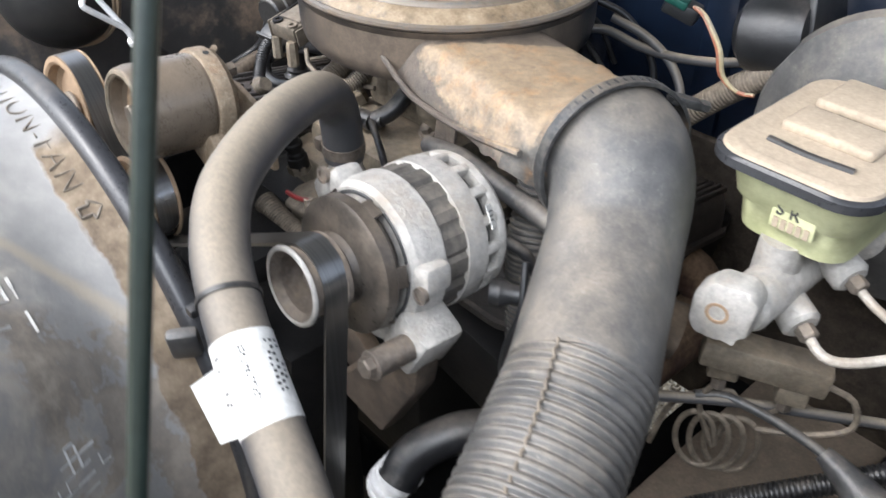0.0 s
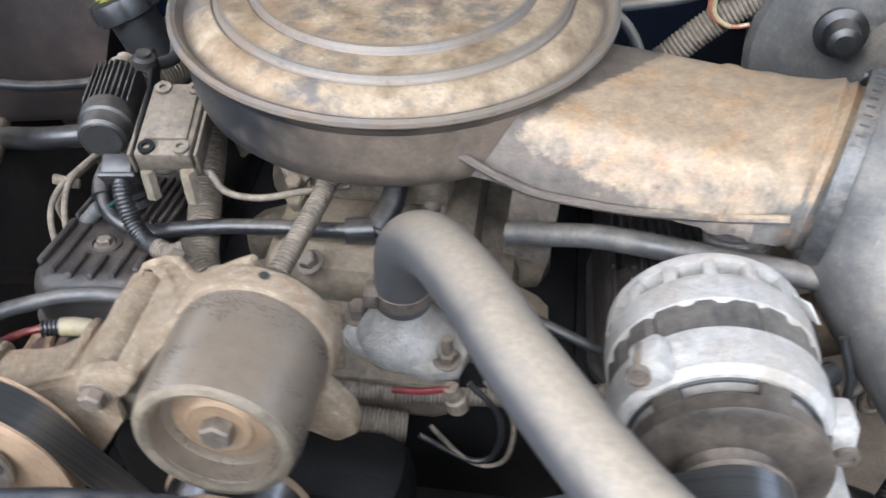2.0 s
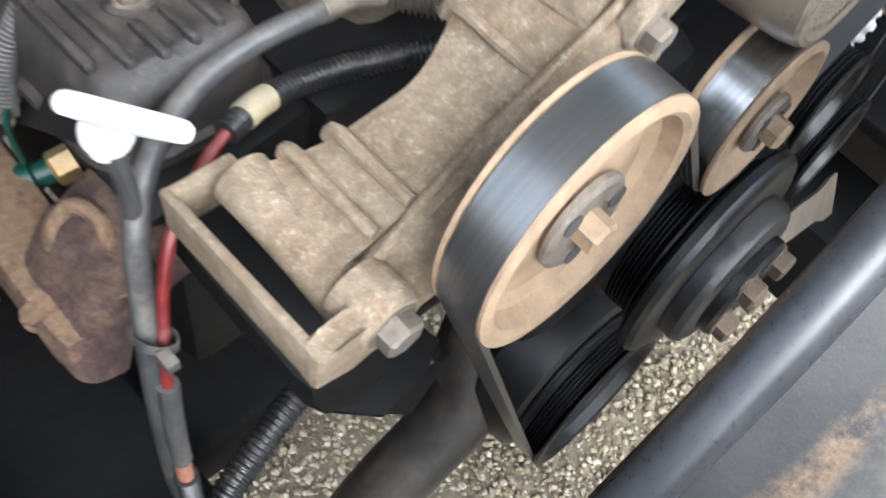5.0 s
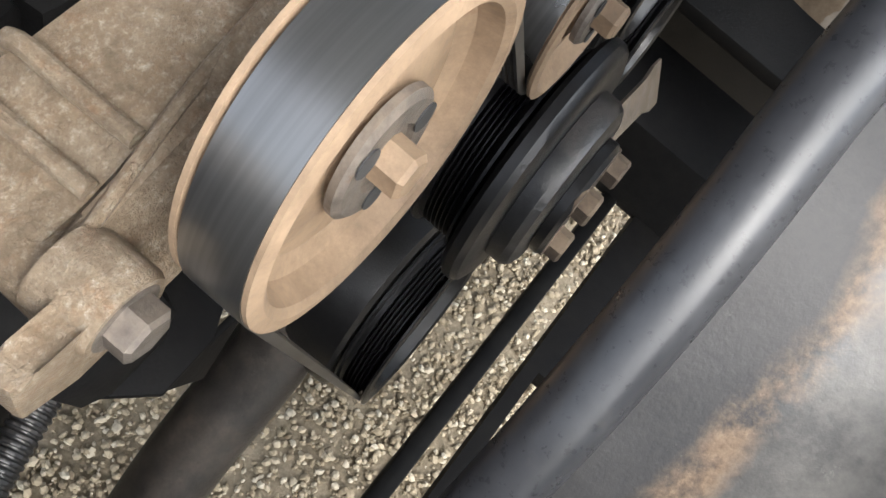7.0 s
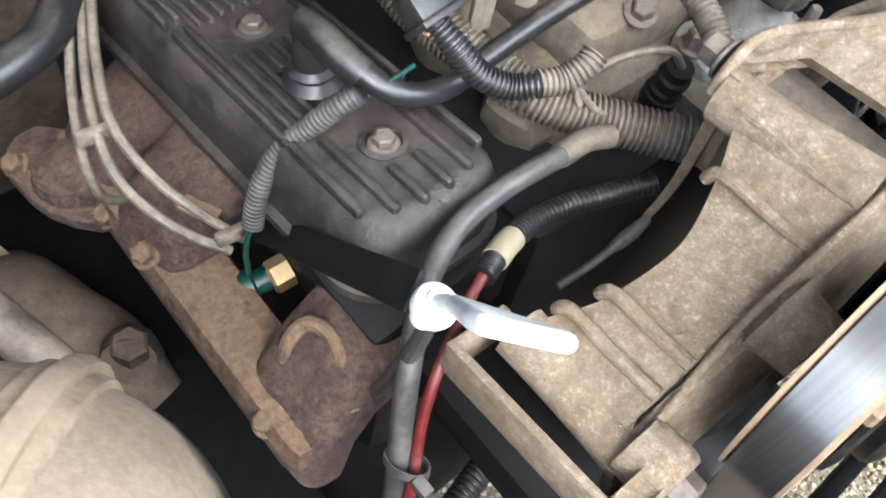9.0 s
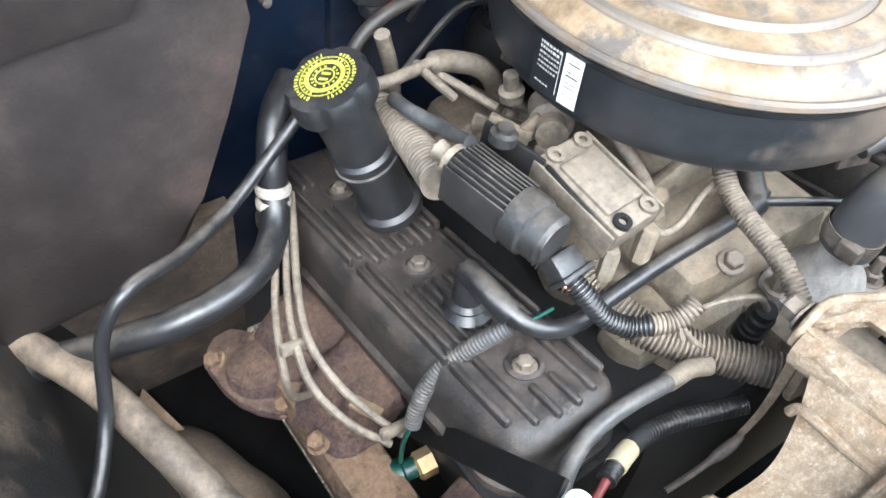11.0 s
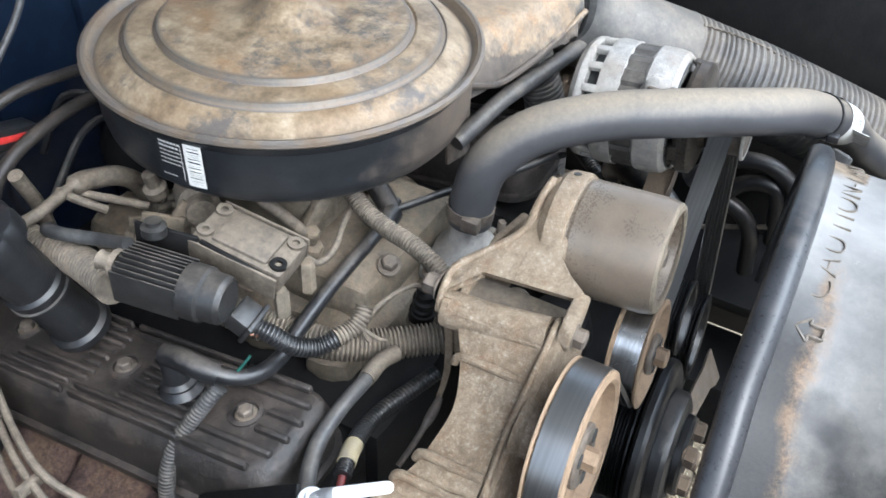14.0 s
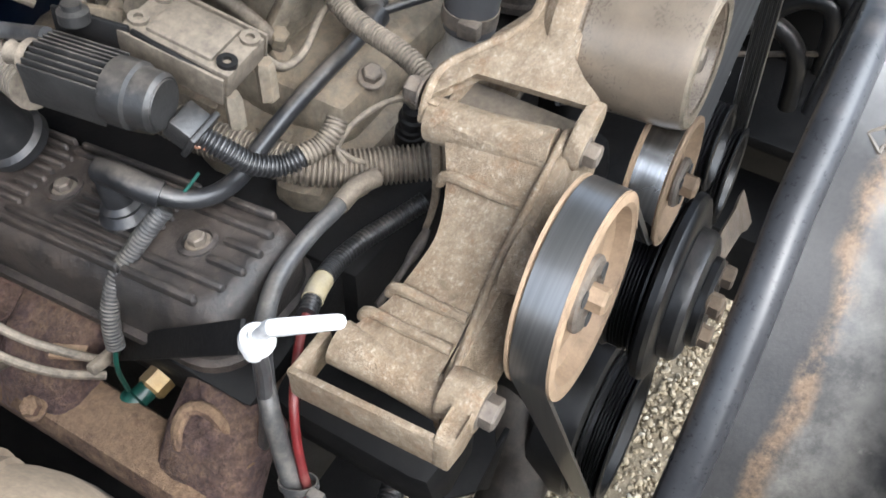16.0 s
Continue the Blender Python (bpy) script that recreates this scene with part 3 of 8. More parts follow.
def insulation():
    bm = B()
    box(bm, (0.46, 0.285, 0.68), (0.62, 0.02, 0.46), bevel=0.008)
    tagged(make("insulation_pad", bm, FELT), "grimy brown insulation pad low on the firewall", "insulation")


insulation()


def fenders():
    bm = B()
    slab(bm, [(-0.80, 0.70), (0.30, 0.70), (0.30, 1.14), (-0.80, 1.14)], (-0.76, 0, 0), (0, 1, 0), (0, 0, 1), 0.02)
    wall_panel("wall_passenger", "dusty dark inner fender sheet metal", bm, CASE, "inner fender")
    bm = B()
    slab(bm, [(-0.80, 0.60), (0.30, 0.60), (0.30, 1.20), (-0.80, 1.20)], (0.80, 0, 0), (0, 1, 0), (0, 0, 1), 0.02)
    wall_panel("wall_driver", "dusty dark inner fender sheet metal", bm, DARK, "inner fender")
    bm = B()
    slab(bm, [(-0.75, 0.40), (0.20, 0.40), (0.20, 0.76), (-0.75, 0.76)], (0.66, 0, 0), (0, 1, 0), (0, 0, 1), 0.02)
    box(bm, (0.545, -0.43, 0.63), (0.20, 0.50, 0.02), bevel=0.004)
    wall_panel("wall_splash", "grimy black splash panel beside the frame", bm, DARK, "splash panel")
    bm = B()
    box(bm, (0.545, 0.012, 0.63), (0.20, 0.38, 0.02), bevel=0.004)
    wall_panel("wall_ledge", "dusty brown steel ledge beside the frame", bm, LEDGE, "ledge")
    bm = B()
    box(bm, (0, -0.81, 0.85), (1.5, 0.04, 0.30), bevel=0.008)
    wall_panel("wall_radiator", "black radiator support panel at the nose", bm, DARK, "radiator support")
    bm = B()
    # a torn opening through which the ground behind shows
    slab(bm, [(-0.76, 0.43), (-0.632, 0.43), (-0.640, 0.478), (-0.606, 0.527), (-0.560, 0.522), (-0.540, 0.485), (-0.524, 0.447), (-0.545, 0.43), (-0.34, 0.43), (-0.34, 0.80), (-0.76, 0.80)], (0, 0.283, 0), (1, 0, 0), (0, 0, 1), 0.02, 0.002)
    box(bm, (-0.55, 0.284, 0.4145), (0.42, 0.018, 0.030), bevel=0.003)
    wall_panel("wall_toe_board", "grimy brown lower firewall panel", bm, DIRT, "firewall panel")
    bm = B()
    a, c = Vector((0, 0.46, 1.36)), Vector((0, -0.60, 2.20))
    beam(bm, a, c, 1.5, 0.03, (0, 0.6, 0.8), 0.01)
    wall_panel("ceiling", "raised hood over the engine bay", bm, BLUE, "hood")


fenders()

SC, SR, SY = Vector((-0.013, 0, 0.84)), 0.313, -0.5095


def lip_y(x):
    return SY + 0.09 * min(0.0, x + 0.18)


def shroud():
    root = thing("fan_shroud", (0, -0.6, 0.84), "dusty grey plastic fan shroud with embossed caution lettering", "fan shroud")
    bm = B()
    nt, ns = 72, 26
    rows = []
    for i in range(nt + 1):
        th = radians(-4 + 216 * i / nt)
        c, s = math.cos(th), math.sin(th)
        k = 1 / max(abs(c) / 0.40, abs(s) / 0.325)
        row = []
        for j in range(ns + 1):
            u = j / ns
            w2 = max(0.0, (u - 0.25) / 0.75) ** 1.5
            r = SR * (1 - w2) + k * w2
            y = lip_y(SC.x + SR * c) - 0.003 - 0.22 * u
            bulge = -0.006 * math.sin(math.pi * min(1, u * 2.2)) if u < 0.45 else 0
            row.append(bm.verts.new((SC.x + (r + bulge) * c, y, SC.z + (r + bulge) * s)))
        rows.append(row)
    for a, b in zip(rows[:-1], rows[1:]):
        for j in range(ns):
            bm.faces.new((a[j], a[j + 1], b[j + 1], b[j]))
    ext = bmesh.ops.extrude_face_region(bm, geom=list(bm.faces))
    for v in [e for e in ext["geom"] if isinstance(e, bmesh.types.BMVert)]:
        d = Vector((v.co.x - SC.x, 0, v.co.z - SC.z)).normalized()
        v.co -= d * 0.004
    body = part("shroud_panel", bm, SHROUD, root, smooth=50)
    # rolled lip round the opening
    bm = B()
    prof = [(-0.010, -0.008), (0.006, -0.010), (0.012, -0.005), (0.014, 0.002), (0.0115, 0.007), (0.006, 0.0095), (-0.002, 0.0095), (-0.007, 0.006), (-0.010, 0.000)]
    rings = []
    for i in range(nt + 1):
        th = radians(-4 + 216 * i / nt)
        d = Vector((math.cos(th), 0, math.sin(th)))
        rings.append([bm.verts.new(SC + Vector((0, lip_y(SC.x + SR * d.x), 0)) + d * (SR + pr) + Vector((0, py, 0))) for py, pr in prof])
    for a, b in zip(rings[:-1], rings[1:]):
        for k in range(len(prof)):
            j = (k + 1) % len(prof)
            bm.faces.new((a[k], a[j], b[j], b[k]))
    bm.faces.new(rings[0])
    bm.faces.new(list(reversed(rings[-1])))
    part("shroud_lip", bm, LIP, root, "black rolled lip of the shroud", 60)
    # raised lettering that follows the curve
    txt = bpy.data.curves.new("caution", "FONT")
    txt.body, txt.size, txt.extrude, txt.space_character, txt.offset = "CAUTION-FAN", 0.030, 0.0009, 1.15, -0.0009
    tob = bpy.data.objects.new("caution", txt)
    scene.collection.objects.link(tob)
    bpy.context.view_layer.update()
    me = bpy.data.meshes.new_from_object(tob.evaluated_get(bpy.context.evaluated_depsgraph_get()))
    bpy.data.objects.remove(tob)
    wdt, cap = max(v.co.x for v in me.vertices), 0.7 * 0.030
    for v in me.vertices:
        # reads from in front of the truck, the tops of the letters towards the engine
        th = math.pi / 2 - radians(-16.2 + 42.6 * v.co.x / wdt)
        r = SR - 0.0040 + v.co.z
        v.co = (SC.x + r * math.cos(th), -0.5420 - 0.0060 * v.co.x / wdt + 0.0225 * v.co.y / cap, SC.z + r * math.sin(th))
    me.materials.append(LETTER)
    ob = new("lettering", me)
    ob.parent = body
    bm = B()
    for centre in (-21.0, 31.0):
        bm = B()
        for p, q in (((0, -0.0045), (0.010, -0.0045)), ((0, 0.0045), (0.010, 0.0045)), ((0, -0.0045), (0, 0.0045)), ((0.010, -0.0095), (0.010, -0.0045)), ((0.010, 0.0045), (0.010, 0.0095)), ((0.010, -0.0095), (0.020, 0)), ((0.010, 0.0095), (0.020, 0))):
            ends = []
            for u, v in (p, q):
                th = math.pi / 2 - radians(centre + v / 0.31 * 57.3)
                ends.append(Vector((SC.x + (SR - 0.0040) * math.cos(th), -0.546 + u, SC.z + (SR - 0.0040) * math.sin(th))))
            beam(bm, ends[0], ends[1], 0.0020, 0.003, bevel=0.0004)
        part("arrow", bm, LETTER, body)
    # rubbed remains of a white printed diagram
    rng = random.Random(6)
    bm = B()
    for k in range(64):
        at = (53, 4.5, 0.60, 0.06) if k < 38 else (26, 2.6, 0.57, 0.05)
        th0, u0 = radians(round(rng.gauss(at[0], at[1]) / 1.7) * 1.7), min(0.9, round(rng.gauss(at[2], at[3]) / 0.035) * 0.035)
        along = rng.random() < 0.5
        ln = 0.0098 * rng.choice((1, 1, 2)) if along else 0.0077 * rng.choice((1, 2, 2))
        def on(th, u):
            kk = 1 / max(abs(math.cos(th)) / 0.40, abs(math.sin(th)) / 0.325)
            w2 = max(0.0, (u - 0.25) / 0.75) ** 1.5
            r = SR * (1 - w2) + kk * w2 + 0.0012
            return Vector((SC.x + r * math.cos(th), lip_y(SC.x + SR * math.cos(th)) - 0.004 - 0.22 * u, SC.z + r * math.sin(th)))
        p, q = on(th0, u0), on(th0 + (ln / 0.36 if along else 0), u0 + (0 if along else ln / 0.22))
        nrm = Vector((math.cos(th0), 0, math.sin(th0)))
        beam(bm, p, q, rng.choice((0.0008, 0.0014, 0.0026)), 0.0004, nrm, 0)
    tagged(part("printed_diagram", bm, PRINT, body, "rubbed white printed diagram"), kind="stuff")
    # side tab to which the hose is tied
    bm = B()
    box(bm, (0.262, -0.528, 1.030), (0.012, 0.026, 0.040), frame_of((0.35, -0.2, 1)), 0.005)
    part("hose_tab", bm, GREYWIRE, root)


shroud()


def prop_rod():
    bm = B()
    sweep(bm, [(0.598, -0.745, 1.0), (0.547, -0.648, 1.3), (0.514, -0.583, 1.5), (0.46, -0.479, 1.82), (0.424, -0.414, 2.02)], 0.0040, 12, 0.05)
    tagged(make("hood_prop", bm, ROD), "thin dark green painted steel hood prop rod", "prop rod")


prop_rod()


def heater_case():
    root = thing("heater_case", (-0.55, 0.25, 0.84), "black plastic heater case with a brown dusty film on the firewall", "heater case")
    bm = B()
    out = [(-0.76, 0.80), (-0.47, 0.84), (-0.43, 0.86), (-0.405, 0.93), (-0.37, 1.02), (-0.345, 1.10), (-0.335, 1.17), (-0.37, 1.22), (-0.42, 1.26), (-0.76, 1.27)]
    slab(bm, out, (0, 0.235, 0), (1, 0, 0), (0, 0, 1), 0.13, 0.02)
    part("case", bm, CASE, root)
    bm = B()
    slab(bm, [(-0.76, 1.10), (-0.44, 1.13), (-0.40, 1.20), (-0.43, 1.235), (-0.76, 1.25)], (0, 0.166, 0), (1, 0, 0), (0, 0, 1), 0.012, 0.004)
    part("cover_plate", bm, CASE, root)
    bm = B()
    hexbolt(bm, (-0.40, 0.16, 1.205), (0, -1, 0), 0.007, 0.006, 0.011)
    part("bolt", bm, STEEL, root)


heater_case()


# ---- engine ----
def slope_z(y):
    """The height of the valve cover's crown, which falls towards the rear."""
    return 0.936 - 0.155 * (y + 0.134)


def engine_block():
    root = thing("engine", (0, 0.02, 0.53), "grimy black cast iron engine block with cylinder heads", "engine")
    for name, c, s, r, bv in (("block", (0, 0.02, 0.70), (0.40, 0.50, 0.34), None, 0.03), ("cylinder_head", (-0.25, 0.02, 0.80), (0.14, 0.46, 0.10), frame_of((-0.2, 0, 1), (1, 0, 0)), 0.01),
                              ("cylinder_head", (0.25, 0.02, 0.80), (0.14, 0.46, 0.10), frame_of((0.2, 0, 1), (1, 0, 0)), 0.01), ("exhaust_flank", (-0.245, 0.02, 0.66), (0.13, 0.46, 0.20), None, 0.02), ("timing_cover", (0.045, -0.352, 0.66), (0.29, 0.10, 0.42), None, 0.03),
                              ("water_pump", (0, -0.32, 0.86), (0.12, 0.08, 0.10), None, 0.03)):
        bm = B()
        box(bm, c, s, r, bv)
        part(name, bm, DARK, root)


engine_block()


def valve_cover(x0, mirror=False):
    root = thing("valve_cover", (x0, 0.02, 0.86), "black painted ribbed valve cover with oily dust", "valve cover", "valve covers")
    bm = B()
    L0, L1, hw = -0.205, 0.245, 0.062
    # rounded tray: cross sections from the flange up to the crown
    levels = [(0.004, -0.066), (0.004, -0.058), (-0.002, -0.056), (-0.004, -0.022), (-0.010, -0.006), (-0.018, 0.0), (-0.026, 0.0012)]
    rings = []
    for inset, h in levels:
        ring = []
        w, a, b, rc = hw + inset, L0 - inset, L1 + inset, 0.036 + inset
        for cx, cy, st in ((w - rc, b - rc, 0), (-w + rc, b - rc, 90), (-w + rc, a + rc, 180), (w - rc, a + rc, 270)):
            for k in range(7):
                t = radians(st + 15 * k)
                px, py = cx + rc * math.cos(t), cy + rc * math.sin(t)
                ring.append(bm.verts.new((x0 + px, py, slope_z(py) + h - 0.0)))
        rings.append(ring)
    n = len(rings[0])
    for a, b in zip(rings[:-1], rings[1:]):
        for i in range(n):
            j = (i + 1) % n
            bm.faces.new((a[i], a[j], b[j], b[i]))
    bm.faces.new(rings[-1])
    bm.faces.new(list(reversed(rings[0])))
    cover = part("cover", bm, COVER, root, smooth=40)
    # pressed cooling ribs
    def rib(parent, xa, xb, ya, yb, wide=0.0072, name="rib"):
        b2 = B()
        a, b = Vector((x0 + xa, ya, slope_z(ya) + 0.0012)), Vector((x0 + xb, yb, slope_z(yb) + 0.0012))
        beam(b2, a, b, wide, 0.0095, bevel=wide * 0.42)
        part(name, b2, COVER, parent)
    for x, ya, yb in ((-0.047, -0.172, -0.100), (-0.029, -0.184, -0.106), (-0.010, -0.188, -0.152), (0.010, -0.188, -0.152), (0.029, -0.184, -0.106), (0.047, -0.172, -0.100)):
        rib(cover, x, x, ya, yb)
    for x in (-0.048, -0.0385, 0.0385, 0.048):
        for ya, yb in ((-0.096, 0.040), (0.050, 0.226)):
            rib(cover, x, x, ya, yb, 0.0050)
    for x in (-0.029, -0.0195, 0.0195, 0.029):
        for ya, yb in ((-0.096, -0.008), (0.034, 0.130), (0.172, 0.222)):
            rib(cover, x, x, ya, yb, 0.0050)
    for x in (-0.010, 0.0, 0.010):
        for ya, yb in ((-0.100, -0.072), (-0.040, -0.010), (0.036, 0.060)):
            rib(cover, x, x, ya, yb, 0.0050)
    for y in (-0.134, 0.013, 0.151):
        b2 = B()
        lathe(b2, (x0, y, slope_z(y)), (0, 0.15, 1), [(0.016, -0.001), (0.016, 0.003), (0.012, 0.004), (0.011, 0.001), (0, 0.001)], 24)
        bolt = part("bolt_boss", b2, COVER, root)
        b2 = B()
        hexbolt(b2, (x0, y, slope_z(y) + 0.002), (0, 0.15, 1), 0.0075, 0.007, 0.0105)
        part("bolt", b2, STEEL, bolt, "rusty steel cover bolt")
    return root


valve_cover(-0.272)
vc2 = valve_cover(0.268)


def intake():
    root = thing("intake_manifold", (0, 0, 0.86), "dusty tan cast aluminium intake manifold under the air cleaner", "intake manifold")
    for c, s, bv in (((0, 0.02, 0.865), (0.26, 0.40, 0.10), 0.02), ((-0.01, -0.06, 0.930), (0.20, 0.20, 0.06), 0.02), ((0.02, -0.20, 0.885), (0.13, 0.09, 0.06), 0.02)):
        bm = B()
        box(bm, c, s, None, bv)
        part("casting", bm, MANIFOLD, root)
    for y in (-0.14, -0.05, 0.06, 0.15):
        for sx in (-1, 1):
            bm = B()
            beam(bm, (sx * 0.04, y * 0.8, 0.915), (sx * 0.16, y, 0.872), 0.06, 0.06, bevel=0.024)
            part("runner", bm, MANIFOLD, root)
    for p, d in (((0.042, -0.072, 0.968), (0, -0.5, 1)), ((-0.060, -0.155, 0.962), (-0.3, -0.3, 1))):
        bm = B()
        hexbolt(bm, p, d, 0.009, 0.010, 0.013)
        part("bolt", bm, STEEL, root)


intake()


def throttle_body():
    root = thing("fuel_injection_unit", (0, 0, 0.97), "dusty tan fuel injection unit under the air cleaner", "fuel injection")
    bm = B()
    box(bm, (-0.01, -0.01, 1.01), (0.14, 0.13, 0.09), bevel=0.012)
    for x, y in ((-0.05, -0.06), (0.04, -0.06)):
        lathe(bm, (x, y, 0.99), (0, 0, 1), [(0, 0), (0.022, 0), (0.022, 0.075), (0.018, 0.08), (0, 0.08)], 20)
    part("body", bm, MANIFOLD, root)
    bm = B()
    beam(bm, (-0.09, -0.07, 0.985), (-0.055, -0.085, 1.04), 0.012, 0.016, bevel=0.003)
    beam(bm, (-0.055, -0.085, 1.04), (-0.02, -0.09, 1.045), 0.012, 0.014, bevel=0.003)
    part("bracket", bm, MANIFOLD, root)
    bm = B()
    hexbolt(bm, (-0.088, -0.078, 0.962), (-0.2, -0.4, 1), 0.011, 0.018)
    hexbolt(bm, (-0.088, -0.078, 0.985), (-0.2, -0.4, 1), 0.009, 0.014)
    part("fuel_fitting", bm, MANIFOLD, root)


throttle_body()


def air_cleaner():
    root = thing("air_cleaner", (0, 0, 1.08), "round black steel air cleaner with a dusty rusty lid", "air cleaner")
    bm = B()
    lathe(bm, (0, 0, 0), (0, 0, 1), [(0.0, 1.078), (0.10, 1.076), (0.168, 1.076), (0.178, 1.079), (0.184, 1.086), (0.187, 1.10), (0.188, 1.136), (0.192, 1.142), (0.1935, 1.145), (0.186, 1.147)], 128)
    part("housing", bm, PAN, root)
    bm = B()
    lathe(bm, (0, 0, 0), (0, 0, 1), [(0.186, 1.1455), (0.1945, 1.1465), (0.1972, 1.1495), (0.1968, 1.1530), (0.1935, 1.1550), (0.1895, 1.1535), (0.1865, 1.1480),
                                     (0.1840, 1.1455), (0.1800, 1.1470), (0.1720, 1.1540), (0.1610, 1.1600), (0.1585, 1.1605), (0.1570, 1.1590), (0.1555, 1.1610), (0.1530, 1.1650), (0.1500, 1.1662),
                                     (0.1290, 1.1675), (0.1265, 1.1660), (0.1250, 1.1680), (0.1225, 1.1712), (0.1190, 1.1722), (0.060, 1.1725),
                                     (0.050, 1.1732), (0.044, 1.1755), (0.030, 1.1855), (0.019, 1.1925), (0.013, 1.1940), (0.0, 1.1940)], 128)
    lid = part("lid", bm, LID, root, "dusty tan lid with stepped rings")
    bm = B()
    lathe(bm, (0, 0, 1.1938), (0, 0, 1), [(0, 0), (0.014, 0), (0.014, 0.003), (0.011, 0.004), (0.010, 0.012), (0.006, 0.014), (0, 0.014)], 24)
    for s in (-1, 1):
        box(bm, (s * 0.012, 0, 1.204), (0.010, 0.004, 0.012), bevel=0.0018)
    part("wing_nut", bm, STEEL, lid)
    bm = B()
    lathe(bm, (0, 0, 1.20), (0, 0, 1), [(0.0034, 0), (0.0034, 0.036), (0.0028, 0.038), (0, 0.038)], 12)
    part("stud", bm, BRASS, lid)
    # inlet snorkel, boxy at the housing and round at the clamp
    def section(k):
        """Outline across and up, from a pressed tray with sloping front (k=0) to a ring (k=1), 56 points."""
        poly = [(-0.088, -0.021), (-0.088, -0.017), (-0.068, 0.022), (-0.060, 0.030), (0.0, 0.033), (0.060, 0.030), (0.074, 0.020), (0.080, -0.020), (0.080, -0.024), (0.0, -0.026)]
        out = []
        for i in range(56):
            a = 2 * math.pi * i / 56
            d = Vector((math.cos(a), math.sin(a)))
            best = None
            for p, q in zip(poly, poly[1:] + poly[:1]):
                px, py, ex, ey = p[0], p[1], q[0] - p[0], q[1] - p[1]
                den = d.x * ey - d.y * ex
                if abs(den) > 1e-9:
                    t = (px * ey - py * ex) / den
                    w = (px * d.y - py * d.x) / den
                    if t > 0 and -1e-6 <= w <= 1 + 1e-6:
                        best = t if best is None else max(best, t)
            out.append(d * (best * (1 - k)) + Vector((0.072 * d.x, 0.060 * d.y)) * k)
        return out
    bm = B()
    secs = [((0.05, -0.068, 1.105), 0.0, 0.95), ((0.12, -0.082, 1.106), 0.0, 1.0), ((0.17, -0.090, 1.106), 0.0, 1.0), ((0.24, -0.104, 1.105), 0.0, 1.0), ((0.272, -0.111, 1.104), 0.01, 1.0), ((0.277, -0.112, 1.104), 0.02, 1.035), ((0.285, -0.114, 1.104), 0.02, 1.035), ((0.290, -0.115, 1.104), 0.03, 1.0), ((0.303, -0.118, 1.104), 0.05, 1.0), ((0.308, -0.119, 1.103), 0.08, 1.03), ((0.322, -0.122, 1.102), 0.25, 1.0),
            ((0.340, -0.127, 1.100), 0.7, 1.0), ((0.348, -0.128, 1.099), 1.0, 1.02), ((0.352, -0.129, 1.098), 1.0, 0.98), ((0.357, -0.130, 1.098), 1.0, 1.02), ((0.361, -0.130, 1.097), 1.0, 0.98), ((0.385, -0.131, 1.096), 1.0, 0.97)]
    rings = []
    for k, (c, rnd, sc) in enumerate(secs):
        tilt = rnd
        ac = (Vector((0.12, 0.99, 0.0)) * (1 - tilt) + Vector((0.33, 0.86, 0.30)) * tilt).normalized()
        upv = Vector((0.96, -0.20, 0)).cross(ac).normalized()
        rings.append([bm.verts.new(Vector(c) + (ac * p.x + upv * p.y) * sc) for p in section(rnd)])
    for a, b in zip(rings[:-1], rings[1:]):
        for i in range(56):
            j = (i + 1) % 56
            bm.faces.new((a[i], a[j], b[j], b[i]))
    sn = part("snorkel", bm, SNORKEL, root, "dusty steel inlet snorkel with worn paint", 40)
    bm = B()
    sweep(bm, [(0.0735, -0.167, 1.111), (0.10, -0.172, 1.099), (0.132, -0.178, 1.088), (0.165, -0.183, 1.086), (0.212, -0.189, 1.0865), (0.27, -0.197, 1.094), (0.319, -0.2035, 1.104)], 0.0038, 8, 0.01)
    part("seam", bm, SNORKEL, sn)


air_cleaner()


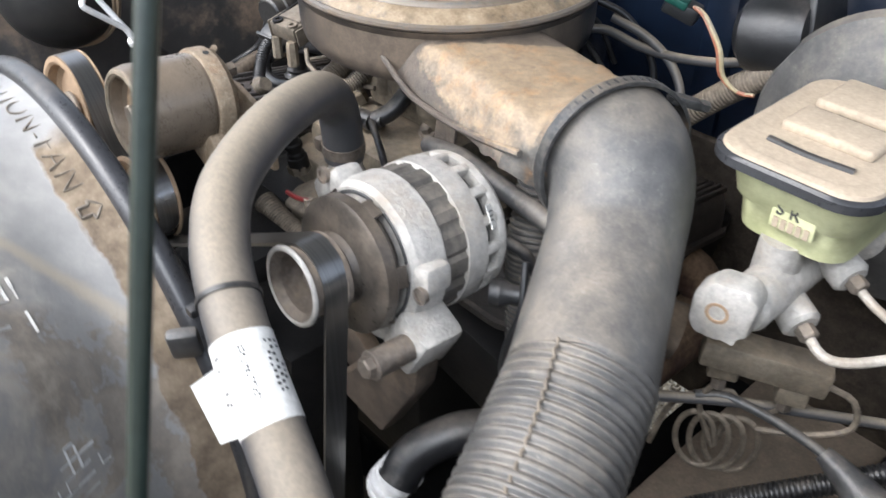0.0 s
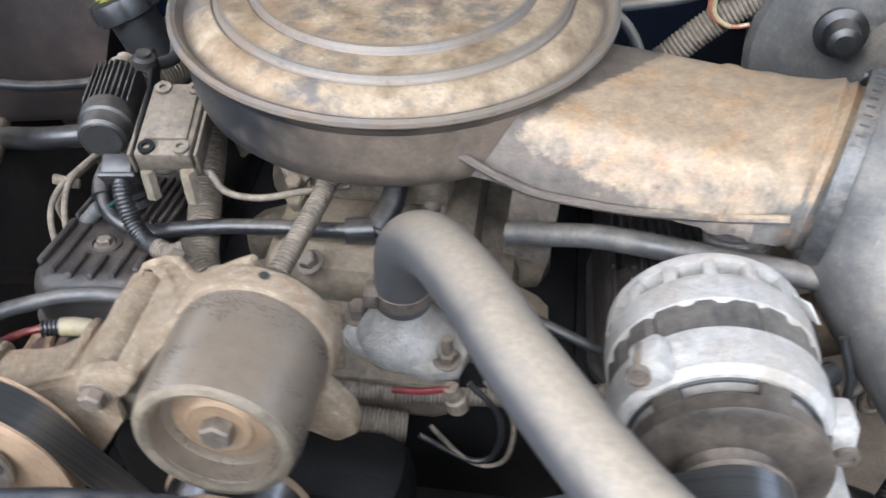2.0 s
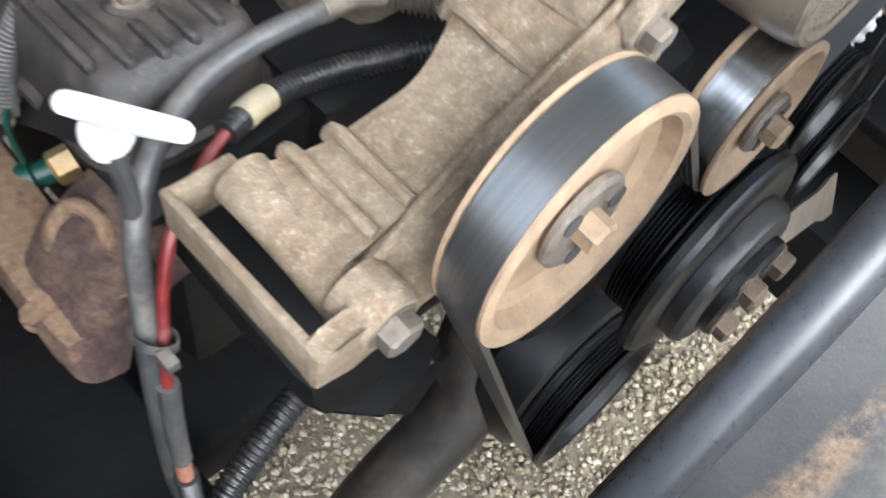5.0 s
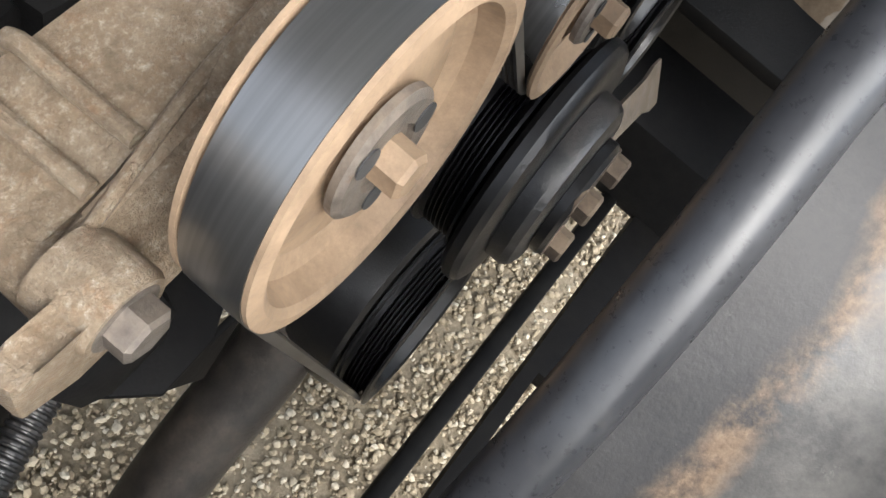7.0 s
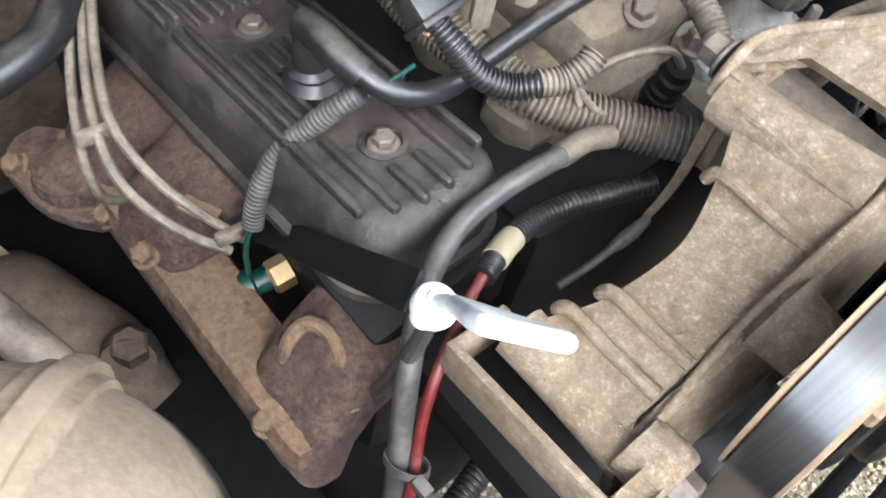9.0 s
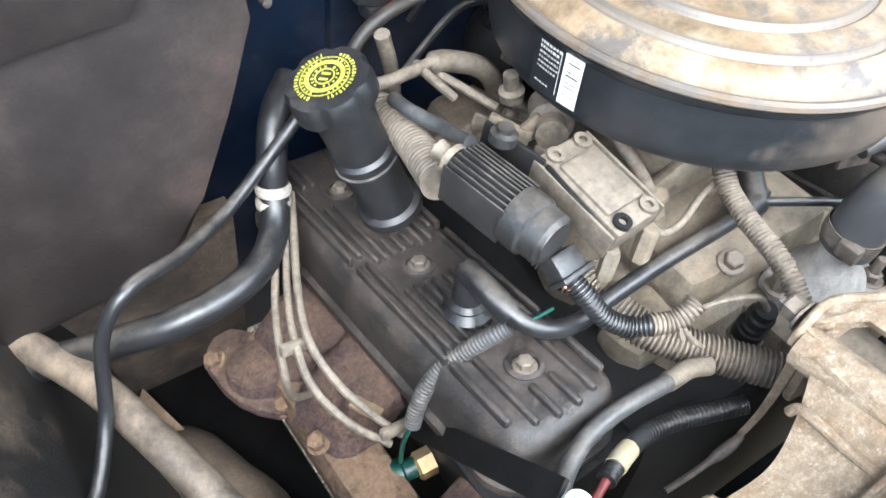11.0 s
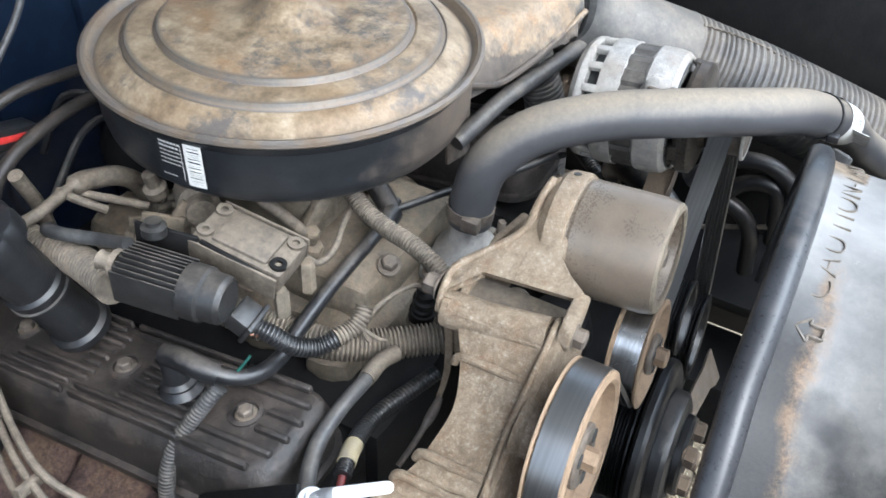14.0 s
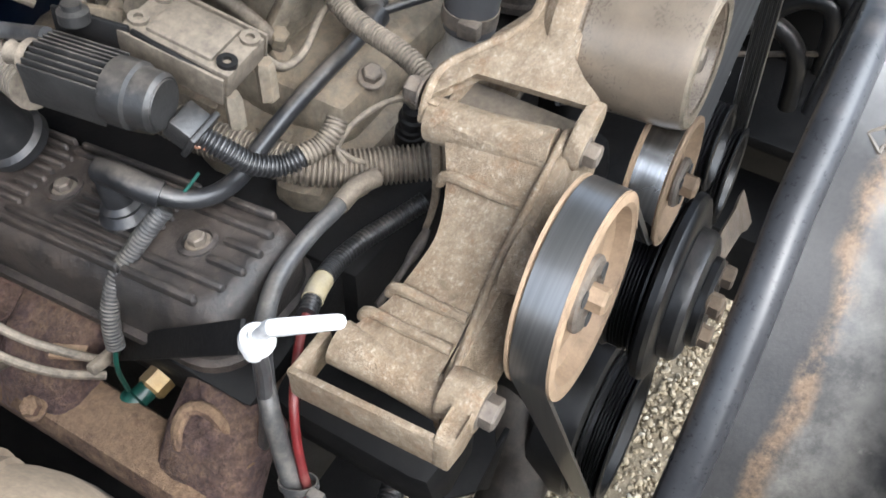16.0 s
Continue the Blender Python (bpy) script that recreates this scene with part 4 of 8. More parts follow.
def intake_duct():
    root = thing("intake_duct", (0.45, -0.25, 0.95), "black corrugated plastic air intake duct with an elbow", "air duct")
    bm = B()
    sweep(bm, [(0.358, -0.1258, 1.097), (0.377, -0.133, 1.093), (0.395, -0.146, 1.076), (0.414, -0.172, 1.050), (0.437, -0.213, 1.027), (0.461, -0.256, 1.011), (0.484, -0.296, 0.996)],
          lambda u: 0.0715 - 0.0085 * min(1, u * 2.5), 40, 0.005, cap=False)
    part("elbow", bm, DUCT, root, smooth=40)
    bm = B()
    sweep(bm, [(0.482, -0.290, 0.998), (0.497, -0.328, 0.984), (0.525, -0.40, 0.960), (0.56, -0.49, 0.925), (0.60, -0.60, 0.88)], 0.0635, 56, ribs=0.0090, depth=0.06, cap=False)
    part("corrugated_hose", bm, DUCT, root, smooth=60)
    bm = B()
    ridge = spline([(0.476, -0.321, 1.0535), (0.486, -0.340, 1.0480), (0.497, -0.359, 1.0415), (0.513, -0.392, 1.0300), (0.525, -0.422, 1.0175), (0.541, -0.462, 1.003)], 0.0045)
    sweep(bm, [p + Vector((0.0009, 0.0003, -0.0010)) * (1 if k % 2 else -1) for k, p in enumerate(ridge)], 0.0015, 8, 0.0022)
    part("moulding_seam", bm, LOOM, root, "dusty wavy moulding seam")
    bm = B()
    n = Vector((0.93, -0.36, 0.0))
    lathe(bm, (0.372, -0.131, 1.096), n, [(0.0745, -0.0072), (0.0780, -0.0072), (0.0784, -0.0066), (0.0784, 0.0066), (0.0780, 0.0072), (0.0745, 0.0072), (0.0745, -0.0072)], 64, squash=1.02)
    cl = part("clamp", bm, BANDSTEEL, root, "grey slotted steel worm clamp")
    bm = B()
    for k in range(60):
        t = radians(6 * k)
        rot = frame_of(n)
        q = rot @ Vector((math.cos(t), -math.sin(t), 0))
        box(bm, Vector((0.372, -0.131, 1.096)) + q * 0.0783, (0.0014, 0.0018, 0.0065), Matrix((q, Vector(n).normalized().cross(q), Vector(n).normalized())).transposed(), 0)
    tagged(part("slots", bm, INK, cl), kind="stuff")
    bm = B()
    for k in range(5):
        t = radians(150 + 14 * k)
        rot = frame_of(n)
        p = Vector((0.372, -0.131, 1.096)) + rot @ Vector((0.079 * math.cos(t), -0.079 * math.sin(t), 0))
        box(bm, p, (0.006, 0.009, 0.014), rot, 0.001)
    part("buckle", bm, BANDSTEEL, cl)
    bm = B()
    beam(bm, (0.388, -0.078, 1.146), (0.404, -0.050, 1.134), 0.014, 0.009, bevel=0.002)
    hexbolt(bm, (0.404, -0.050, 1.134), (0.5, 0.85, -0.35), 0.006, 0.010)
    part("screw_housing", bm, BANDSTEEL, cl, "steel screw housing of the clamp")


intake_duct()


def upper_hose():
    root = thing("radiator_hose", (0.15, -0.35, 1.05), "dusty grey rubber upper radiator hose with a white paper label", "radiator hose")
    bm = B()
    P = [(0.034, -0.200, 0.975), (0.036, -0.202, 1.01), (0.042, -0.212, 1.05), (0.066, -0.245, 1.085), (0.100, -0.300, 1.104), (0.139, -0.365, 1.110), (0.192, -0.434, 1.107), (0.243, -0.474, 1.094),
         (0.287, -0.495, 1.073), (0.335, -0.511, 1.047), (0.385, -0.524, 1.018), (0.43, -0.536, 0.988), (0.50, -0.56, 0.935), (0.56, -0.62, 0.88)]
    sweep(bm, P, 0.0245, 32, 0.006)
    hose = part("hose", bm, HOSE, root, smooth=40)
    # paper label wrapped round the hose
    bm = B()
    sweep(bm, [(0.318, -0.506, 1.057), (0.335, -0.511, 1.047), (0.36, -0.5175, 1.0325), (0.380, -0.5225, 1.021)], 0.0252, 32, 0.006, cap=False)
    part("label", bm, PAPER, hose, "white paper label with printed bars", 40)
    bm = B()
    P = [Vector(p) for p in ((0.3235, -0.5255, 1.0510), (0.3655, -0.5305, 1.0125), (0.359, -0.5555, 1.0135), (0.3235, -0.5540, 1.0455))]
    nrm = (P[1] - P[0]).cross(P[3] - P[0]).normalized()
    lo, hi = [bm.verts.new(p) for p in P], [bm.verts.new(p + nrm * 0.0006) for p in P]
    bm.faces.new(lo)
    bm.faces.new(list(reversed(hi)))
    for i in range(4):
        j = (i + 1) % 4
        bm.faces.new((lo[i], hi[i], hi[j], lo[j]))
    part("label_flag", bm, PAPER, hose, "loose end of the white label")
    # printed bars on the label
    rng = random.Random(4)
    axis = Vector((0.062, -0.0165, -0.036)).normalized()
    e1 = (Vector((0.42, -0.20, 0.46)) - axis * Vector((0.42, -0.20, 0.46)).dot(axis)).normalized()
    e2 = axis.cross(e1)
    bm = B()
    for a0, n, w in ((-62, 9, 0.0016), (-50, 8, 0.0016), (-38, 9, 0.0016), (2, 14, 0.0011), (9, 12, 0.0011), (58, 5, 0.003), (68, 4, 0.003)):
        for k in range(n):
            if rng.random() < 0.8:
                s = 0.012 + 0.045 * k / n
                t = radians(a0 + rng.uniform(-2, 2))
                c = Vector((0.318, -0.506, 1.057)) + axis * s
                d = e1 * math.cos(t) + e2 * math.sin(t)
                box(bm, c + d * 0.0254, (0.0008, w * rng.uniform(0.6, 1.8), 0.0022), Matrix((d, axis.cross(d), axis)).transposed(), 0)
    tagged(part("print", bm, INK, hose, "small black print on the label"), kind="stuff")
    # worm clamp at the neck
    bm = B()
    lathe(bm, (0.034, -0.200, 0.990), (0.05, -0.05, 1), [(0.0250, -0.007), (0.0262, -0.007), (0.0262, 0.007), (0.0250, 0.007)], 32)
    box(bm, (0.010, -0.212, 0.990), (0.012, 0.02, 0.016), bevel=0.002)
    part("clamp", bm, STEEL, root)
    bm = B()
    lathe(bm, (0.287, -0.495, 1.073), (0.045, -0.02, -0.024), [(0.0246, -0.0022), (0.0262, -0.0022), (0.0262, 0.0022), (0.0246, 0.0022)], 32)
    box(bm, (0.268, -0.516, 1.062), (0.010, 0.012, 0.008), bevel=0.001)
    part("cable_tie", bm, BLACK, root)


upper_hose()


def water_neck():
    root = thing("water_outlet", (0.035, -0.195, 0.92), "cast aluminium water outlet with a stud and nut", "water outlet")
    bm = B()
    lathe(bm, (0.034, -0.198, 0.915), (0, 0, 1), [(0, 0), (0.042, 0), (0.044, 0.012), (0.040, 0.022), (0.028, 0.034), (0.0225, 0.050), (0.0225, 0.075)], 40, squash=0.85)
    slab(bm, [(-0.055, -0.02), (-0.04, -0.03), (0.04, -0.03), (0.06, -0.015), (0.06, 0.015), (0.04, 0.03), (-0.04, 0.03), (-0.055, 0.02)], (0.034, -0.2, 0.918), (1, -0.3, 0), (0.3, 1, 0), 0.016, 0.004)
    part("neck", bm, BRIGHT, root)
    bm = B()
    hexbolt(bm, (0.075, -0.222, 0.927), (0, 0, 1), 0.009, 0.010, 0.013)
    part("nut", bm, STEEL, root)
    bm = B()
    lathe(bm, (0.075, -0.222, 0.936), (0, 0, 1), [(0.005, 0), (0.005, 0.016), (0.004, 0.018), (0, 0.018)], 12)
    part("stud", bm, STEEL, root)
    bm = B()
    hexbolt(bm, (-0.012, -0.183, 0.927), (0, 0, 1), 0.009, 0.016, 0.013)
    part("bolt", bm, STEEL, root)


water_neck()


# ---- front accessories ----
TILT = 0.1  # the belt plane leans forward towards the ground, as the engine falls to the rear


def alternator():
    ax = Vector((0, 1, 0))
    C = Vector((0.272, 0, 1.032))
    root = thing("alternator", (0.272, -0.31, 0.96), "bright cast aluminium alternator with a dusty fan disc and belt pulley", "alternator")
    def at(y):
        return Vector((C.x, y, C.z))
    bm = B()
    lathe(bm, at(0), ax, [(0.050, -0.352), (0.066, -0.352), (0.071, -0.347), (0.073, -0.336), (0.0735, -0.318), (0.070, -0.314), (0.066, -0.314)], 64)
    front = part("front_housing", bm, BRIGHT, root)
    for a in (135, 10, -75):
        t = radians(a)
        d = Vector((math.cos(t), 0, math.sin(t)))
        rot = frame_of((0, 1, 0), d)
        bm = B()
        box(bm, at(-0.336) + d * 0.074, (0.022, 0.026, 0.030), rot, 0.006)
        part("lug", bm, BRIGHT, front)
    bm = B()
    box(bm, (0.338, -0.335, 0.975), (0.045, 0.05, 0.055), frame_of((0.5, 0, 1)), 0.008)
    part("mounting_ear", bm, BRIGHT, front)
    bm = B()
    lathe(bm, at(0), ax, [(0.066, -0.320), (0.070, -0.319), (0.070, -0.285), (0.066, -0.284)], 96, wave=lambda a: 1.006 + 0.020 * (1 if math.sin(a * 18) > -0.5 else -1))
    part("stator", bm, LAMINATION, root, "grey-brown slotted stator laminations")
    bm = B()
    lathe(bm, at(0), ax, [(0.064, -0.292), (0.0735, -0.290), (0.0742, -0.272), (0.0728, -0.2655), (0.060, -0.2645)], 64)
    rear = part("rear_housing", bm, BRIGHT, root)
    # added black core: stands for the shade inside the vent openings
    bm = B()
    lathe(bm, at(0), ax, [(0.0, -0.275), (0.0585, -0.275), (0.0585, -0.242), (0.0, -0.242)], 40)
    part("windings", bm, INK, rear, "added black core for the dark inside the vents")
    bm = B()
    lathe(bm, at(0), ax, [(0.056, -0.2505), (0.0712, -0.2505), (0.0722, -0.2480), (0.0715, -0.2415), (0.066, -0.2345), (0.050, -0.231), (0.0, -0.231)], 64)
    part("rear_cap", bm, BRIGHT, root)
    for k in range(16):
        t = radians(22.5 * k + 9)
        d = Vector((math.cos(t), 0, math.sin(t)))
        b3 = B()
        beam(b3, at(-0.268) + d * 0.0690, at(-0.247) + d * 0.0680, 0.0095, 0.0085, d, 0.002)
        part("vent_post", b3, BRIGHT, rear)
    bm = B()
    lathe(bm, at(0), ax, [(0.0, -0.388), (0.031, -0.388), (0.034, -0.3815), (0.0600, -0.3790), (0.0645, -0.3765), (0.0648, -0.3660), (0.060, -0.360), (0.03, -0.352)], 64)
    disc = part("fan_disc", bm, FANDISC, root, "grimy brown fan disc")
    for k in range(6):
        t = radians(60 * k + 14)
        d = Vector((math.cos(t), 0, math.sin(t)))
        b3 = B()
        beam(b3, at(-0.3730) + d * 0.0605, at(-0.3560) + d * 0.0650, 0.020, 0.003, d, 0.001)
        part("fan_blade", b3, FANDISC, disc)
    for k in range(6):
        b3 = B()
        arc = [at(-0.3515) + Vector((math.cos(radians(60 * k + s)), 0, math.sin(radians(60 * k + s)))) * 0.0615 for s in range(22, 68, 5)]
        sweep(b3, arc, 0.0022, 6, 0.004)
        part("air_slot", b3, INK, front, "black air slot")
    bm = B()
    lathe(bm, at(0), ax, [(0.0, -0.402), (0.012, -0.402), (0.014, -0.399), (0.024, -0.399), (0.0275, -0.424), (0.0335, -0.4315), (0.0365, -0.4310), (0.0370, -0.4285), (0.033, -0.427), (0.033, -0.400), (0.038, -0.398), (0.038, -0.393), (0.030, -0.388), (0.0, -0.386)], 48)
    pul = part("pulley", bm, STEEL, root, "dusty steel pulley")
    bm = B()
    lathe(bm, at(0), ax, [(0.0325, -0.4318), (0.0345, -0.4328), (0.0366, -0.4322), (0.0374, -0.4300), (0.0368, -0.4284)], 48)
    part("rim", bm, BRIGHT, pul, "worn bright pulley rim")
    bm = B()
    hexbolt(bm, at(-0.402), (0, -1, 0), 0.010, 0.012, 0.016)
    part("nut", bm, STEEL, pul)
    bm = B()
    beam(bm, (0.208, -0.350, 1.088), (0.212, -0.325, 1.0895), 0.006, 0.006)
    part("through_bolt", bm, STEEL, root)
    for x, y, z in ((0.209, -0.352, 1.088), (0.350, -0.352, 1.034)):
        bm = B()
        lathe(bm, (x, y, z), (0, -1, 0), [(0.008, -0.002), (0.008, 0.003), (0.005, 0.003), (0.005, 0.001), (0, 0.001)], 16)
        part("bolt_head", bm, STEEL, root)
    t = radians(33)
    d, s = Vector((math.cos(t), 0, math.sin(t))), Vector((-math.sin(t), 0, math.cos(t)))
    lx, ly = Vector((0, 0.83, 0)) - d * 0.55, s
    mid = at(-0.252) + d * 0.0705
    bm = B()
    slab(bm, [(-0.014, -0.011), (0.014, -0.011), (0.014, 0.011), (-0.014, 0.011)], mid, lx, ly, 0.0008, 0)
    part("label", bm, PAPER, root, "white printed label")
    bm = B()
    lathe(bm, (0.345, -0.40, 0.978), (0, 1, 0), [(0, 0), (0.013, 0), (0.013, 0.09), (0, 0.09)], 20)
    hexbolt(bm, (0.345, -0.40, 0.978), (0, -1, 0), 0.010, 0.009, 0.014)
    part("pivot_bolt", bm, STEEL, root)
    bm = B()
    out = lx.cross(ly).normalized()
    out = out if out.dot(d) > 0 else -out
    for u, v, w in ((-0.007, 0.005, 0.009), (-0.007, 0.001, 0.010), (-0.008, -0.003, 0.007), (0.006, 0.004, 0.010), (0.006, -0.001, 0.011), (0.006, -0.006, 0.008)):
        slab(bm, [(u - w / 2, v - 0.0008), (u + w / 2, v - 0.0008), (u + w / 2, v + 0.0008), (u - w / 2, v + 0.0008)], mid + out * 0.0006, lx, ly, 0.0006, 0)
    tagged(part("print", bm, INK, root, "black print on the label"), kind="stuff")
    # plug and cable boot at the rear
    bm = B()
    lathe(bm, (0.350, -0.262, 1.000), (0.8, 0.5, 0.1), [(0, 0), (0.013, 0), (0.014, 0.010), (0.010, 0.018), (0.009, 0.030), (0, 0.031)], 20)
    part("cable_boot", bm, BLACK, root)
    # the axis leans with the engine
    for ob in list(root.children_recursive):
        for v in ob.data.vertices:
            y, z = v.co.y, v.co.z
            v.co.y = y + TILT * (z - 1.032)
            v.co.z = z - TILT * (y + 0.335)


alternator()


def alternator_bracket():
    bm = B()
    slab(bm, [(-0.05, -0.15), (0.02, -0.16), (0.075, -0.06), (0.085, 0.0), (0.07, 0.02), (0.045, 0.0), (0.03, -0.05), (-0.04, -0.11)], (0.272, -0.345, 0.978), (1, 0, 0), (0, 0, 1), 0.03, 0.006)
    slab(bm, [(-0.10, -0.12), (0.02, -0.16), (0.02, -0.12), (-0.06, -0.06)], (0.272, -0.33, 0.978), (1, 0, 0), (0, 0, 1), 0.02, 0.005)
    tagged(make("alternator_bracket", bm, DIRT), "grimy brown cast alternator mounting bracket", "bracket")


alternator_bracket()


def tensioner():
    C = Vector((-0.041, 0, 1.0735))
    root = thing("belt_tensioner", (-0.043, -0.37, 1.02), "dusty aluminium drum of the belt tensioner with a centre bolt", "belt tensioner")
    bm = B()
    lathe(bm, C, (0, 1, 0), [(0.0, -0.404), (0.030, -0.404), (0.037, -0.408), (0.0395, -0.419), (0.044, -0.4225), (0.0495, -0.420), (0.0515, -0.410), (0.0520, -0.345), (0.0508, -0.343), (0.0508, -0.3415), (0.0535, -0.340), (0.0535, -0.328), (0.0505, -0.319), (0.042, -0.315), (0, -0.315)], 64)
    drum = part("drum", bm, DRUM, root)
    bm = B()
    lathe(bm, C, (0, 1, 0), [(0.0500, -0.3415), (0.0540, -0.3408), (0.0556, -0.3375), (0.0552, -0.323), (0.0500, -0.316), (0.042, -0.314)], 64)
    part("collar", bm, CAST, root, "cast collar behind the drum")
    bm = B()
    lathe(bm, C, (0, 1, 0), [(0.0, -0.4075), (0.014, -0.4075), (0.020, -0.410), (0.022, -0.4075), (0.028, -0.4052), (0.034, -0.4045)], 40)
    part("face", bm, TAN, drum)
    bm = B()
    lathe(bm, C, (0, 1, 0), [(0.0405, -0.4212), (0.0440, -0.4232), (0.0480, -0.4222), (0.0492, -0.4200)], 64)
    part("rim", bm, MANIFOLD, drum, "rubbed bright rim")
    bm = B()
    hexbolt(bm, (C.x, -0.409, C.z), (0, -1, 0), 0.0105, 0.010, 0.0)
    part("bolt", bm, STEEL, root)
    bm = B()
    slab(bm, [(0.0, -0.05), (0.055, -0.075), (0.072, -0.062), (0.068, -0.045), (0.05, -0.02)], (C.x, -0.345, C.z), (1, 0, 0), (0, 0, 1), 0.02, 0.005)
    part("ear", bm, CAST, root)
    # the axis leans with the engine
    for ob in list(root.children_recursive):
        for v in ob.data.vertices:
            y, z = v.co.y, v.co.z
            v.co.y = y + TILT * (z - C.z)
            v.co.z = z - TILT * (y + 0.37)


tensioner()


def bracket():
    root = thing("accessory_bracket", (-0.24, -0.33, 0.93), "weathered cast aluminium accessory bracket with ribs and open windows", "bracket")
    tops = [(0.0, 1.048), (0.108, 1.040), (0.245, 1.0215), (0.43, 1.009), (0.60, 1.0025), (0.745, 0.9925), (0.87, 0.983), (1.0, 0.979)]
    rears = [(0.0, -0.270), (0.108, -0.283), (0.245, -0.298), (0.48, -0.311), (0.745, -0.307), (0.87, -0.298), (1.0, -0.288)]

    def along(u, table):
        """A smooth value between the rows of a table of (share of the saddle's length, value)."""
        k = max(i for i in range(len(table) - 1) if table[i][0] <= u + 1e-9)
        p = [table[max(0, min(len(table) - 1, k + o))] for o in (-1, 0, 1, 2)]
        h = p[2][0] - p[1][0]
        m1 = (p[2][1] - p[0][1]) / max(1e-6, p[2][0] - p[0][0]) * h
        m2 = (p[3][1] - p[1][1]) / max(1e-6, p[3][0] - p[1][0]) * h
        t = (u - p[1][0]) / h
        return (2 * t ** 3 - 3 * t * t + 1) * p[1][1] + (t ** 3 - 2 * t * t + t) * m1 + (3 * t * t - 2 * t ** 3) * p[2][1] + (t ** 3 - t * t) * m2

    def xs(u):
        return -0.146 - 0.160 * u

    FRONT = -0.361
    bm = B()
    nu, nv = 48, 8
    top, bot = [], []
    for i in range(nu + 1):
        u = i / nu
        x, yb = xs(u), along(u, rears)
        rt, rb = [], []
        for j in range(nv + 1):
            v = j / nv
            y = yb + (FRONT - yb) * v
            rt.append(bm.verts.new((x, y, along(u, tops) + 0.006 * v * v * (1 - u) - 0.004 * (1 - v) ** 4)))
            rb.append(bm.verts.new((x + 0.012, y, along(u, tops) - 0.030)))
        top.append(rt)
        bot.append(rb)
    for i in range(nu):
        for j in range(nv):
            bm.faces.new((top[i][j], top[i + 1][j], top[i + 1][j + 1], top[i][j + 1]))
            bm.faces.new((bot[i][j], bot[i][j + 1], bot[i + 1][j + 1], bot[i + 1][j]))
        for e in (0, nv):
            bm.faces.new((top[i][e], bot[i][e], bot[i + 1][e], top[i + 1][e]))
    for k in (0, nu):
        for j in range(nv):
            bm.faces.new((top[k][j], top[k][j + 1], bot[k][j + 1], bot[k][j]))
    saddle = part("saddle", bm, CAST, root, smooth=40)
    for u in (0.09, 0.24, 0.745, 0.87):
        b2 = B()
        x, yb, z = xs(u), along(u, rears), along(u, tops)
        sweep(b2, [(x, yb + 0.005, z - 0.009), (x, yb + 0.002, z - 0.001), (x, yb - 0.008, z + 0.0025), (x, -0.33, z + 0.002), (x + 0.001, FRONT + 0.001, z + 0.003)], 0.0040, 10, 0.006)
        part("rib", b2, CAST, saddle)
    # thick rounded ends of the saddle
    bm = B()
    sweep(bm, [(-0.150, -0.266, 1.034), (-0.149, -0.31, 1.038), (-0.146, -0.358, 1.045)], 0.0165, 24, 0.02)
    part("upper_roll", bm, CAST, root)
    bm = B()
    sweep(bm, [(-0.306, -0.288, 0.9665), (-0.3055, -0.33, 0.965), (-0.305, -0.373, 0.963)], lambda t: 0.0160 - 0.001 * math.sin(math.pi * t), 24, 0.012)
    part("lower_roll", bm, CAST, root)
    # raised edge along the front of the saddle and the wall below it
    line = [(-0.132, 1.054), (-0.143, 1.0595), (-0.165, 1.048), (-0.19, 1.0355), (-0.242, 1.0085), (-0.29, 0.9850), (-0.308, 0.9775)]
    bm = B()
    sweep(bm, [(x, FRONT - 0.001 - 0.010 * max(0.0, (-0.24 - x) / 0.08), z) for x, z in line], 0.0028, 10, 0.008)
    part("front_ridge", bm, CAST, saddle)
    bm = B()
    out = [(x, z - 0.001) for x, z in line] + [(-0.318, 0.968), (-0.322, 0.945), (-0.312, 0.937), (-0.285, 0.940), (-0.225, 0.952), (-0.160, 0.975), (-0.125, 1.030)]
    slab(bm, out, (0, -0.366, 0), (1, 0, 0), (0, 0, 1), 0.008, 0.002)
    for v in bm.verts:
        # the wall slants forward towards its foot
        crest = 0.9775 + (v.co.x + 0.308) * 0.50
        v.co.y -= 0.36 * min(0.050, max(0.0, crest - v.co.z))
    part("front_web", bm, CAST, root)
    # gusset plate from the upper window to the tensioner drum
    P = [Vector(p) for p in ((-0.150, -0.262, 1.053), (-0.126, -0.261, 1.0615), (-0.1073, -0.281, 1.0745), (-0.096, -0.295, 1.0845), (-0.0832, -0.3045, 1.0937), (-0.070, -0.305, 1.1022), (-0.055, -0.306, 1.1125), (-0.0412, -0.309, 1.122),
                             (-0.038, -0.326, 1.1255), (-0.074, -0.342, 1.1055), (-0.0985, -0.344, 1.0885), (-0.108, -0.3555, 1.083), (-0.116, -0.371, 1.0775), (-0.124, -0.3695, 1.0745), (-0.127, -0.275, 1.0665))]
    nrm = Vector((-0.55, 0.10, 0.83)).normalized()
    bm = B()
    up_v = [bm.verts.new(p) for p in P]
    dn_v = [bm.verts.new(p - nrm * 0.011) for p in P]
    cen = Vector((-0.098, -0.318, 1.0855))
    cu, cd = bm.verts.new(cen), bm.verts.new(cen - nrm * 0.011)
    for i in range(len(P)):
        j = (i + 1) % len(P)
        bm.faces.new((up_v[i], up_v[j], cu))
        bm.faces.new((dn_v[j], dn_v[i], cd))
        bm.faces.new((up_v[j], up_v[i], dn_v[i], dn_v[j]))
    bmesh.ops.recalc_face_normals(bm, faces=bm.faces)
    plate = part("gusset_plate", bm, CAST, root, smooth=50)
    bm = B()
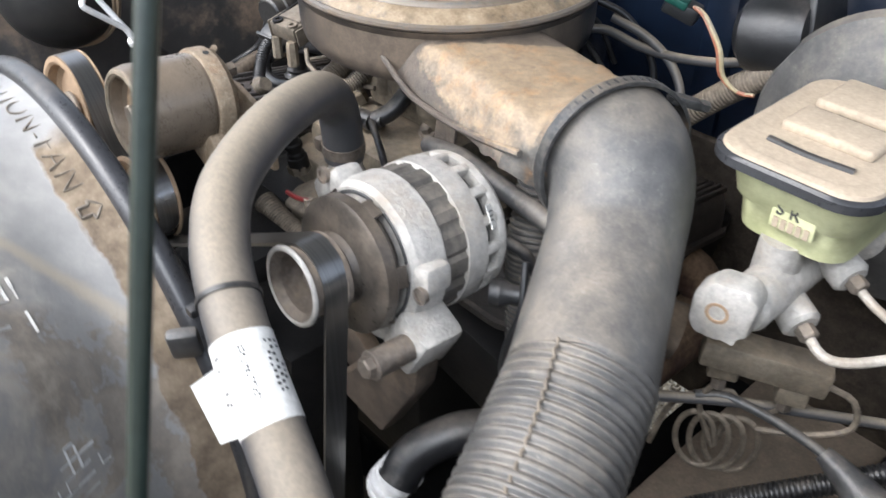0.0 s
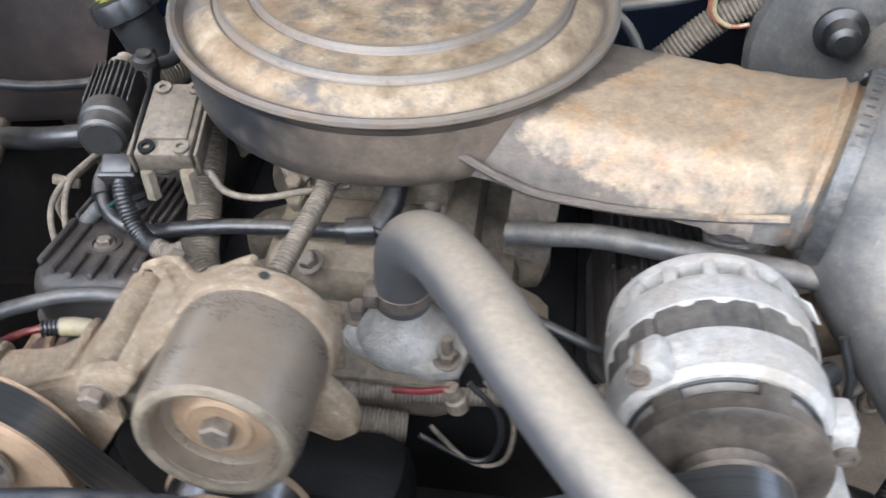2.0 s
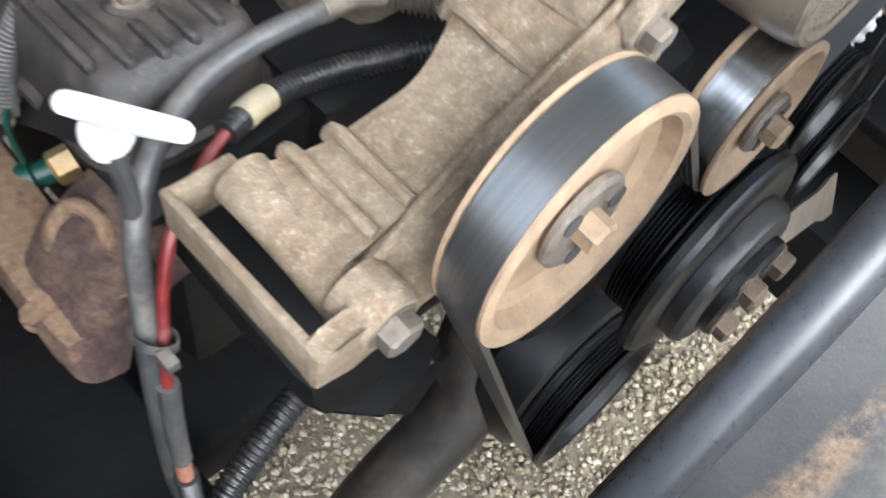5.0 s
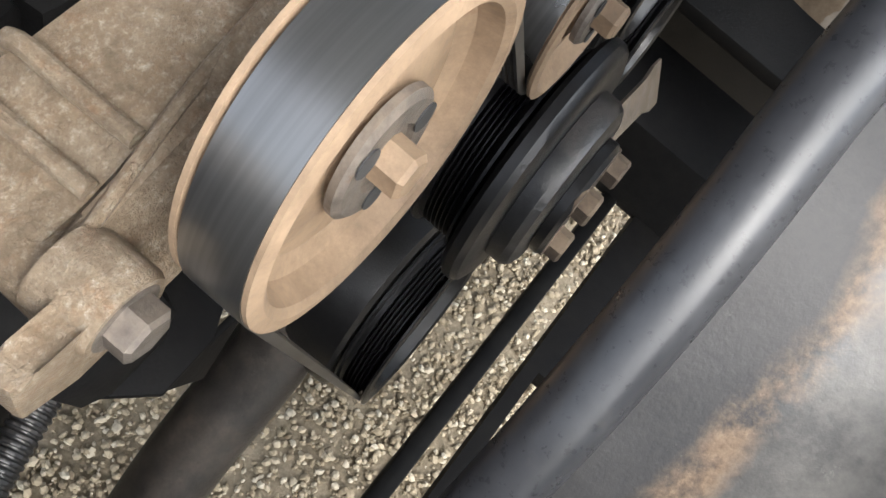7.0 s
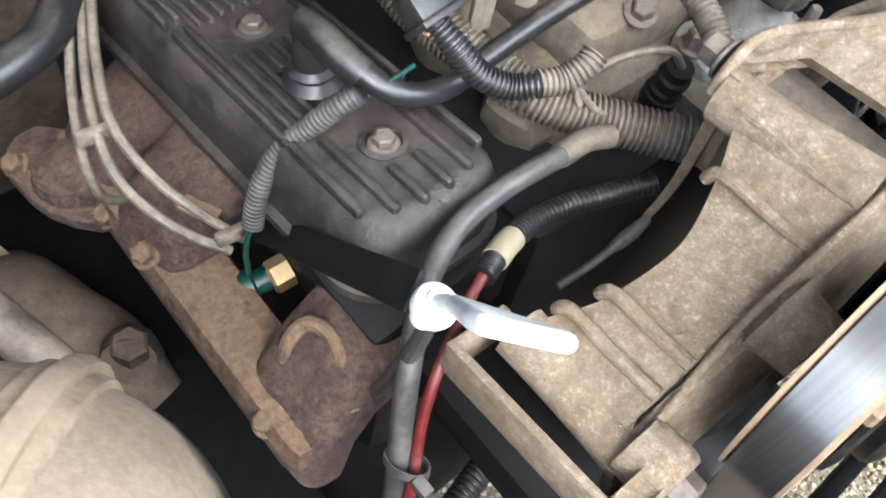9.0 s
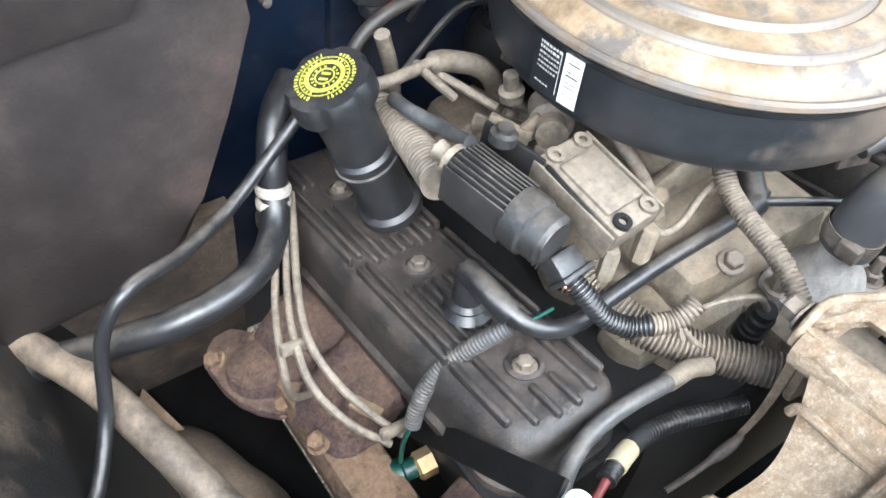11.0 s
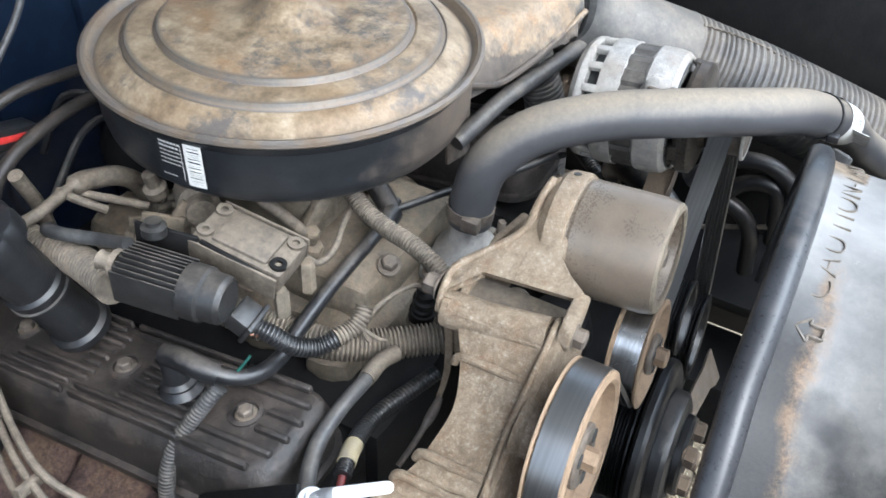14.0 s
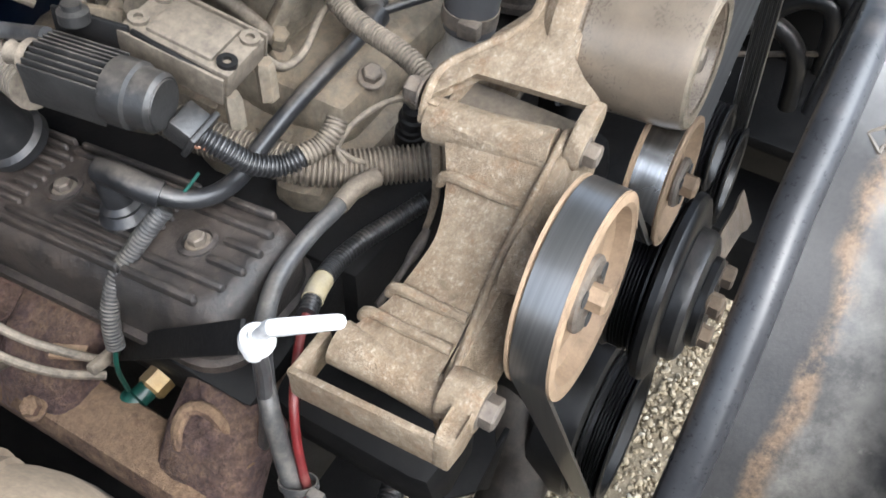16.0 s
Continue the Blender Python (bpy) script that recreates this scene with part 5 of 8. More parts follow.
    sweep(bm, [(-0.158, -0.262, 1.036), (-0.151, -0.261, 1.052), (-0.127, -0.260, 1.061), (-0.1080, -0.280, 1.0745), (-0.096, -0.295, 1.0845), (-0.0832, -0.3045, 1.0937), (-0.070, -0.305, 1.1022), (-0.055, -0.306, 1.1125), (-0.042, -0.309, 1.1215)], 0.0036, 10, 0.008)
    part("edge_bead", bm, CAST, plate)
    bm = B()
    lathe(bm, (-0.030, -0.3255, 1.1247), (0.2, 0.1, 1), [(0.0, 0), (0.0034, 0), (0.0036, 0.0006), (0.0, 0.0006)], 14)
    part("hole", bm, INK, plate)
    bm = B()
    slab(bm, [(-0.138, 0.965), (-0.148, 1.036), (-0.125, 1.052), (-0.07, 1.06), (0.0, 1.04), (0.0, 0.97), (-0.10, 0.95)], (0, -0.274, 0), (1, 0, 0), (0, 0, 1), 0.008, 0.003)
    part("rear_web", bm, CAST, root)
    # thin flange that runs down from the upper corner
    bm = B()
    flange = [(-0.153, 1.052), (-0.149, 1.032), (-0.144, 1.008), (-0.140, 0.975), (-0.140, 0.945), (-0.146, 0.928), (-0.155, 0.918)]
    edge = spline([(x, -0.2665, z) for x, z in flange], 0.004)
    strip = []
    for i, p in enumerate(edge):
        q = edge[min(i + 1, len(edge) - 1)] - edge[max(i - 1, 0)]
        side = Vector((-q.z, 0, q.x)).normalized()
        k = i / (len(edge) - 1)
        w, deep = 0.0019 - 0.0006 * k, 0.010 - 0.005 * k
        strip.append([bm.verts.new(p + side * a * w + Vector((0, c * deep / 2, 0))) for a, c in ((-1, -1), (1, -1), (1, 1), (-1, 1))])
    for a, b in zip(strip[:-1], strip[1:]):
        for k in range(4):
            bm.faces.new((a[k], a[(k + 1) % 4], b[(k + 1) % 4], b[k]))
    bm.faces.new(strip[0])
    bm.faces.new(list(reversed(strip[-1])))
    bmesh.ops.recalc_face_normals(bm, faces=bm.faces)
    part("flange", bm, CAST, root)
    bm = B()
    sweep(bm, [(-0.154, -0.268, 0.919), (-0.163, -0.268, 0.913), (-0.176, -0.267, 0.906), (-0.198, -0.265, 0.896), (-0.222, -0.262, 0.888)], lambda t: 0.0030 + 0.0022 * max(0.0, math.sin(math.pi * min(1, 2.4 * t))), 12, 0.004)
    part("flange_end", bm, STEEL, root)
    bm = B()
    hexbolt(bm, (-0.138, -0.252, 1.043), (0, 1, 0), 0.010, 0.014, 0.013)
    part("stud_nut", bm, STEEL, root)
    # leg of the plate with its bolt
    bm = B()
    slab(bm, [(-0.108, 1.068), (-0.116, 1.0745), (-0.126, 1.0755), (-0.141, 1.0715), (-0.151, 1.063), (-0.1560, 1.052), (-0.1535, 1.043), (-0.147, 1.0375), (-0.138, 1.036), (-0.128, 1.042), (-0.115, 1.060)], (0, -0.372, 0), (1, 0, 0), (0, 0, 1), 0.012, 0.003)
    part("bolt_boss", bm, CAST, root)
    bm = B()
    hexbolt(bm, (-0.141, -0.378, 1.051), (0, -1, 0), 0.0088, 0.010, 0.0112)
    part("bolt", bm, STEEL, root)
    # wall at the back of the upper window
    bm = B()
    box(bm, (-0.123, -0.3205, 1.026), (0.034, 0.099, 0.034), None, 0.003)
    part("window_wall", bm, COIL, root, "dark olive-brown casting inside the window")
    # lower window: outer bar, rear side and front side
    bm = B()
    a, b = Vector((-0.3385, -0.272, 0.950)), Vector((-0.3405, -0.391, 0.968))
    beam(bm, a, b, 0.0062, 0.030, bevel=0.0022)
    beam(bm, (-0.300, -0.2745, 0.950), (-0.3410, -0.2745, 0.950), 0.008, 0.030, bevel=0.0022)
    slab(bm, [(-0.344, 0.984), (-0.334, 0.981), (-0.318, 0.982), (-0.304, 0.991), (-0.288, 0.985), (-0.284, 0.962), (-0.300, 0.946), (-0.322, 0.942), (-0.344, 0.952)], (0, -0.386, 0), (1, 0, 0), (0, 0, 1), 0.013, 0.003)
    part("lower_window", bm, CAST, root)
    bm = B()
    lathe(bm, (-0.303, -0.372, 0.972), (0, -1, 0), [(0, -0.004), (0.018, -0.004), (0.0185, 0.020), (0.017, 0.023), (0, 0.023)], 28)
    part("bolt_boss", bm, CAST, root)
    bm = B()
    hexbolt(bm, (-0.303, -0.3945, 0.972), (0, -1, 0), 0.0115, 0.011, 0.0155)
    part("bolt", bm, STEEL, root)
    bm = B()
    lathe(bm, (-0.218, -0.368, 1.012), (0, -1, 0), [(0.026, 0), (0.024, 0.004), (0.021, 0.008), (0.0195, 0.024), (0, 0.024)], 32)
    part("shaft_boss", bm, CAST, root)


bracket()


def leaning(bm):
    for v in bm.verts:
        v.co.y += TILT * (v.co.z - 1.03)
    return bm


def pulley(name, label, c, r, y0, y1, material, recess=0.012, bolt=True, ribs=0, track=None):
    root = thing(name, (c[0], (y0 + y1) / 2 + TILT * (c[1] - r - 1.03), c[1] - r), label, "pulley", "belt pulleys")
    C = Vector((c[0], 0, c[1]))
    bm = B()
    prof = [(0.0, y0 + recess - 0.002), (r * 0.30, y0 + recess - 0.002), (r * 0.33, y0 + recess), (r * 0.72, y0 + recess + 0.004), (r * 0.82, y0 + recess), (r * 0.86, y0 + 0.002), (r * 0.91, y0), (r, y0 + 0.001), (r, y0 + 0.003), (r * 0.95, y0 + 0.0045)]
    if ribs:
        for k in range(ribs):
            ya, w = y0 + 0.006 + (y1 - y0 - 0.012) * k / ribs, (y1 - y0 - 0.012) / ribs
            prof += [(r * 0.90, ya + w * 0.25), (r * 0.95, ya + w * 0.6), (r * 0.95, ya + w * 0.8)]
    prof += [(r * 0.95, y1 - 0.0035), (r, y1 - 0.002), (r, y1), (r * 0.6, y1), (0, y1)]
    lathe(bm, C, (0, 1, 0), prof, 72)
    rim = part("wheel", leaning(bm), material, root)
    if track:
        bm = B()
        lathe(bm, C, (0, 1, 0), [(r * 0.94, y0 + 0.0045), (r * 0.956, y0 + 0.005), (r * 0.956, y1 - 0.004), (r * 0.94, y1 - 0.0035)], 72)
        part("belt_track", leaning(bm), track, rim, "polished steel belt track")
    if bolt:
        bm = B()
        lathe(bm, (c[0], y0 + recess - 0.003, c[1]), (0, -1, 0), [(0, 0), (r * 0.38, 0), (r * 0.38, 0.003), (r * 0.34, 0.005), (r * 0.2, 0.005), (r * 0.18, 0.003), (0, 0.003)], 40)
        hub = part("hub", leaning(bm), STEEL, root)
        for k in range(3):
            t = radians(20 + 120 * k)
            bm = B()
            lathe(bm, (c[0] + r * 0.27 * math.cos(t), y0 + recess - 0.0082, c[1] + r * 0.27 * math.sin(t)), (0, -1, 0), [(0, 0), (r * 0.085, 0), (r * 0.085, 0.0006), (0, 0.0006)], 14)
            part("hole", leaning(bm), INK, hub)
        bm = B()
        hexbolt(bm, (c[0], y0 + recess - 0.006, c[1]), (0, -1, 0), 0.0095, 0.013, 0)
        part("bolt", leaning(bm), TAN, root)
    return root


PS, IDL, WPC, CRK, ALT, LOW = (-0.218, 1.012), (-0.048, 0.971), (-0.025, 0.825), (-0.035, 0.570), (0.272, 1.0405), (0.25, 0.73)
pulley("idler_pulley", "large dusty tan steel belt pulley with a centre bolt", PS, 0.0705, -0.4255, -0.3945, TAN)
pulley("tensioner_pulley", "small dusty tan steel belt pulley with a polished belt track", IDL, 0.053, -0.428, -0.3955, TAN, 0.006, track=POLISHED)
pulley("water_pump_pulley", "black grooved water pump pulley", WPC, 0.076, -0.4255, -0.3945, PULLEYBLACK, 0.01, False, 6)
pulley("crank_pulley", "black grooved crankshaft pulley", CRK, 0.088, -0.428, -0.3945, PULLEYBLACK, 0.012, False, 6)
bm = B()
lathe(bm, (CRK[0], 0, CRK[1]), (0, 1, 0), [(0, -0.3925), (0.092, -0.3925), (0.097, -0.389), (0.098, -0.382), (0.098, -0.345), (0.094, -0.340), (0, -0.340)], 64)
tagged(make("crank_balancer", leaning(bm), PULLEYBLACK), "black crankshaft balancer behind the lower pulley", "balancer")
pulley("pump_pulley", "black pulley of the pump under the alternator", LOW, 0.060, -0.428, -0.3945, PULLEYBLACK, 0.01, False, 6)
pulley("grooved_pulley", "small black grooved idler pulley below the belt", (0.112, 0.882), 0.044, -0.428, -0.3945, PULLEYBLACK, 0.008, False, 6)


def belt():
    """One closed ribbon round the pulleys, in a plane across the engine."""
    ya, yb, th = -0.4225, -0.3985, 0.0042
    loops = [(PS, 0.0690, 1), (IDL, 0.0528, -1), (ALT, 0.0345, 1), (LOW, 0.058, 1), (CRK, 0.0855, 1)]
    pts = []
    n = len(loops)
    tang = []
    for i in range(n):
        (c1, r1, s1), (c2, r2, s2) = loops[i], loops[(i + 1) % n]
        d = Vector((c2[0] - c1[0], c2[1] - c1[1]))
        L, a = d.length, math.atan2(d.y, d.x)
        # signed radii: turning clockwise is +
        k = (s1 * r1 - s2 * r2) / L
        off = a + math.pi / 2 - math.asin(max(-1, min(1, k)))
        nx, ny = math.cos(off), math.sin(off)
        tang.append((Vector((c1[0] + s1 * r1 * nx, c1[1] + s1 * r1 * ny)), Vector((c2[0] + s2 * r2 * nx, c2[1] + s2 * r2 * ny))))
    for i in range(n):
        c, r, s = loops[i]
        p_in, p_out = tang[i - 1][1], tang[i][0]
        a0 = math.atan2(p_in.y - c[1], p_in.x - c[0])
        a1 = math.atan2(p_out.y - c[1], p_out.x - c[0])
        if s > 0:
            while a1 > a0:
                a1 -= 2 * math.pi
        else:
            while a1 < a0:
                a1 += 2 * math.pi
        m = max(4, int(abs(a1 - a0) / 0.12))
        for k in range(m + 1):
            a = a0 + (a1 - a0) * k / m
            pts.append(Vector((c[0] + r * math.cos(a), 0, c[1] + r * math.sin(a))))
        q = tang[i][1]
        for k in range(1, 6):
            f = k / 6
            pts.append(Vector((p_out.x + (q.x - p_out.x) * f, 0, p_out.y + (q.y - p_out.y) * f)))
    bm = B()
    N = len(pts)
    rings = []
    for i in range(N):
        t = (pts[(i + 1) % N] - pts[i - 1]).normalized()
        nrm = Vector((-t.z, 0, t.x))
        prof = [(ya, th / 2), (yb, th / 2)] + [(yb + (ya - yb) * (j + o) / 6, -th / 2 + (0.0016 if o in (0.15, 0.85) else 0.0)) for j in range(6) for o in (0.15, 0.3, 0.7, 0.85)]
        rings.append([bm.verts.new(pts[i] + nrm * h + Vector((0, y, 0))) for y, h in prof])
    K = len(rings[0])
    for i in range(N):
        a, b = rings[i], rings[(i + 1) % N]
        for k in range(K):
            j = (k + 1) % K
            bm.faces.new((a[k], a[j], b[j], b[k]))
    tagged(make("drive_belt", leaning(bm), BELT, 40), "black ribbed rubber drive belt round the pulleys", "belt")


belt()


def fan():
    root = thing("cooling_fan", (-0.07, -0.47, 0.80), "black fan clutch with a stacked hub in the shroud", "fan")
    C = (WPC[0], 0, WPC[1])
    bm = B()
    lathe(bm, C, (0, 1, 0), [(0, -0.445), (0.080, -0.445), (0.088, -0.442), (0.091, -0.438), (0.091, -0.432), (0.087, -0.4285), (0, -0.428)], 64)
    part("clutch", leaning(bm), PULLEYBLACK, root)
    bm = B()
    lathe(bm, C, (0, 1, 0), [(0, -0.464), (0.053, -0.464), (0.060, -0.461), (0.063, -0.456), (0.063, -0.4455), (0, -0.4455)], 56)
    part("bearing_housing", leaning(bm), BLACK, root)
    bm = B()
    lathe(bm, C, (0, 1, 0), [(0, -0.474), (0.040, -0.474), (0.043, -0.471), (0.043, -0.4645), (0, -0.4645)], 48)
    hub = part("hub", leaning(bm), PULLEYBLACK, root)
    for k in range(4):
        t = radians(90 * k + 40)
        bm = B()
        hexbolt(bm, (C[0] + 0.028 * math.cos(t), -0.474, C[2] + 0.030 * math.sin(t)), (0, -1, 0), 0.011, 0.011, 0.013)
        part("nut", leaning(bm), DIRT, hub)
    t = radians(-23)
    d, s = Vector((math.cos(t), 0, math.sin(t))), Vector((-math.sin(t), 0, math.cos(t)))
    bm = B()
    slab(bm, [(0.05, -0.012), (0.22, -0.014), (0.25, -0.022), (0.28, -0.022), (0.28, 0.018), (0.25, 0.018), (0.22, 0.012), (0.05, 0.012)], Vector((C[0], -0.455, C[2])), d, (s * 0.85 + Vector((0, 0.5, 0))), 0.003, 0.001)
    part("blade", leaning(bm), STEEL, root, "bare steel fan blade")


fan()


# ---- hoses, wires and small things on the passenger side ----
def tube_thing(name, label, category, points, radius, material, ribs=0.0, depth=0.16, segs=14, step=0.006, group=""):
    bm = B()
    sweep(bm, points, radius, segs, step, ribs, depth)
    return tagged(make(name, bm, material, 40 if not ribs else 25), label, category, group)


def oil_filler():
    a, b = Vector((-0.256, 0.088, 0.922)), Vector((-0.318, 0.100, 1.081))
    ax = (b - a).normalized()
    L = (b - a).length
    root = thing("oil_filler", a, "black plastic oil filler tube with a yellow-printed screw cap", "oil filler")
    bm = B()
    lathe(bm, a, ax, [(0.031, -0.006), (0.031, 0.003), (0.026, 0.007), (0.025, L * 0.40), (0.0285, L * 0.42), (0.0290, L * 0.47), (0.0255, L * 0.49), (0.0265, L * 0.86), (0, L * 0.86)], 40)
    part("tube", bm, BLACK, root)
    bm = B()
    lathe(bm, a, ax, [(0.0265, L * 0.395), (0.0300, L * 0.40), (0.0300, L * 0.412), (0.028, L * 0.416)], 40)
    part("seam_ring", bm, GREYWIRE, root)
    bm = B()
    lathe(bm, a, ax, [(0.0265, L * 0.835), (0.034, L * 0.840), (0.0375, L * 0.855), (0.0378, L * 0.945), (0.0355, L * 0.978), (0.031, L * 0.985), (0.0, L * 0.99)], 96,
          wave=lambda t: 1.0 - 0.085 * max(0.0, math.cos(t * 6)) ** 2)
    cap = part("cap", bm, BLACK, root, "black scalloped cap")
    # printed rings and bars
    rot = frame_of(ax, (-1, -0.6, 0))
    top = a + ax * (L * 0.99 + 0.0006)
    for r0, r1 in ((0.0205, 0.0212), (0.0135, 0.0172), (0.0075, 0.0086)):
        bm = B()
        lathe(bm, top, ax, [(r0, 0), (r0, 0.0004), (r1, 0.0004), (r1, 0)], 48)
        part("printed_ring", bm, YELLOW, cap)
    bm = B()
    for ring, n, h in ((0.0245, 44, 0.0036), (0.0190, 30, 0.0024), (0.0108, 16, 0.0024)):
        for k in range(n):
            if k % (n // 2) < n // 9:
                continue
            t = 2 * math.pi * k / n
            p = top + rot @ Vector((ring * math.cos(t), ring * math.sin(t), 0))
            box(bm, p, (h * (0.95 if k % 3 else 0.6), 0.0010 + 0.0008 * (k % 2), 0.0005), rot @ Matrix.Rotation(t, 3, "Z"), 0)
    for dx in (-0.003, 0.003):
        box(bm, top + rot @ Vector((dx, 0, 0)), (0.0022, 0.008, 0.0005), rot, 0)
    ob = part("printing", bm, YELLOW, cap)
    tagged(ob, kind="stuff")


oil_filler()


def solenoid():
    a, b = Vector((-0.270, -0.018, 1.055)), Vector((-0.252, -0.112, 1.050))
    ax = (b - a).normalized()
    rot = frame_of(ax)
    root = thing("vacuum_solenoid", (-0.262, -0.06, 1.03), "black plastic solenoid with cooling fins and a round end cap", "solenoid")
    bm = B()
    lathe(bm, a, ax, [(0, 0.0), (0.016, 0.0), (0.016, 0.062), (0, 0.062)], 24)
    body = part("core", bm, SOLENOID, root)
    for k in range(9):
        off = -0.020 + 0.005 * k
        bm = B()
        side = rot @ Vector((0, 1, 0))
        c = a + ax * 0.032 + side * off
        box(bm, c, (0.044 - abs(off) * 0.5, 0.0018, 0.060), rot, 0.0006)
        part("fin", bm, SOLENOID, body)
    bm = B()
    lathe(bm, a + ax * 0.060, ax, [(0, 0), (0.0235, 0), (0.0245, 0.004), (0.0245, 0.018), (0.022, 0.020), (0.0215, 0.034), (0.019, 0.037), (0.018, 0.0365), (0.0175, 0.038), (0, 0.038)], 40)
    part("end_cap", bm, SOLENOID, root)
    bm = B()
    lathe(bm, a - ax * 0.001 + rot @ Vector((0.004, 0, 0)), -ax, [(0.014, 0), (0.014, 0.006), (0.008, 0.007), (0.008, 0.018), (0.009, 0.02), (0.0, 0.02)], 20)
    part("vacuum_port", bm, LOOM, root)
    bm = B()
    lathe(bm, Vector((-0.238, -0.028, 1.076)), (0.1, 0, 1), [(0, 0), (0.011, 0), (0.011, 0.008), (0.007, 0.010), (0.007, 0.014), (0, 0.014)], 24)
    part("mount_nut", bm, SOLENOID, root)
    bm = B()
    beam(bm, (-0.238, -0.005, 1.068), (-0.222, -0.06, 1.062), 0.004, 0.026, bevel=0.0015)
    beam(bm, (-0.222, -0.06, 1.062), (-0.216, -0.125, 1.045), 0.004, 0.024, bevel=0.0015)
    part("bracket", bm, DARK, root, "dark steel mounting bracket")
    bm = B()
    r2 = frame_of(Vector((0.10, -0.8, -0.5)))
    box(bm, (-0.240, -0.117, 1.024), (0.020, 0.028, 0.020), r2, 0.003)
    box(bm, (-0.238, -0.126, 1.018), (0.024, 0.034, 0.005), r2, 0.0015)
    part("connector", bm, SOLENOID, root, "grey-black electrical connector")
    for k, m in enumerate((ORANGE, CREAM, GREYWIRE, RED)):
        bm = B()
        o = 0.0055 * (k - 1.5)
        sweep(bm, [(-0.2405 + o * 0.9, -0.1205 + o * 0.15, 1.0165 - abs(o) * 0.3), (-0.2385 + o * 0.7, -0.1290, 1.0120), (-0.2335 + o * 0.25, -0.1385, 1.0065)], 0.0013, 6, 0.004)
        part("pigtail", bm, m, root)


solenoid()


def ignition_coil():
    a, b = Vector((-0.196, -0.050, 1.074)), Vector((-0.187, -0.134, 1.058))
    ax = (b - a).normalized()
    rot = frame_of(ax)
    up, side = rot @ Vector((1, 0, 0)), rot @ Vector((0, 1, 0))
    if up.z < 0:
        up = -up
    c = (a + b) / 2
    root = thing("ignition_coil", (-0.19, -0.09, 1.03), "dusty tan ignition coil with a flat top in a steel frame", "ignition coil")
    bm = B()
    box(bm, c - up * 0.012, (0.022, 0.050, 0.088), rot, 0.003)
    body = part("body", bm, COIL, root)
    bm = B()
    box(bm, c - up * 0.001, (0.006, 0.040, 0.054), rot, 0.0025)
    part("cover", bm, COIL, body)
    for k, (u, v) in enumerate(((-0.016, 0.036), (0.014, 0.036), (-0.016, -0.036), (0.014, -0.036))):
        bm = B()
        p = c + side * u + ax * v
        lathe(bm, p - up * 0.001, up, [(0.0075, -0.003), (0.0075, 0.003), (0.0035, 0.003), (0.0035, -0.001), (0, -0.001)], 18)
        part("terminal", bm, COIL if k != 1 else DARK, body)
    bm = B()
    beam(bm, a - up * 0.014 - side * 0.029, b - up * 0.014 - side * 0.029, 0.003, 0.024, up, 0.001)
    part("frame_side", bm, COIL, root)
    bm = B()
    beam(bm, a - up * 0.014 + side * 0.029, b - up * 0.014 + side * 0.029, 0.003, 0.024, up, 0.001)
    part("frame_side", bm, COIL, root)
    bm = B()
    hexbolt(bm, (-0.168, -0.132, 1.005), (0, 0, 1), 0.008, 0.034)
    part("leg", bm, MANIFOLD, root)
    bm = B()
    hexbolt(bm, (-0.206, -0.132, 1.005), (0, 0, 1), 0.007, 0.030)
    part("leg", bm, MANIFOLD, root)


ignition_coil()


def pcv():
    root = thing("pcv_hose", (-0.275, -0.065, 0.93), "black rubber crankcase hose with an elbow on the valve cover", "hose")
    bm = B()
    lathe(bm, (-0.274, -0.062, slope_z(-0.062)), (0, 0.15, 1), [(0, 0), (0.020, 0), (0.021, 0.006), (0.017, 0.010), (0.015, 0.012), (0.017, 0.016), (0.013, 0.020), (0.011, 0.045), (0, 0.045)], 28)
    part("grommet", bm, HOSEBLACK, root)
    bm = B()
    sweep(bm, [(-0.278, -0.056, 0.978), (-0.279, -0.075, 0.983), (-0.277, -0.097, 0.981), (-0.273, -0.109, 0.977)], 0.0108, 18, 0.005)
    part("elbow", bm, HOSEBLACK, root)
    bm = B()
    sweep(bm, [(-0.275, -0.104, 0.979), (-0.266, -0.120, 0.972), (-0.248, -0.132, 0.966), (-0.220, -0.135, 0.962), (-0.190, -0.132, 0.966), (-0.150, -0.131, 0.973), (-0.103, -0.130, 0.977), (-0.050, -0.129, 0.979), (-0.010, -0.126, 0.980), (0.01, -0.12, 0.985)], 0.0076, 16, 0.006)
    part("hose", bm, HOSEBLACK, root)
    bm = B()
    sweep(bm, [(-0.030, -0.128, 0.979), (-0.004, -0.125, 0.981)], 0.0125, 16, 0.006)
    sweep(bm, [(-0.004, -0.125, 0.981), (0.008, -0.10, 0.995), (0.012, -0.07, 1.02)], 0.0120, 16, 0.006)
    part("end_boot", bm, HOSEBLACK, root)


pcv()

tube_thing("wiring_loom", "dusty tan ribbed wiring loom of the engine", "wiring loom", [(-0.205, 0.02, 0.985), (-0.196, -0.03, 0.965), (-0.190, -0.068, 0.952), (-0.180, -0.108, 0.946), (-0.168, -0.150, 0.941), (-0.146, -0.183, 0.936), (-0.120, -0.214, 0.934), (-0.09, -0.252, 0.936), (-0.06, -0.28, 0.935)], 0.0164, LOOM, 0.0042, 0.19, 22, group="wiring looms")
tube_thing("wiring_loom", "black ribbed loom from the solenoid connector", "wiring loom", [(-0.238, -0.126, 1.016), (-0.232, -0.140, 1.006), (-0.222, -0.154, 0.990), (-0.206, -0.167, 0.981), (-0.190, -0.178, 0.984)], 0.0088, LOOMBLACK, 0.0036, 0.20, 16, group="wiring looms")
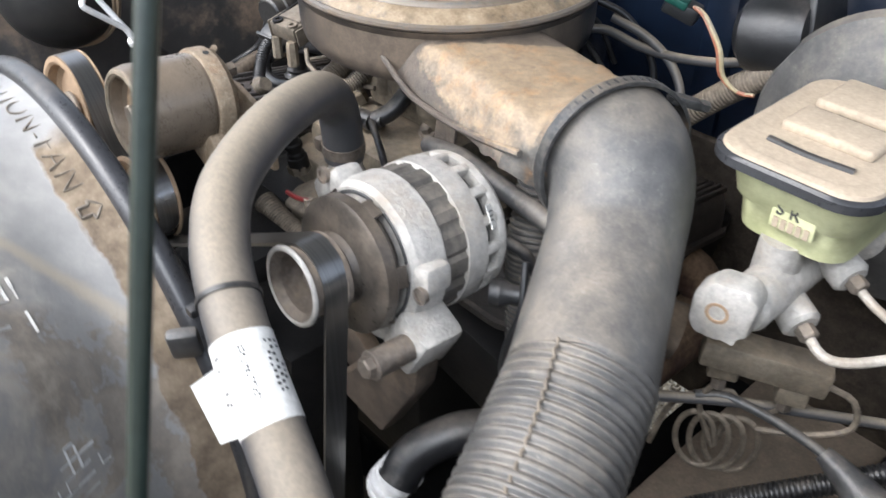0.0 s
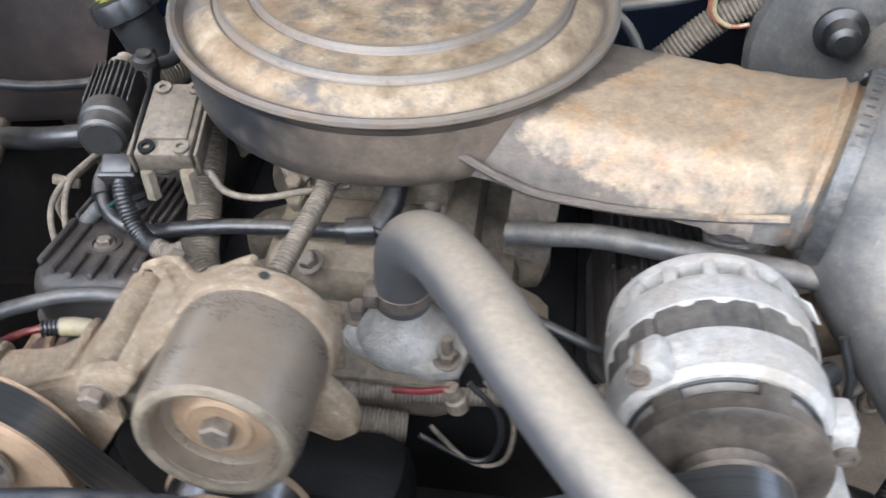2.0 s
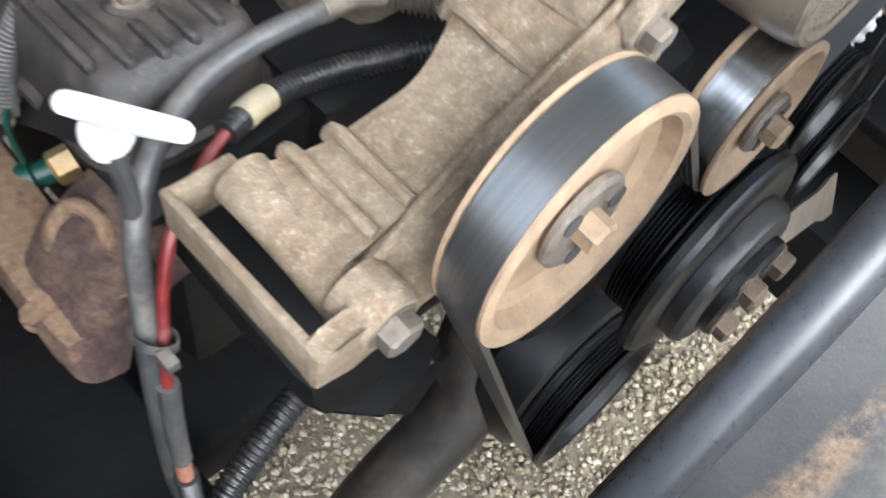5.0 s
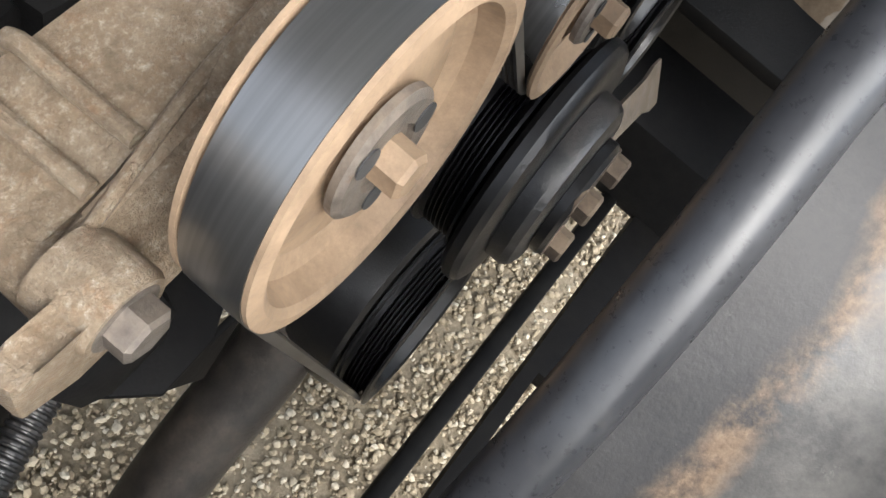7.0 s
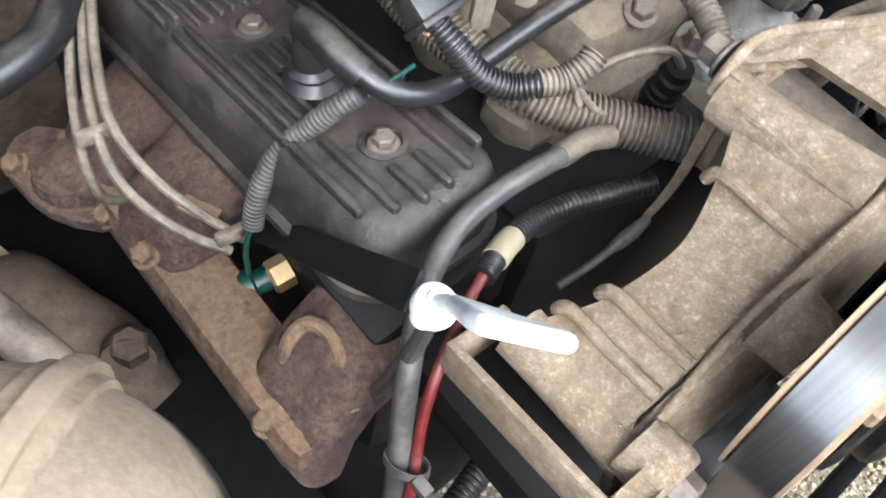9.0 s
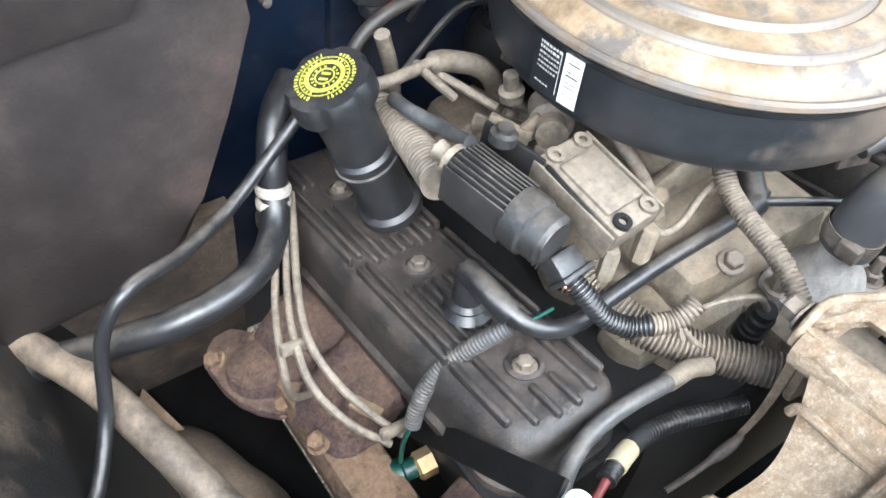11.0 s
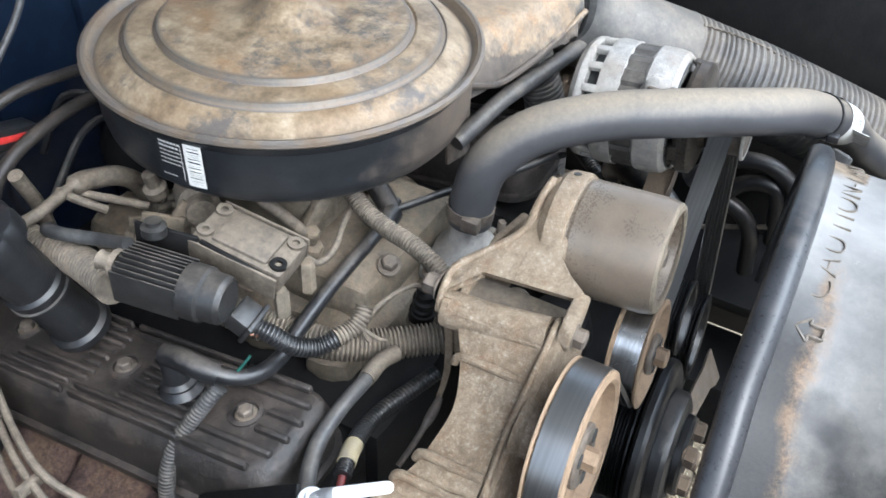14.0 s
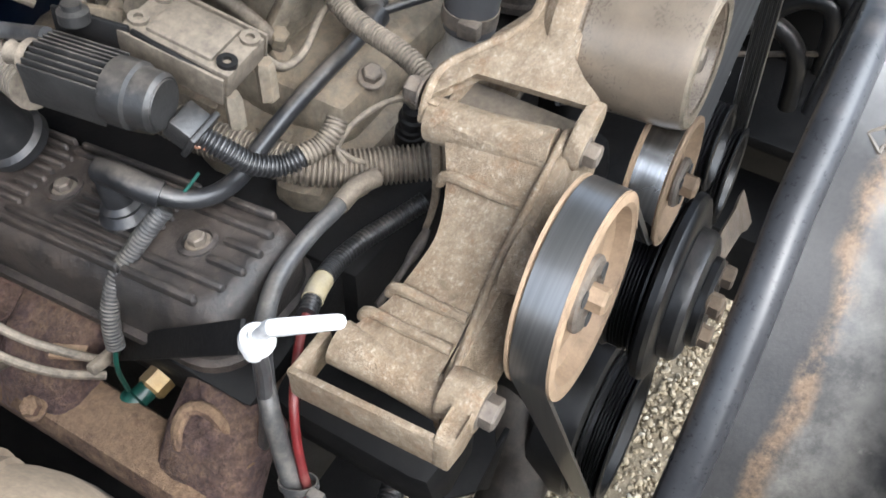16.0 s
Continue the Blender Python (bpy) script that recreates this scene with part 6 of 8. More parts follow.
tube_thing("wiring_loom", "dusty tan ribbed loom end", "wiring loom", [(-0.191, -0.177, 0.984), (-0.176, -0.184, 0.986), (-0.164, -0.187, 0.993), (-0.156, -0.186, 0.999)], 0.0092, LOOM, 0.0036, 0.20, 16, group="wiring looms")
tube_thing("wiring_loom", "dusty tan ribbed loom from under the air cleaner", "wiring loom", [(-0.035, -0.08, 1.045), (-0.045, -0.100, 1.028), (-0.052, -0.122, 1.014), (-0.059, -0.152, 1.008), (-0.066, -0.191, 1.004), (-0.074, -0.222, 0.994), (-0.082, -0.25, 0.975)], 0.0096, LOOM, 0.0036, 0.18, 16, group="wiring looms")


def temperature_sensor():
    root = thing("coolant_sensor", (-0.07, -0.2, 0.92), "black coolant sensor plug with a brass body", "sensor")
    bm = B()
    lathe(bm, (-0.070, -0.200, 0.915), (-0.1, -0.15, 1), [(0, 0), (0.014, 0), (0.014, 0.016), (0.012, 0.017), (0.012, 0.022), (0.010, 0.024), (0.010, 0.030), (0.0125, 0.031), (0.0125, 0.036), (0.010, 0.038), (0.010, 0.046), (0, 0.046)], 24)
    part("plug", bm, DARK, root)
    bm = B()
    hexbolt(bm, (-0.070, -0.200, 0.908), (-0.1, -0.15, 1), 0.016, 0.012)
    part("base_nut", bm, MANIFOLD, root)
    bm = B()
    sweep(bm, [(-0.074, -0.207, 0.960), (-0.085, -0.200, 0.975), (-0.110, -0.190, 0.978), (-0.135, -0.182, 0.972), (-0.150, -0.180, 0.960), (-0.152, -0.188, 0.950)], 0.0028, 8, 0.006)
    sweep(bm, [(-0.150, -0.180, 0.960), (-0.145, -0.196, 0.950), (-0.125, -0.207, 0.938), (-0.10, -0.212, 0.934)], 0.0025, 8, 0.006)
    part("wire", bm, LOOM, root)


temperature_sensor()

tube_thing("ground_cable", "grey battery cable curving past the dipstick", "cable", [(-0.150, -0.215, 0.945), (-0.170, -0.210, 0.950), (-0.200, -0.211, 0.952), (-0.233, -0.209, 0.951), (-0.272, -0.211, 0.947), (-0.303, -0.222, 0.944), (-0.330, -0.240, 0.944), (-0.352, -0.260, 0.928), (-0.363, -0.274, 0.890), (-0.373, -0.288, 0.850), (-0.382, -0.300, 0.78), (-0.388, -0.31, 0.66), (-0.38, -0.32, 0.52)], 0.0072, GREYWIRE)
tube_thing("cable_sleeve", "dusty tan sleeve on the grey cable", "cable", [(-0.148, -0.215, 0.944), (-0.168, -0.2105, 0.9495), (-0.194, -0.211, 0.9515)], 0.0082, LOOM)


def starter_cable():
    root = thing("starter_cable", (-0.34, -0.26, 0.80), "red cable in a black ribbed loom with a cream tag", "cable")
    P = [(-0.129, -0.250, 0.918), (-0.160, -0.238, 0.915), (-0.190, -0.229, 0.916), (-0.220, -0.226, 0.920), (-0.245, -0.230, 0.928)]
    bm = B()
    sweep(bm, P, 0.0084, 14, ribs=0.0040, depth=0.22)
    part("loom", bm, LOOMBLACK, root, smooth=25)
    bm = B()
    sweep(bm, [(-0.247, -0.231, 0.929), (-0.258, -0.234, 0.933), (-0.270, -0.238, 0.935)], 0.0086, 16, 0.005)
    part("tag", bm, CREAM, root, "cream paper tag round the loom")
    bm = B()
    sweep(bm, [(-0.270, -0.238, 0.935), (-0.284, -0.243, 0.937)], 0.0078, 14, ribs=0.0034, depth=0.14)
    part("loom", bm, LOOMBLACK, root, smooth=25)
    bm = B()
    sweep(bm, [(-0.284, -0.243, 0.937), (-0.306, -0.252, 0.934), (-0.336, -0.268, 0.921), (-0.354, -0.281, 0.893), (-0.368, -0.297, 0.855), (-0.374, -0.303, 0.825)], 0.0036, 12, 0.006)
    part("wire", bm, RED, root)
    bm = B()
    sweep(bm, [(-0.373, -0.302, 0.828), (-0.380, -0.312, 0.775), (-0.383, -0.318, 0.74)], 0.0070, 12, 0.01)
    part("sleeve", bm, GREYWIRE, root)
    bm = B()
    sweep(bm, [(-0.383, -0.318, 0.742), (-0.385, -0.322, 0.715)], 0.0056, 12, 0.01)
    part("splice", bm, ORANGE, root)
    bm = B()
    sweep(bm, [(-0.385, -0.322, 0.715), (-0.387, -0.33, 0.62), (-0.37, -0.33, 0.48)], 0.0085, 14, ribs=0.004, depth=0.14)
    part("lower_loom", bm, LOOMBLACK, root, smooth=25)
    bm = B()
    for z0, cx, cy in ((0.866, -0.3685, -0.2895),):
        lathe(bm, (cx, cy, z0), (-0.3, -0.3, -1), [(0.0138, -0.003), (0.0152, -0.003), (0.0152, 0.003), (0.0138, 0.003), (0.0138, -0.003)], 28, hint=(0.2, -0.7, 0), squash=0.66)
    box(bm, (-0.371, -0.3065, 0.868), (0.008, 0.012, 0.010), None, 0.001)
    part("cable_tie", bm, GREYWIRE, root)


starter_cable()


def dipstick():
    root = thing("dipstick", (-0.354, -0.269, 0.90), "white plastic loop handle of the oil dipstick", "dipstick")
    c = Vector((-0.357, -0.269, 1.022))
    bm = B()
    lathe(bm, c, (0.10, -0.25, 1), [(0, -0.018), (0.0065, -0.018), (0.0075, -0.008), (0.0108, -0.006), (0.0114, -0.002), (0.0105, 0.001), (0.0068, 0.002), (0.0060, 0.006), (0.0, 0.006)], 32)
    part("collar", bm, WHITE, root)
    # a three-cornered loop on a short neck
    apex, e1, e2 = Vector((-0.359, -0.279, 1.040)), Vector((-0.3845, -0.3085, 1.0985)), Vector((-0.3555, -0.3320, 1.0855))
    bm = B()
    sweep(bm, [c, c + (apex - c) * 0.6, apex], lambda t: 0.0052 - 0.0008 * t, 12, 0.004)
    part("neck", bm, WHITE, root)
    bm = B()
    def toward(p, q, d):
        return p + (q - p).normalized() * d
    loop = [apex, toward(apex, e1, 0.022), toward(e1, apex, 0.014), e1 + (e2 - e1) * 0.04 + (apex - e1) * 0.03, toward(e1, e2, 0.010), (e1 + e2) / 2, toward(e2, e1, 0.010), e2 + (e1 - e2) * 0.04 + (apex - e2) * 0.03, toward(e2, apex, 0.014), toward(apex, e2, 0.022), apex]
    sweep(bm, loop, 0.0042, 12, 0.004)
    part("loop", bm, WHITE, root)
    bm = B()
    sweep(bm, [c - Vector((0.002, 0, 0.006)), (-0.352, -0.262, 0.97), (-0.348, -0.25, 0.90), (-0.335, -0.22, 0.78)], 0.0050, 10, 0.01)
    part("tube", bm, GREYWIRE, root)


dipstick()

tube_thing("sensor_loom", "grey ribbed loom over the valve cover edge", "wiring loom", [(-0.276, -0.112, 0.966), (-0.288, -0.106, 0.955), (-0.302, -0.098, 0.938), (-0.318, -0.091, 0.920), (-0.332, -0.090, 0.900), (-0.341, -0.092, 0.880), (-0.346, -0.094, 0.858)], 0.0078, GREYWIRE, 0.0034, 0.16, 14, group="wiring looms")
tube_thing("green_wire", "thin green wire over the valve cover", "wire", [(-0.250, -0.128, 0.990), (-0.262, -0.122, 0.978), (-0.272, -0.112, 0.968)], 0.0014, GREEN, step=0.01)
tube_thing("green_wire", "thin green wire down to the sensor", "wire", [(-0.346, -0.094, 0.860), (-0.352, -0.092, 0.83), (-0.350, -0.089, 0.79)], 0.0022, GREEN, step=0.01)


def oxygen_sensor():
    root = thing("oxygen_sensor", (-0.33, -0.09, 0.755), "brass sensor with a dark green plug in the exhaust manifold", "sensor")
    bm = B()
    hexbolt(bm, (-0.318, -0.096, 0.775), (-0.9, 0.1, -0.15), 0.014, 0.018)
    part("hex", bm, BRASS, root)
    bm = B()
    lathe(bm, (-0.330, -0.094, 0.774), (-0.9, 0.2, -0.2), [(0, 0), (0.010, 0), (0.010, 0.016), (0.014, 0.018), (0.014, 0.034), (0.009, 0.036), (0.009, 0.042), (0, 0.042)], 16)
    part("plug", bm, GREEN, root, "dark green rubber plug")


oxygen_sensor()


def heat_strap():
    bm = B()
    beam(bm, (-0.322, -0.045, 0.800), (-0.331, -0.075, 0.820), 0.004, 0.022, (0.6, 0, 1), 0.001)
    beam(bm, (-0.331, -0.074, 0.819), (-0.3545, -0.2533, 1.008), 0.004, 0.022, (0.8, 0, 1), 0.001)
    tagged(make("dipstick_bracket", bm, DARK), "flat black steel brace of the dipstick tube", "bracket")


heat_strap()


def exhaust_manifold():
    root = thing("exhaust_manifold", (-0.37, -0.02, 0.70), "rusty cast iron exhaust manifold beside the valve cover", "exhaust manifold")
    bm = B()
    beam(bm, (-0.378, -0.235, 0.765), (-0.375, 0.13, 0.745), 0.060, 0.055, bevel=0.018)
    log = part("log", bm, RUST, root)
    bm = B()
    edge = [(-0.396, 0.004), (-0.380, -0.002), (-0.363, -0.015), (-0.356, -0.06), (-0.358, -0.093), (-0.351, -0.149), (-0.366, -0.160), (-0.371, -0.171), (-0.376, -0.195), (-0.379, -0.216), (-0.388, -0.232), (-0.399, -0.236),
            (-0.401, -0.222), (-0.408, -0.210), (-0.402, -0.196), (-0.406, -0.176), (-0.403, -0.155), (-0.408, -0.140), (-0.404, -0.118), (-0.406, -0.09), (-0.401, -0.072), (-0.405, -0.05), (-0.400, -0.02)]
    slab(bm, edge, (0, 0, 0.792), (1, 0, 0.08), (0, 1, -0.02), 0.004, 0.0015)
    beam(bm, (-0.366, -0.030, 0.826), (-0.352, -0.056, 0.824), 0.014, 0.004, (0, 0, 1), 0.001)
    part("heat_shield", bm, SHIELD, log, "dusty tan sheet metal heat shield")
    for y, z in ((-0.185, 0.795), (-0.005, 0.800), (0.09, 0.785)):
        bm = B()
        secs = [((-0.275, y, z + 0.004), 0.050, 0.030), ((-0.315, y, z + 0.010), 0.048, 0.030), ((-0.348, y - 0.004, z + 0.002), 0.044, 0.030), ((-0.372, y - 0.008, z - 0.022), 0.046, 0.026), ((-0.385, y - 0.010, z - 0.050), 0.050, 0.024)]
        rings = []
        for q, (c, hy, hz) in enumerate(secs):
            t = q / 4
            nrm = Vector((-0.2 - 0.8 * t, 0, 1.0 - 0.6 * t)).normalized()
            ring = []
            for i in range(28):
                a = 2 * math.pi * i / 28
                ca, sa = math.cos(a), math.sin(a)
                p = Vector(c) + Vector((0, 1, 0)) * hy * math.copysign(abs(ca) ** 0.62, ca) + nrm * hz * math.copysign(abs(sa) ** 0.62, sa)
                p += Vector((noise.noise(p * 40), noise.noise(p * 40 + Vector((7, 0, 0))), noise.noise(p * 40 + Vector((0, 9, 0))))) * 0.003
                ring.append(bm.verts.new(p))
            rings.append(ring)
        for a, b in zip(rings[:-1], rings[1:]):
            for i in range(28):
                j = (i + 1) % 28
                bm.faces.new((a[i], a[j], b[j], b[i]))
        bm.faces.new(rings[0])
        bm.faces.new(list(reversed(rings[-1])))
        part("runner", bm, PURPLE, root, "heat-stained runner", 50)
    bm = B()
    sweep(bm, [(-0.372, -0.170, 0.805), (-0.366, -0.165, 0.818), (-0.353, -0.163, 0.826), (-0.345, -0.172, 0.829), (-0.344, -0.188, 0.826), (-0.350, -0.207, 0.818), (-0.358, -0.228, 0.806)], 0.0062, 10, 0.006)
    part("lifting_loop", bm, RUST, root)
    bm = B()
    slab(bm, [(-0.436, 0.14), (-0.425, 0.148), (-0.405, 0.150), (-0.383, 0.13), (-0.368, 0.093), (-0.366, 0.04), (-0.382, 0.014), (-0.392, 0.027), (-0.411, 0.029), (-0.427, 0.045), (-0.438, 0.063), (-0.444, 0.083), (-0.447, 0.118)], (0, 0, 0.752), (1, 0, 0), (0, 1, 0), 0.014, 0.004)
    lathe(bm, (-0.402, 0.085, 0.750), (-0.1, 0.1, 1), [(0.036, -0.002), (0.036, 0.010), (0.031, 0.020), (0.018, 0.027), (0, 0.029)], 32)
    part("outlet_flange", bm, PURPLE, root)
    for x, y, z in ((-0.437, 0.12, 0.758), (-0.402, 0.035, 0.758), (-0.402, -0.03, 0.785), (-0.402, -0.19, 0.775)):
        bm = B()
        hexbolt(bm, (x, y, z), (-0.5, 0, 1), 0.009, 0.009, 0.012)
        part("bolt", bm, RUST, root)


exhaust_manifold()


def plug_wires():
    root = thing("spark_plug_wires", (-0.39, 0.02, 0.80), "dusty grey spark plug wires in a plastic separator", "spark plug wires")
    W = [[(-0.330, 0.165, 0.90), (-0.352, 0.115, 0.893), (-0.380, 0.060, 0.885), (-0.400, 0.005, 0.882), (-0.402, -0.030, 0.868), (-0.385, -0.062, 0.845), (-0.360, -0.085, 0.825)],
         [(-0.322, 0.160, 0.905), (-0.345, 0.112, 0.90), (-0.370, 0.060, 0.895), (-0.388, 0.008, 0.890), (-0.384, -0.030, 0.872), (-0.368, -0.060, 0.850), (-0.345, -0.080, 0.82)],
         [(-0.335, 0.170, 0.89), (-0.362, 0.118, 0.885), (-0.392, 0.062, 0.872), (-0.412, 0.010, 0.862), (-0.410, 0.0, 0.83), (-0.385, 0.01, 0.80)]]
    for p in W:
        bm = B()
        sweep(bm, p, 0.0038, 10, 0.008)
        part("wire", bm, LOOM, root)
    for c in ((-0.398, 0.012, 0.882), (-0.352, -0.078, 0.832)):
        bm = B()
        box(bm, c, (0.032, 0.008, 0.012), frame_of((0.2, 0.3, 1), (1, 0.1, 0)), 0.003)
        part("separator", bm, LOOM, root)


plug_wires()


def heater_hose():
    root = thing("heater_hose", (-0.45, 0.1, 0.87), "black rubber heater hose with a white clamp", "hose")
    bm = B()
    sweep(bm, [(-0.290, 0.215, 0.995), (-0.320, 0.190, 0.980), (-0.338, 0.165, 0.950), (-0.344, 0.152, 0.918), (-0.356, 0.130, 0.898), (-0.385, 0.103, 0.890), (-0.430, 0.088, 0.886), (-0.480, 0.092, 0.875), (-0.530, 0.118, 0.852), (-0.58, 0.15, 0.82), (-0.64, 0.17, 0.78)], 0.0145, 20, 0.008)
    part("hose", bm, HOSEBLACK, root)
    for k, z in enumerate((0.926, 0.912)):
        bm = B()
        lathe(bm, (-0.3435 + 0.002 * k * -1, 0.154 - 0.003 * k, z), (0.15, 0.3, 1), [(0.0140, -0.0055), (0.0165, -0.004), (0.0172, 0.0), (0.0165, 0.004), (0.0140, 0.0055)], 28)
        part("clamp", bm, CLAMP, root, "dusty off-white hose clamp")


heater_hose()
tube_thing("drain_hose", "thin dusty grey-black hose along the heater case", "hose", [(-0.300, 0.165, 1.00), (-0.320, 0.160, 0.985), (-0.350, 0.155, 0.960), (-0.400, 0.135, 0.938), (-0.456, 0.098, 0.950), (-0.508, 0.070, 0.965), (-0.538, 0.062, 0.930), (-0.556, 0.040, 0.865), (-0.585, 0.0, 0.83), (-0.62, -0.02, 0.80)], 0.0062, HOSEBLACK)
tube_thing("air_conditioning_pipe", "dusty tan metal pipe beside the inner fender", "pipe", [(-0.66, 0.33, 0.80), (-0.60, 0.20, 0.825), (-0.555, 0.10, 0.840), (-0.535, 0.030, 0.848), (-0.518, -0.03, 0.845), (-0.500, -0.085, 0.828), (-0.485, -0.13, 0.79), (-0.47, -0.17, 0.70)], 0.0155, PIPE)


def vacuum_tank():
    c, ax = Vector((-0.567, -0.289, 1.045)), Vector((0.62, -0.72, -0.12)).normalized()
    root = thing("vacuum_tank", (-0.567, -0.289, 0.95), "dusty tan metal canister with a clamp band", "canister")
    bm = B()
    R = 0.094
    prof = [(0, -R)] + [(R * math.cos(radians(t)), R * math.sin(radians(t))) for t in range(-80, 1, 8)]
    lathe(bm, c, ax, prof, 56)
    part("shell", bm, TANK, root)
    bm = B()
    prof = [(R * 0.985 * math.cos(radians(t)), R * 0.92 * math.sin(radians(t))) for t in range(0, 81, 8)] + [(0, R * 0.93)]
    lathe(bm, c, ax, prof, 56)
    part("shell", bm, TANKFRONT, root, "front half of the canister, tan above and black below")
    bm = B()
    lathe(bm, c, ax, [(R * 0.99, -0.008), (R * 1.02, -0.007), (R * 1.022, -0.001), (R * 1.06, 0.0), (R * 1.065, 0.004), (R * 1.05, 0.008), (R * 1.01, 0.008), (R * 1.0, 0.013), (R * 0.97, 0.014)], 56)
    part("band", bm, TANK, root)


vacuum_tank()


def wheelhouse():
    bm = B()
    pts = [(-0.76, 1.05), (-0.66, 0.95), (-0.58, 0.80), (-0.524, 0.662), (-0.506, 0.575), (-0.50, 0.52)]
    prev = None
    for y in (-0.75, -0.30, 0.092, 0.195, 0.30):
        row = [bm.verts.new((x, y, z)) for x, z in pts]
        if prev:
            for k in range(len(pts) - 1):
                if y == 0.195 and k == 3:
                    continue  # the torn opening through which the ground shows
                bm.faces.new((prev[k], prev[k + 1], row[k + 1], row[k]))
        prev = row
    ext = bmesh.ops.extrude_face_region(bm, geom=list(bm.faces))
    for v in [e for e in ext["geom"] if isinstance(e, bmesh.types.BMVert)]:
        v.co += Vector((-0.004, 0, -0.004))
    wall_panel("wall_wheelhouse", "muddy black splash panel of the wheelhouse", bm, WHEELHOUSE, "wheelhouse")


wheelhouse()


def chassis():
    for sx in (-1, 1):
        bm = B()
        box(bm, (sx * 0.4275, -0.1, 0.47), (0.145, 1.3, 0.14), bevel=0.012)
        tagged(make("frame_rail", bm, UNDER), "black steel chassis frame rail with shade in its colour", "frame rail", "frame rails")
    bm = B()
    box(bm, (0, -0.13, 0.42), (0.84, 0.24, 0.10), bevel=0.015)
    tagged(make("cross_member", bm, UNDER), "black steel cross member under the engine with shade in its colour", "cross member")
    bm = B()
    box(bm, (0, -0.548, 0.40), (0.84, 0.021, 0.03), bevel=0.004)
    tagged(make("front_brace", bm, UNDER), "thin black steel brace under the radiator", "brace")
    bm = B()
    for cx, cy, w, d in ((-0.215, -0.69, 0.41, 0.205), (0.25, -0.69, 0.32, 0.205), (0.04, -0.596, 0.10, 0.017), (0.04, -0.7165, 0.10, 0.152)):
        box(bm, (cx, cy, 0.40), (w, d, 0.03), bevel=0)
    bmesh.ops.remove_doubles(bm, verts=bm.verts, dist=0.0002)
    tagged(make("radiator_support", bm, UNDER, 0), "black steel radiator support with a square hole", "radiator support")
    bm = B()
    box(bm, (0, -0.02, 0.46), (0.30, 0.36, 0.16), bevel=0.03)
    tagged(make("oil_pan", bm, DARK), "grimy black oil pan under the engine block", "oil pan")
    # added block: its black stands for the shade deep in the lower bracket window
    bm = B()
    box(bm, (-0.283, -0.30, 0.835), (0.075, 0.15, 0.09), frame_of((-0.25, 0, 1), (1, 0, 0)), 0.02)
    tagged(make("steering_pump", bm, UNDER), "added black block for the shade inside the lower bracket window", "pump")
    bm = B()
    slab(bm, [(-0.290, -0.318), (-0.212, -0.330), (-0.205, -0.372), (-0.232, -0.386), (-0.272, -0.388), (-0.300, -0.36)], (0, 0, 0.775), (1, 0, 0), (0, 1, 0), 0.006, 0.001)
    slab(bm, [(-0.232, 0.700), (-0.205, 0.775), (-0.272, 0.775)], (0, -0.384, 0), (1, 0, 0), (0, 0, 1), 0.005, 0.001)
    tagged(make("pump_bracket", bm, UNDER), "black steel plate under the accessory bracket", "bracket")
    tube_thing("lower_loom", "black ribbed loom beside the oil pan", "wiring loom", [(-0.15, -0.262, 0.63), (-0.22, -0.282, 0.60), (-0.29, -0.30, 0.595), (-0.36, -0.322, 0.59), (-0.44, -0.35, 0.57)], 0.014, LOOMBLACK, 0.006, 0.12)
    for P in ([(0.45, -0.36, 0.83), (0.46, -0.401, 0.872), (0.46, -0.445, 0.888), (0.46, -0.482, 0.879), (0.46, -0.503, 0.853), (0.47, -0.51, 0.78)],
              [(0.45, -0.38, 0.785), (0.46, -0.413, 0.821), (0.46, -0.442, 0.851), (0.46, -0.471, 0.857), (0.46, -0.489, 0.837), (0.47, -0.50, 0.76)],
              [(0.45, -0.39, 0.80), (0.46, -0.417, 0.808), (0.46, -0.447, 0.796), (0.46, -0.469, 0.765), (0.47, -0.48, 0.69)]):
        tube_thing("hose", "black rubber hose looping beside the alternator", "hose", P, 0.0125, HOSEBLACK, group="hoses beside the alternator")
    tube_thing("metal_line", "thin grey metal line beside the radiator", "line", [(0.45, -0.38, 0.75), (0.46, -0.421, 0.76), (0.46, -0.507, 0.796), (0.46, -0.57, 0.82)], 0.004, STEEL)
    bm = B()
    sweep(bm, [(-0.05, -0.33, 0.66), (-0.10, -0.36, 0.585), (-0.125, -0.385, 0.54), (-0.23, -0.388, 0.445), (-0.34, -0.40, 0.36)], 0.037, 24, 0.012)
    tagged(make("lower_hose", bm, RUBBER), "dirty brown lower radiator hose", "hose")
    root = thing("front_suspension", (-0.44, 0.02, 0.50), "dirty brown stamped suspension arm with a nut and rubber tyre behind", "suspension")
    bm = B()
    sweep(bm, [(-0.44, -0.02, 0.62), (-0.43, 0.0, 0.60), (-0.42, 0.02, 0.52)], 0.025, 14, 0.02)
    part("mount", bm, DIRT, root)
    bm = B()
    hexbolt(bm, (-0.432, -0.012, 0.62), (0, 0, 1), 0.018, 0.02)
    part("nut", bm, DIRT, root)
    bm = B()
    sweep(bm, [(-0.475, 0.20, 0.50), (-0.478, 0.14, 0.545), (-0.470, 0.08, 0.565), (-0.445, 0.03, 0.56), (-0.43, -0.03, 0.53)], lambda u: 0.030 + 0.018 * math.sin(math.pi * u), 20, 0.01)
    part("control_arm", bm, DIRT, root)
    bm = B()
    lathe(bm, (-0.50, 0.0, 0.46), (-1, 0, 0.1), [(0.0, 0), (0.13, 0), (0.15, 0.02), (0.15, 0.10), (0.10, 0.12), (0, 0.12)], 40)
    part("tyre", bm, DARK, root)

    bm = B()
